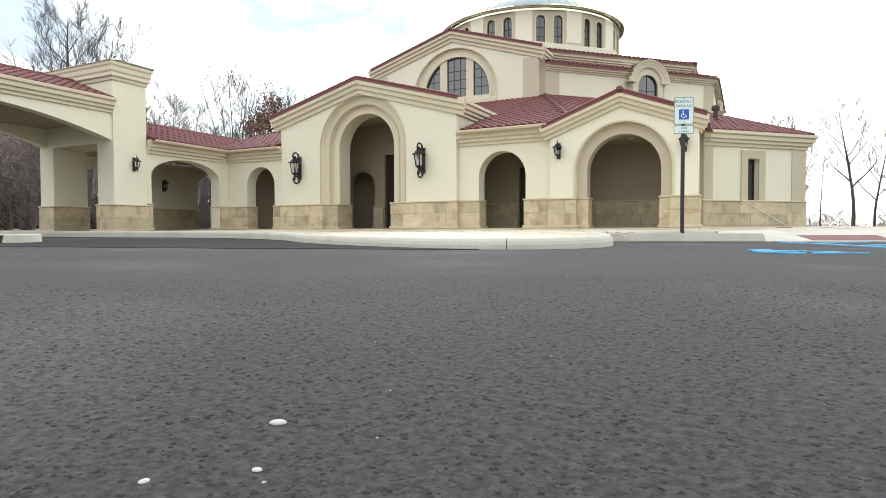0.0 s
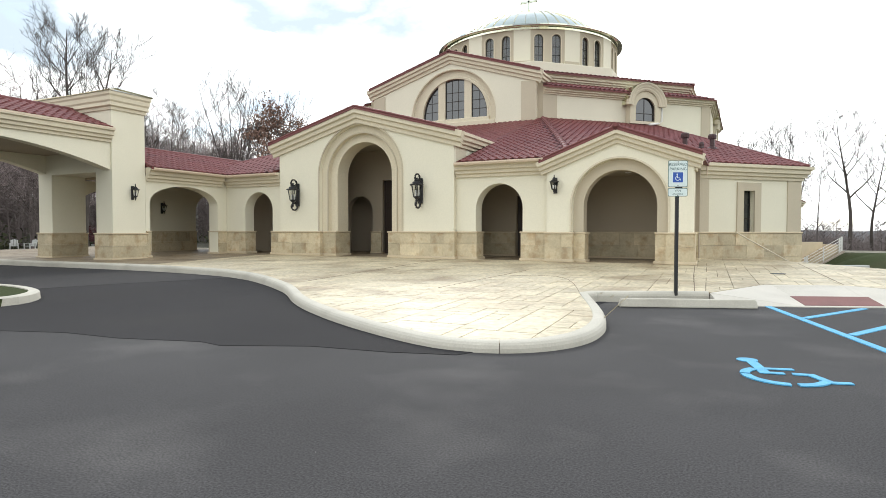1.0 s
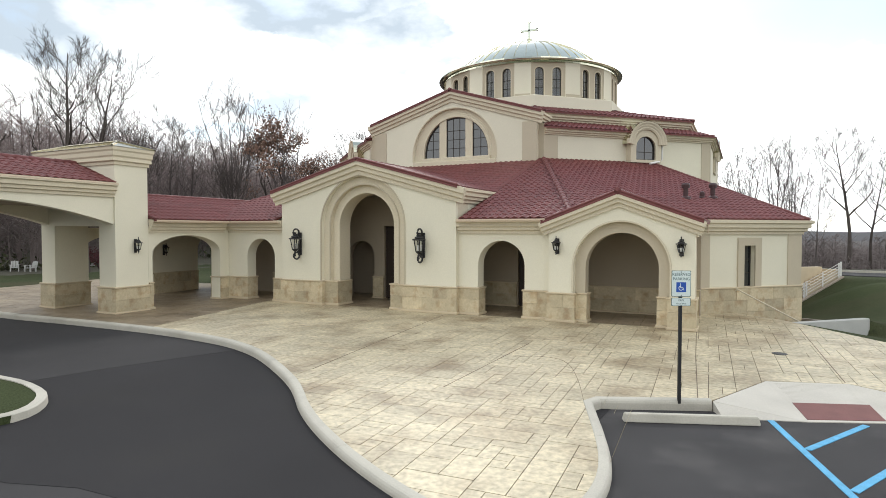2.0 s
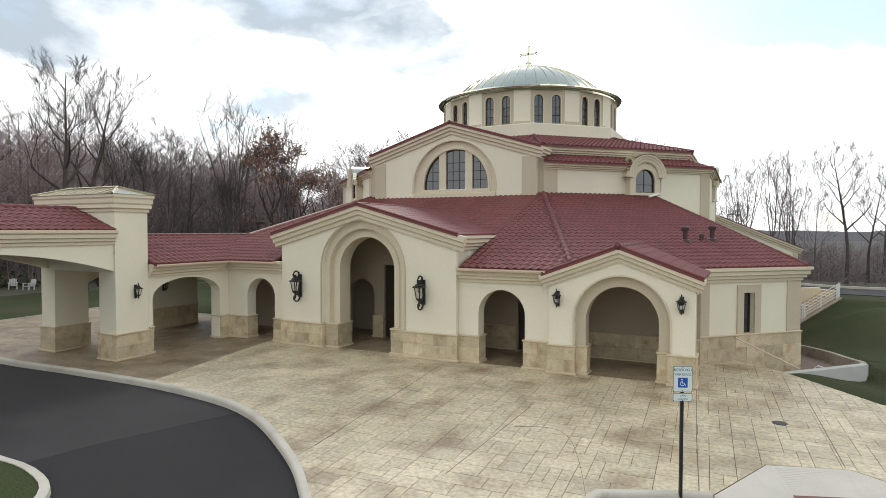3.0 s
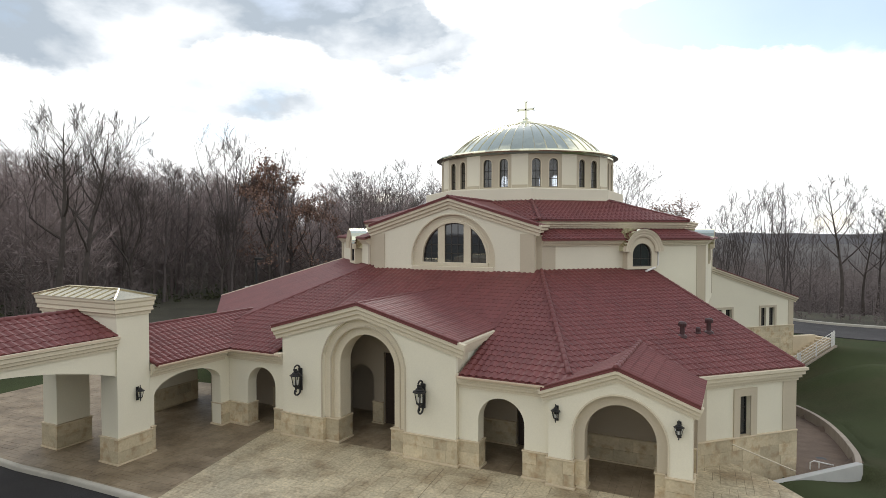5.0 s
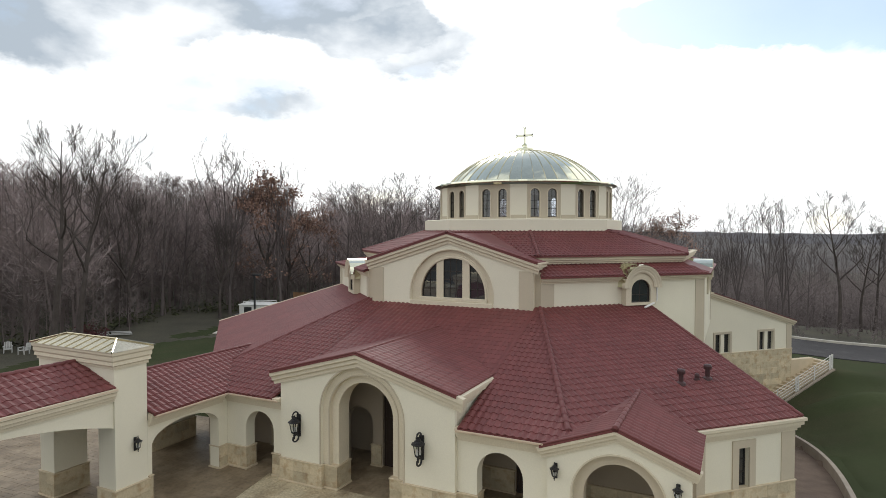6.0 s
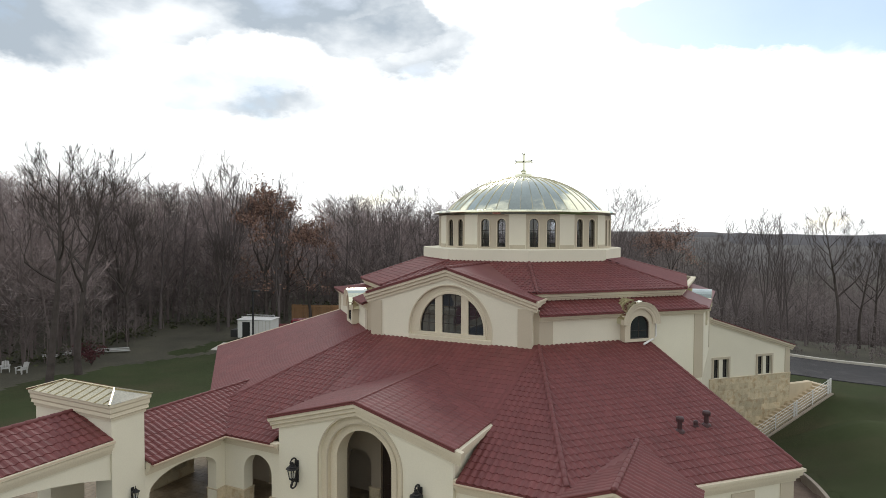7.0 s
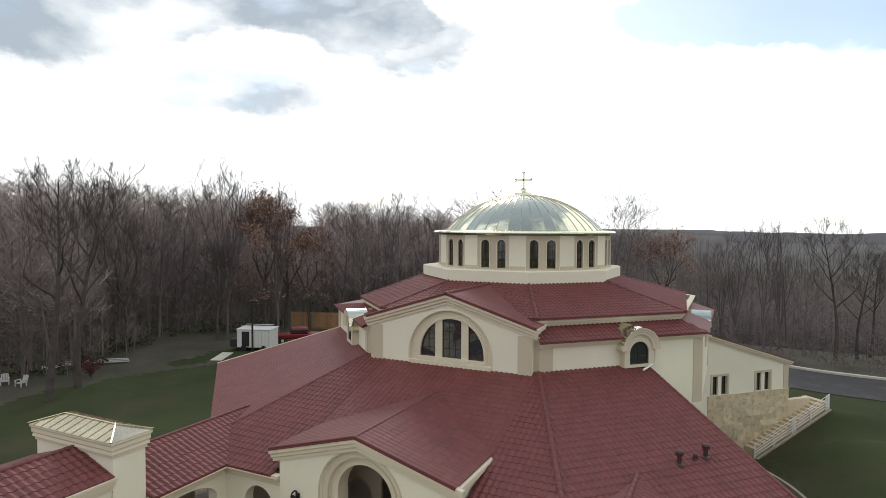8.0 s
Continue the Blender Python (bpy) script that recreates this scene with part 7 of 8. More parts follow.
# ---------------------------------------------------------------- trees
def limb(bm, p, d, length, r, depth, rnd, sides, spread, tips):
    """A bending, tapering limb that forks."""
    pts, rad = [p.copy()], [r]
    n = 4 if depth > 1 else 3
    q, dd = p.copy(), d.copy()
    for i in range(n):
        dd = (dd + Vector((rnd.uniform(-1, 1), rnd.uniform(-1, 1), rnd.uniform(-0.3, 0.8))) * 0.16).normalized()
        q = q + dd * length / n
        pts.append(q.copy())
        rad.append(r * (1 - 0.5 * (i + 1) / n))
    bm_tube(bm, pts, rad, sides, cap=False)
    if depth == 0:
        tips.append(q.copy())
        for _ in range(4):
            t = rnd.uniform(0.1, 1.0)
            base = p.lerp(q, t)
            out = (dd + Vector((rnd.uniform(-1, 1), rnd.uniform(-1, 1), rnd.uniform(-0.3, 0.9))) * 0.9).normalized()
            side = out.orthogonal().normalized() * rnd.uniform(0.005, 0.009)
            bm.faces.new([bm.verts.new(v) for v in (base - side, base + side, base + out * length * rnd.uniform(0.5, 1.1))])
        return
    kids = rnd.choice((2, 3, 3)) if depth > 1 else rnd.choice((2, 3))
    for k in range(kids):
        t = rnd.uniform(0.45, 1.0) if k else 1.0
        i = min(int(t * n), n - 1)
        base = pts[i].lerp(pts[i + 1], t * n - i) if t < 1 else pts[-1]
        side = Vector((rnd.uniform(-1, 1), rnd.uniform(-1, 1), rnd.uniform(-0.2, 0.5)))
        side = (side - dd * side.dot(dd)).normalized()
        nd = (dd * (1.0 - spread * 0.5) + side * spread * rnd.uniform(0.6, 1.1) + Vector((0, 0, 0.14))).normalized()
        limb(bm, base, nd, length * rnd.uniform(0.58, 0.80), max(rad[i + 1] * rnd.uniform(0.58, 0.78), 0.016), depth - 1, rnd, max(3, sides - 1), spread, tips)


def tree(seed, height, leaves=0, spread=0.55, depth=6, name="bare_tree", label="tall leafless deciduous tree with grey bark"):
    rnd = random.Random(seed)
    e = empty(name)
    bm = bmesh.new()
    tips = []
    tr = height * 0.36
    r0 = height * 0.0145
    pts = [Vector((0, 0, -0.4)), Vector((0, 0, tr * 0.3)), Vector((rnd.uniform(-.2, .2), rnd.uniform(-.2, .2), tr * 0.7)), Vector((rnd.uniform(-.4, .4), rnd.uniform(-.4, .4), tr))]
    bm_tube(bm, pts, [r0 * 1.35, r0, r0 * 0.9, r0 * 0.8], 8, cap=False)
    part("trunk", bm, BARK, e, smooth=True)
    bm = bmesh.new()
    kids = rnd.choice((3, 4))
    for k in range(kids):
        a = 2 * math.pi * (k + rnd.uniform(-.2, .2)) / kids
        d = Vector((math.cos(a) * spread * 0.8, math.sin(a) * spread * 0.8, 1.0)).normalized()
        limb(bm, pts[-1] - Vector((0, 0, 0.1 * k)), d, height * 0.235, r0 * 0.74, depth - 1, rnd, 5, spread, tips)
    for k in range(5):
        a = rnd.uniform(0, 6.28)
        limb(bm, Vector((0, 0, tr * rnd.uniform(0.5, 0.95))), Vector((math.cos(a), math.sin(a), 0.55)).normalized(), height * 0.15, r0 * 0.25, 2, rnd, 4, spread, tips)
    part("crown", bm, BARK, e)
    if leaves:
        vs, fs = [], []
        for _ in range(leaves):
            t = rnd.choice(tips)
            p = t + Vector((rnd.gauss(0, 0.35), rnd.gauss(0, 0.35), rnd.gauss(-0.1, 0.3)))
            u = Vector((rnd.uniform(-1, 1), rnd.uniform(-1, 1), rnd.uniform(-1, 1))).normalized()
            w = u.orthogonal().normalized()
            s_ = rnd.uniform(0.07, 0.15)
            b0 = len(vs)
            vs += [p - u * s_, p + w * s_ * 0.6, p + u * s_, p - w * s_ * 0.6]
            fs.append((b0, b0 + 1, b0 + 2, b0 + 3))
        solid("leaves", vs, fs, RUSSET, e, "russet clinging leaves")
    return tagged(e, label, "tree", group="bare trees")


def leader_tree(seed, height, leaves=0, lean=0.03, name="slender_tree", label="slender leafless tree with fine upswept branches", low=0.18):
    """A tree whose stem runs on to the top, with forking limbs all the way up."""
    rnd = random.Random(seed)
    e = empty(name)
    r0 = height * 0.0115
    stem, way = [Vector((0, 0, -0.4))], Vector((rnd.uniform(-lean, lean), rnd.uniform(-lean, lean), 1.0))
    for k in range(10):
        way = (way + Vector((rnd.uniform(-1, 1), rnd.uniform(-1, 1), 0)) * 0.055).normalized()
        stem.append(stem[-1] + way * height / 10)
    radii = [r0 * (1.2 - 1.12 * (k / 10) ** 0.8) for k in range(11)]
    bm = bmesh.new()
    bm_tube(bm, stem, radii, 7, cap=False)
    part("trunk", bm, STEM_GREY, e, smooth=True)
    bm = bmesh.new()
    tips = []
    for k in range(22):
        t = low + (0.97 - low) * (k / 21) ** 0.85 + rnd.uniform(-.02, .02)
        i = min(9, int(t * 10))
        p = stem[i].lerp(stem[i + 1], t * 10 - i)
        a = k * 2.4 + rnd.uniform(-.5, .5)
        up = rnd.uniform(0.7, 1.5)
        length = height * (0.30 - 0.20 * t) * rnd.uniform(0.7, 1.2)
        limb(bm, p, Vector((math.cos(a), math.sin(a), up)).normalized(), length, max(radii[i] * rnd.uniform(0.28, 0.5), 0.022), 3, rnd, 4, 0.6, tips)
    part("crown", bm, STEM_GREY, e)
    if leaves:
        vs, fs = [], []
        for _ in range(leaves):
            p = rnd.choice(tips) + Vector((rnd.gauss(0, 0.3), rnd.gauss(0, 0.3), rnd.gauss(-0.1, 0.25)))
            u = Vector((rnd.uniform(-1, 1), rnd.uniform(-1, 1), rnd.uniform(-1, 1))).normalized()
            w = u.orthogonal().normalized()
            s_ = rnd.uniform(0.06, 0.13)
            b0 = len(vs)
            vs += [p - u * s_, p + w * s_ * 0.6, p + u * s_, p - w * s_ * 0.6]
            fs.append((b0, b0 + 1, b0 + 2, b0 + 3))
        solid("leaves", vs, fs, RUSSET, e, "russet clinging leaves")
    return tagged(e, label, "tree", group="bare trees")


def spreading_tree(seed, height, limbs=9, low=0.34, reach=0.42, forks=4, name="spreading_tree", label="open-crowned leafless tree with long sweeping limbs"):
    """A tree with one bending stem and a few long, heavy limbs that sweep upward."""
    rnd = random.Random(seed)
    e = empty(name)
    r0 = height * 0.0140
    stem, way = [Vector((0, 0, -0.4))], Vector((rnd.uniform(-.05, .05), rnd.uniform(-.05, .05), 1.0))
    for k in range(10):
        way = (way + Vector((rnd.uniform(-1, 1), rnd.uniform(-1, 1), 0)) * 0.10 + Vector((0, 0, 0.05))).normalized()
        stem.append(stem[-1] + way * height / 10)
    radii = [r0 * (1.25 - 1.15 * (k / 10) ** 0.9) for k in range(11)]
    bm = bmesh.new()
    bm_tube(bm, stem, radii, 8, cap=False)
    part("trunk", bm, BARK, e, smooth=True)
    bm = bmesh.new()
    for k in range(limbs):
        t = low + (0.94 - low) * (k / (limbs - 1)) + rnd.uniform(-.02, .02)
        i = min(9, int(t * 10))
        p = stem[i].lerp(stem[i + 1], t * 10 - i)
        a = k * 2.4 + rnd.uniform(-.6, .6)
        length = height * reach * (1.15 - t) * rnd.uniform(0.55, 0.85)
        r = max(radii[i] * rnd.uniform(0.45, 0.68), 0.025)
        limb(bm, p, Vector((math.cos(a), math.sin(a), rnd.uniform(0.6, 1.4))).normalized(), length, r, forks, rnd, 5, 0.56, [])
    part("crown", bm, BARK, e)
    return tagged(e, label, "tree", group="bare trees")


def vase_tree(seed, height, stems=5, fan=0.16, name="vase_shaped_tree", label="leafless tree fanning upward in many thin stems"):
    """Several stems that part low down and fan out upward, with short steep branches."""
    rnd = random.Random(seed)
    e = empty(name)
    r0 = height * 0.0085
    bm = bmesh.new()
    bm_tube(bm, [(0, 0, -0.4), (0.02, 0, height * 0.10), (0, 0.03, height * 0.20)], [r0 * 1.3, r0 * 1.1, r0], 8, cap=False)
    part("trunk", bm, STEM_GREY, e, smooth=True)
    for s in range(stems):
        a = 2 * math.pi * (s + rnd.uniform(-.3, .3)) / stems
        out = fan * rnd.uniform(0.35, 1.15)
        top = height * rnd.uniform(0.80, 1.0)
        z0 = height * rnd.uniform(0.13, 0.20)
        pts = [Vector((math.cos(a) * out * (z - z0) * 1.1 + rnd.uniform(-.12, .12) * (j > 0), math.sin(a) * out * (z - z0) * 1.1 + rnd.uniform(-.12, .12) * (j > 0), z))
               for j, z in enumerate(z0 + (top - z0) * k / 7 for k in range(8))]
        rad = [r0 * 0.62 * (1.05 - k / 7) + 0.012 for k in range(8)]
        bm = bmesh.new()
        bm_tube(bm, pts, rad, 5, cap=False)
        for k in range(11):
            t = rnd.uniform(0.22, 0.97)
            i = min(6, int(t * 7))
            p = pts[i].lerp(pts[i + 1], t * 7 - i)
            b = rnd.uniform(0, 6.283)
            limb(bm, p, Vector((math.cos(b), math.sin(b), rnd.uniform(1.0, 2.2))).normalized(), height * rnd.uniform(0.07, 0.13), max(rad[i] * 0.5, 0.018), 2, rnd, 4, 0.5, [])
        part("stem", bm, STEM_GREY, e)
    return tagged(e, label, "tree", group="bare trees")


protos = [tree(3, 17, spread=0.50), tree(8, 16, spread=0.62), tree(21, 15, spread=0.45), tree(34, 14, spread=0.7),
          leader_tree(101, 15), leader_tree(102, 14, low=0.25), leader_tree(103, 16, lean=0.12), leader_tree(104, 13, low=0.12),
          spreading_tree(201, 18, limbs=13, low=0.46), spreading_tree(202, 18, limbs=12, low=0.42, reach=0.46), vase_tree(301, 14), vase_tree(302, 14, stems=7, fan=0.22)]
oak = tree(55, 13, leaves=3600, spread=0.6, name="oak_tree", label="oak still holding russet leaves")


def plant(proto, x, y, h, rz, first):
    m = pose(x, y, ground_z(x, y), 0, 0, rz)
    if first:
        proto.matrix_basis = m @ Matrix.Scale(h, 4)
        return proto
    ob = copy_thing(proto, m)
    ob.scale = (h, h, h)
    return ob


used = set()


def grow(k, x, y, h, rz=0):
    p = oak if k == "oak" else protos[k]
    plant(p, x, y, h, rz, k not in used)
    used.add(k)


grow(8, -49.7, 29.0, 1.04, 250)
grow(9, -52.0, 33.0, 1.04, 320)
grow(2, -62.0, 45.0, 0.95, 200)
grow(3, -58.5, 55.0, 0.9, 60)
grow(1, -57.0, 66.0, 1.0, 250)
grow(0, -66.0, 47.0, 1.0, 300)
grow(11, -59.9, 58.0, 1.50, 30)
grow(10, -55.3, 62.5, 1.35, 80)
grow("oak", -57.0, 62.0, 1.42, 0)
grow("oak", -53.2, 66.5, 1.10, 120)
grow(6, -50.5, 70.0, 1.00, 10)
grow(4, -47.8, 71.5, 1.10, 70)
grow(10, -45.0, 74.0, 1.20, 190)
grow(7, -42.5, 72.5, 1.30, 280)
grow(11, -39.5, 76.0, 1.12, 20)
grow(6, -16.5, 92.0, 1.12, 100)
grow(4, -14.2, 90.0, 1.10, 210)
grow("oak", -9.0, 94.0, 1.15, 40)
grow(7, -3.4, 86.0, 0.78, 30)
grow(10, -1.6, 84.0, 0.80, 160)
grow(11, 0.0, 82.0, 0.97, 220)
grow(10, 3.2, 82.0, 1.02, 80)
grow(10, 5.0, 84.0, 1.00, 200)
grow(5, 6.1, 88.0, 0.80, 40)
grow(5, 7.2, 80.0, 0.70, 270)
grow(9, 10.2, 79.0, 0.84, 15)
grow(9, 12.6, 81.5, 0.64, 190)
grow(8, 14.2, 84.0, 0.66, 130)
grow(4, 17.5, 82.0, 0.9, 200)
grow(6, -67.0, 56.0, 1.0, 30)
grow(4, -69.5, 50.0, 1.20, 75)
grow(5, -65.4, 52.0, 1.2, 220)
grow(3, -56.0, 22.0, 1.0, 50)
grow(2, -60.0, 27.0, 1.0, 170)


# bare woodland: one sheet of many small trees
def woodland(name, spots, seed, tall, branches, twigs, label, stem_mat=WOOD_STEM, twig_mat=TWIG):
    """tall(x, y, rnd) gives each tree's height."""
    rnd = random.Random(seed)
    vs, fs, fine = [], [], []

    def stick(a, b, r0, r1):
        d = (b - a)
        s1 = d.orthogonal().normalized()
        s2 = d.normalized().cross(s1)
        b0 = len(vs)
        for p, r in ((a, r0), (b, r1)):
            for k in range(3):
                vs.append(p + (s1 * math.cos(2.094 * k) + s2 * math.sin(2.094 * k)) * r)
        fs.extend([(b0, b0 + 1, b0 + 4, b0 + 3), (b0 + 1, b0 + 2, b0 + 5, b0 + 4), (b0 + 2, b0, b0 + 3, b0 + 5)])
        fine.extend((0, 0, 0))
    for x, y in spots:
        h = tall(x, y, rnd)
        z = ground_z(x, y)
        base = Vector((x, y, z - 0.3))
        lean = Vector((rnd.uniform(-.07, .07), rnd.uniform(-.07, .07), 1))
        top = base + lean * h * 0.9
        r = h * rnd.uniform(0.006, 0.011)
        bend = base.lerp(top, 0.5) + Vector((rnd.uniform(-.03, .03), rnd.uniform(-.03, .03), 0)) * h
        stick(base, bend, r, r * 0.7)
        stick(bend, top, r * 0.7, r * 0.1)
        for k in range(branches):
            t = rnd.uniform(0.15, 0.98) ** 0.75
            p = base.lerp(bend, t * 2) if t < 0.5 else bend.lerp(top, t * 2 - 1)
            a = rnd.uniform(0, 6.283)
            l = h * (0.36 - 0.24 * t) * rnd.uniform(0.6, 1.25)
            q = p + Vector((math.cos(a), math.sin(a), rnd.uniform(0.4, 1.4))).normalized() * l
            stick(p, q, max(r * 0.33 * (1.15 - t), 0.016), 0.010)
            for _ in range(twigs):
                s = p.lerp(q, rnd.uniform(0.2, 1.0))
                a2 = a + rnd.uniform(-1.6, 1.6)
                d2 = Vector((math.cos(a2), math.sin(a2), rnd.uniform(-0.2, 1.6))).normalized()
                e2 = s + d2 * l * rnd.uniform(0.25, 0.65)
                side = d2.orthogonal().normalized() * rnd.uniform(0.014, 0.026)
                b0 = len(vs)
                vs.extend([s - side, s + side, e2])
                fs.append((b0, b0 + 1, b0 + 2))
                fine.append(1)
    ob = solid(name, vs, fs, stem_mat)
    ob.data.materials.append(twig_mat)
    ob.data.polygons.foreach_set("material_index", fine)
    return tagged(ob, label, "woodland", kind="stuff")


rnd = random.Random(77)
spots = []
while len(spots) < 1700:
    x, y = rnd.uniform(-165, -28), rnd.uniform(2, 175)
    edge = -63 + 4 * math.sin(y * 0.21)
    if (x < edge or y > 74 - 0.1 * (x + 60) + 3 * math.sin(x * 0.3)) and y > 2 - 0.5 * (x + 60):
        if rnd.random() < 1.25 - min(1.0, math.hypot(x + 55, y - 50) / 130):
            spots.append((x, y))


def hill_height(x, y, r):
    """Lower trees in one wedge of bearings, to fit the treeline's dip in the camera's view."""
    return r.uniform(11, 20.5) * (0.62 if -40.2 < math.degrees(math.atan2(x, y)) < -37.4 else 1.0)


woodland("woodland", spots, 5, hill_height, 18, 13, "dense leafless brown woodland on the hillside")
low = []
while len(low) < 900:
    x, y = rnd.uniform(-90, -28), rnd.uniform(8, 95)
    edge = -60.5 + 4 * math.sin(y * 0.21)
    if x < edge or y > 73 - 0.1 * (x + 60):
        low.append((x, y))
woodland("undergrowth", low, 15, lambda x, y, r: r.uniform(2.5, 8.0), 14, 11, "tangled leafless undergrowth at the wood's edge", WOOD_STEM, TWIG_GREY)


def valley_height(x, y, r):
    """Trees in the valley reach about the level of the forecourt, those to the west somewhat higher."""
    return min(14.0, max(1.6, 1.2 + r.uniform(-1.5, 3.0) + 13 * smooth(-12, -26, x) - ground_z(x, y)))


spots = []
while len(spots) < 1900:
    x, y = rnd.uniform(-34, 150), rnd.uniform(58, 260)
    kerb_y = 72.6 - 0.19 * (x - 3)
    if y > kerb_y + 6 + 3 * math.sin(x * 0.2) and x < y * 0.62 and rnd.random() < 1.2 - min(1.0, (y - kerb_y) / 170):
        spots.append((x, y))
woodland("woodland", spots, 6, valley_height, 16, 12, "dense leafless brown woodland in the valley", STEM_GREY, TWIG_GREY)
spots = []
while len(spots) < 2200:
    y = 240 + 420 * rnd.random() ** 1.5
    spots.append((rnd.uniform(-0.75, 0.45) * y, y))
woodland("woodland", spots, 26, lambda x, y, r: r.uniform(9, 15), 9, 7, "far bare woods out to the horizon", STEM_GREY, TWIG_HAZE)
low = []
while len(low) < 1500:
    x, y = rnd.uniform(-30, 60), rnd.uniform(62, 105)
    kerb_y = 72.6 - 0.19 * (x - 3)
    if y > kerb_y + 1.6 + 1.2 * math.sin(x * 0.9):
        low.append((x, y))
woodland("undergrowth", low, 16, lambda x, y, r: r.uniform(0.7, 2.2), 10, 11, "tangled leafless undergrowth beyond the service road", STEM_GREY, TWIG_GREY)


def brush(n, seed):
    """Low green and brown brush along the wood's edge."""
    rnd = random.Random(seed)
    vs, fs = [], []
    for _ in range(n):
        t = rnd.random()
        if t < 0.3:
            y = rnd.uniform(15, 72)
            x = -61 + 3 * math.sin(y * 0.21) - abs(rnd.gauss(0, 2.2))
        else:
            x, y = rnd.uniform(-60, -34), 73.5 + abs(rnd.gauss(0, 2))
        c = Vector((x, y, ground_z(x, y)))
        r = rnd.uniform(0.4, 1.3)
        for _ in range(26):
            p = c + Vector((rnd.gauss(0, r * 0.6), rnd.gauss(0, r * 0.6), abs(rnd.gauss(0, r * 0.7))))
            u = Vector((rnd.uniform(-1, 1), rnd.uniform(-1, 1), rnd.uniform(-0.5, 1))).normalized()
            w = u.orthogonal().normalized()
            s_ = rnd.uniform(0.12, 0.3)
            b0 = len(vs)
            vs.extend([p - u * s_, p + w * s_ * 0.5, p + u * s_, p - w * s_ * 0.5])
            fs.append((b0, b0 + 1, b0 + 2, b0 + 3))
    return tagged(solid("brush", vs, fs, SHRUB), "low green brush along the edge of the woods", "brush", kind="stuff")


brush(260, 9)

# far ridge on the horizon, its distance haze put into the base colour
bm = bmesh.new()
rows = []
for i in range(121):
    a = radians(-75 + 120 * i / 120)
    top = -14 + 19 + 13 * noise.noise(Vector((i * 0.11, 3.3, 0))) + 5 * noise.noise(Vector((i * 0.6, 1.3, 0)))
    top += 26 * smooth(-20, -60, math.degrees(a))
    rows.append([bm.verts.new((r * math.sin(a), r * math.cos(a), z)) for r, z in ((1250, -30), (1500, top * 0.55), (1800, top), (2300, -30))])
for p, q in zip(rows[:-1], rows[1:]):
    for j in range(3):
        bm.faces.new((p[j], p[j + 1], q[j + 1], q[j]))
tagged(part("backdrop", bm, HAZE_HILL, smooth=True), "wooded ridge on the horizon, colour tinted for haze", "hills", kind="structure")


# ---------------------------------------------------------------- slabs of the forecourt, pieces last
random.seed(4)
cells = []
ANG = radians(-3.0)
ca, sa = math.cos(ANG), math.sin(ANG)
UNIT = 0.24
grid = {}
poly_local = [(x * ca - y * sa, x * sa + y * ca) for x, y in plaza]
lo_x, hi_x = min(p[0] for p in poly_local), max(p[0] for p in poly_local)
lo_y, hi_y = min(p[1] for p in poly_local), max(p[1] for p in poly_local)
ni, nj = int((hi_x - lo_x) / UNIT) + 1, int((hi_y - lo_y) / UNIT) + 1
sizes = [(2, 2), (3, 2), (2, 1), (2, 3), (3, 3), (4, 2), (2, 2), (1, 2), (3, 1), (1, 1)]
for j in range(nj):
    for i in range(ni):
        if (i, j) in grid:
            continue
        w, h = random.choice(sizes)
        while w > 1 and any((i + k, j) in grid for k in range(w)):
            w -= 1
        for a in range(w):
            for b in range(h):
                grid[(i + a, j + b)] = 1
        cells.append((lo_x + i * UNIT, lo_y + j * UNIT, w * UNIT, h * UNIT))


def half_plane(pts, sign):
    """The part of a slab on one side of the line where the darker slabs begin."""
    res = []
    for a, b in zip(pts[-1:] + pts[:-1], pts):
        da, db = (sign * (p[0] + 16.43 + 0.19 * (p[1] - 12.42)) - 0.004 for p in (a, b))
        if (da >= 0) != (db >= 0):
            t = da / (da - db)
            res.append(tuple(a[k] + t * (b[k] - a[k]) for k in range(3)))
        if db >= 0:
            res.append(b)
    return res


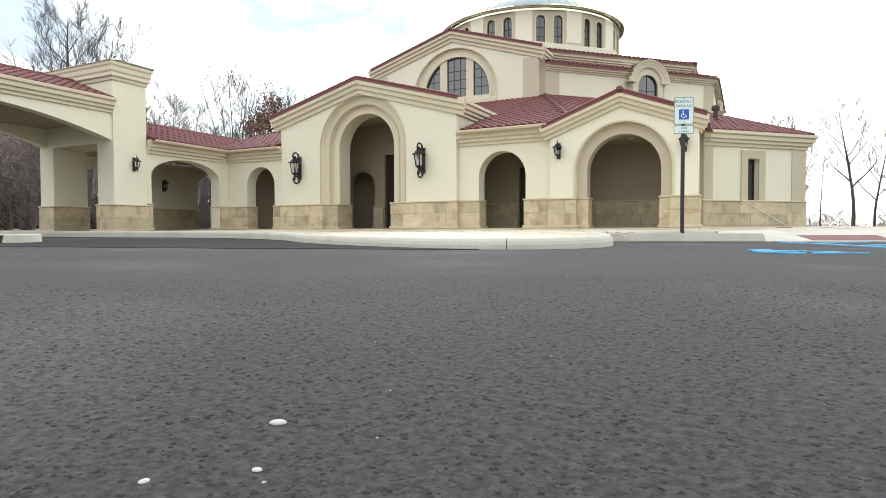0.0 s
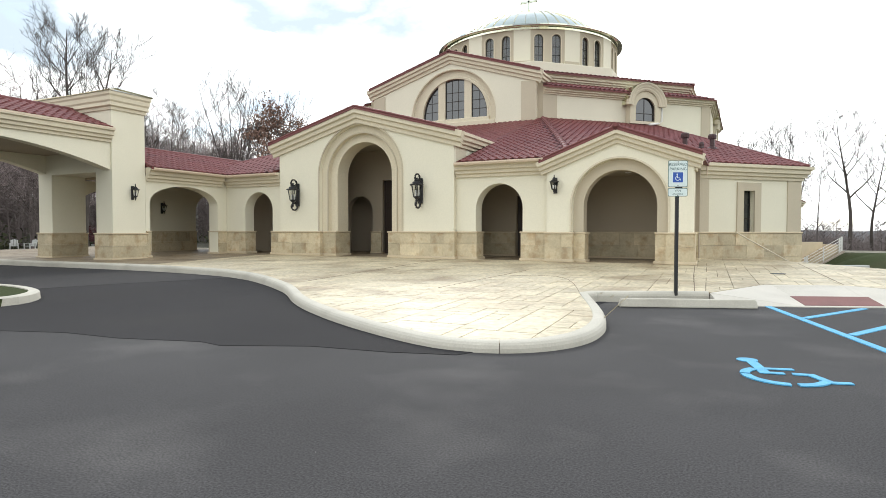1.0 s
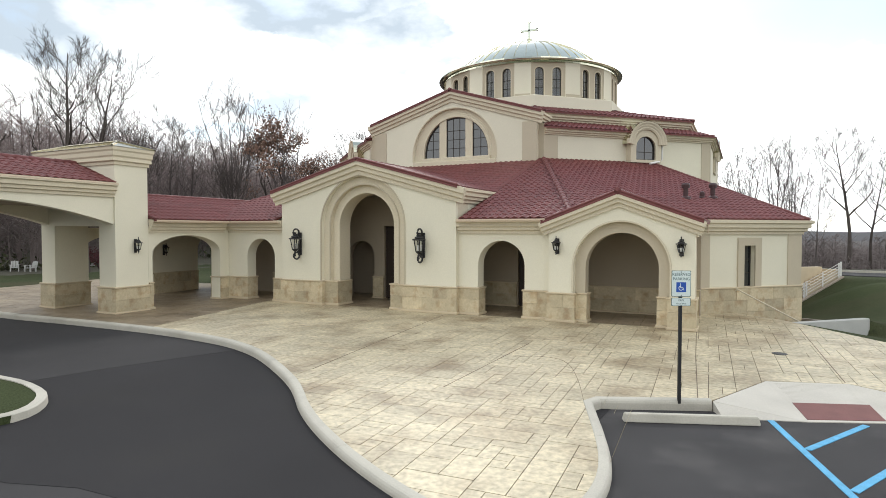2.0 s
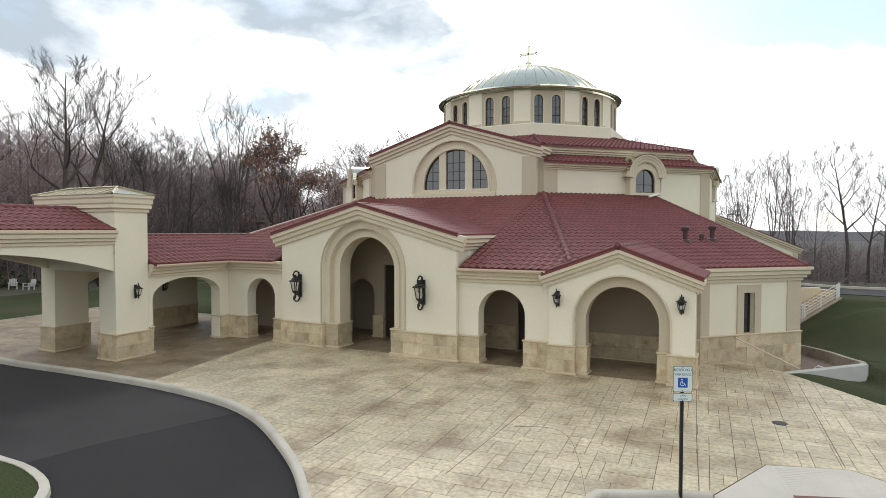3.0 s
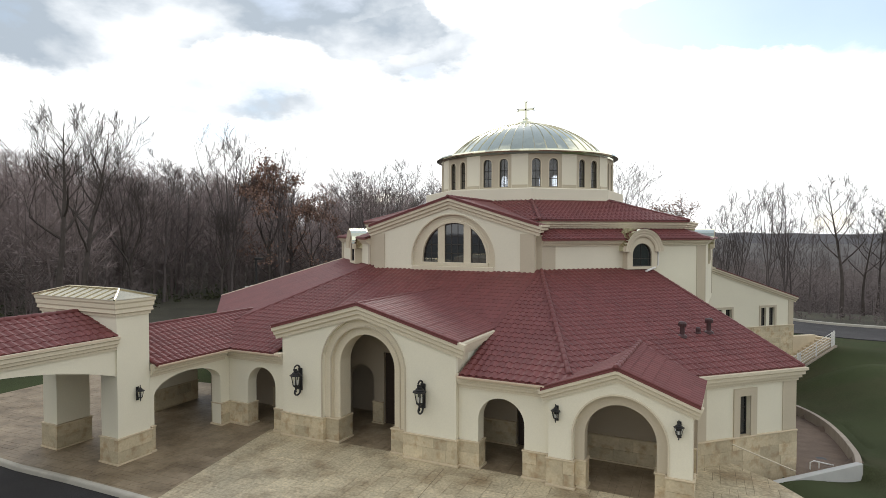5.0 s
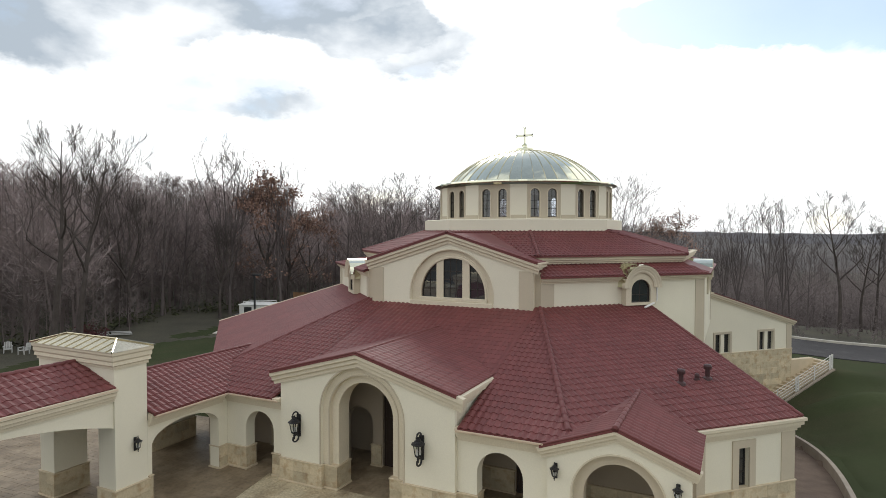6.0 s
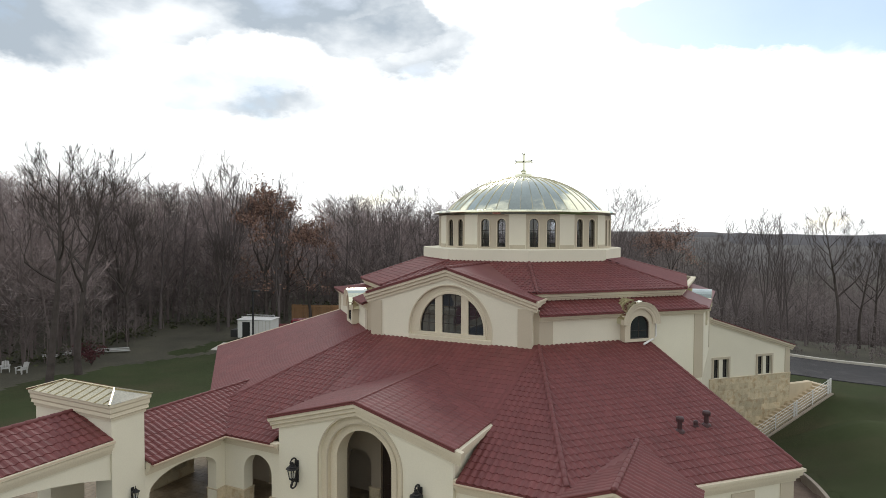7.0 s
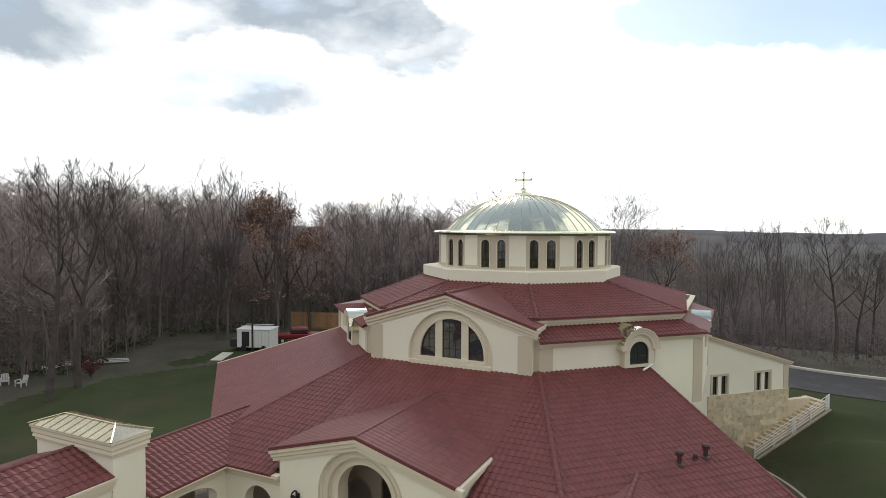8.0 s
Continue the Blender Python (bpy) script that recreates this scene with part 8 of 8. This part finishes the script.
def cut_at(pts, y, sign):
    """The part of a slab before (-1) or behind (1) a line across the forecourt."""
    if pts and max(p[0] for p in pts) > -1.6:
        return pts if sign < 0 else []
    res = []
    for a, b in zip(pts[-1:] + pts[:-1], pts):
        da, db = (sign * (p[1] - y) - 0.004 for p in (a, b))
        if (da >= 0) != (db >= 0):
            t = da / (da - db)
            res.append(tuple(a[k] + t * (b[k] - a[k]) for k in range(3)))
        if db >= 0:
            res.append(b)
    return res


loose, vs, fs = 0, [], []
dark_vs, dark_fs = [], []
inner = plaza
for x0, y0, w, h in cells:
    g = 0.006
    shape = clip_rect(poly_local, x0 + g, x0 + w - g, y0 + g, y0 + h - g)
    if len(shape) < 3:
        continue
    world_pts = [(x * ca + y * sa, -x * sa + y * ca) for x, y in shape]
    cxm, cym = sum(p[0] for p in world_pts) / len(world_pts), sum(p[1] for p in world_pts) / len(world_pts)
    lift = random.uniform(-0.001, 0.002)
    tops = [(x, y, plaza_z(x, y) + lift) for x, y in world_pts]
    n = len(tops)
    faces_ = [tuple(range(n))] + [(i, i + n, (i + 1) % n + n, (i + 1) % n) for i in range(n)]
    pts3 = tops + [(x, y, z - 0.014) for x, y, z in tops]
    if loose < 300 and -7.5 < cxm < 1.0 and cym < 13.2:
        solid("slab", pts3, faces_, PLAZA, pav)
        loose += 1
    else:
        # beyond one straight line, towards the drive-through, the slabs are darker
        for sign, vv, ff in ((-1, dark_vs, dark_fs), (1, vs, fs)):
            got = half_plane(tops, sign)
            # behind the porch thresholds the dark slabs put the porches' shade into colour
            for lot_, vv_, ff_ in ((cut_at(got, 18.98, -1), vv, ff), (cut_at(got, 18.98, 1), dark_vs, dark_fs)):
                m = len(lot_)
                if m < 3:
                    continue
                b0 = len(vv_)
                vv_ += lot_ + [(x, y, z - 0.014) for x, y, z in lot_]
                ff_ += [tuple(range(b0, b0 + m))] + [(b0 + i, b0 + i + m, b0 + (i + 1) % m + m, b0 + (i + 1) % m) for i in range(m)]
rest = solid("slab_field", vs, fs, PLAZA_FIELD, pav)
rest["kind"] = "stuff"

rest = solid("slab_field", dark_vs, dark_fs, PLAZA_DARK, pav, "darker slabs, with porch shade in their colour")
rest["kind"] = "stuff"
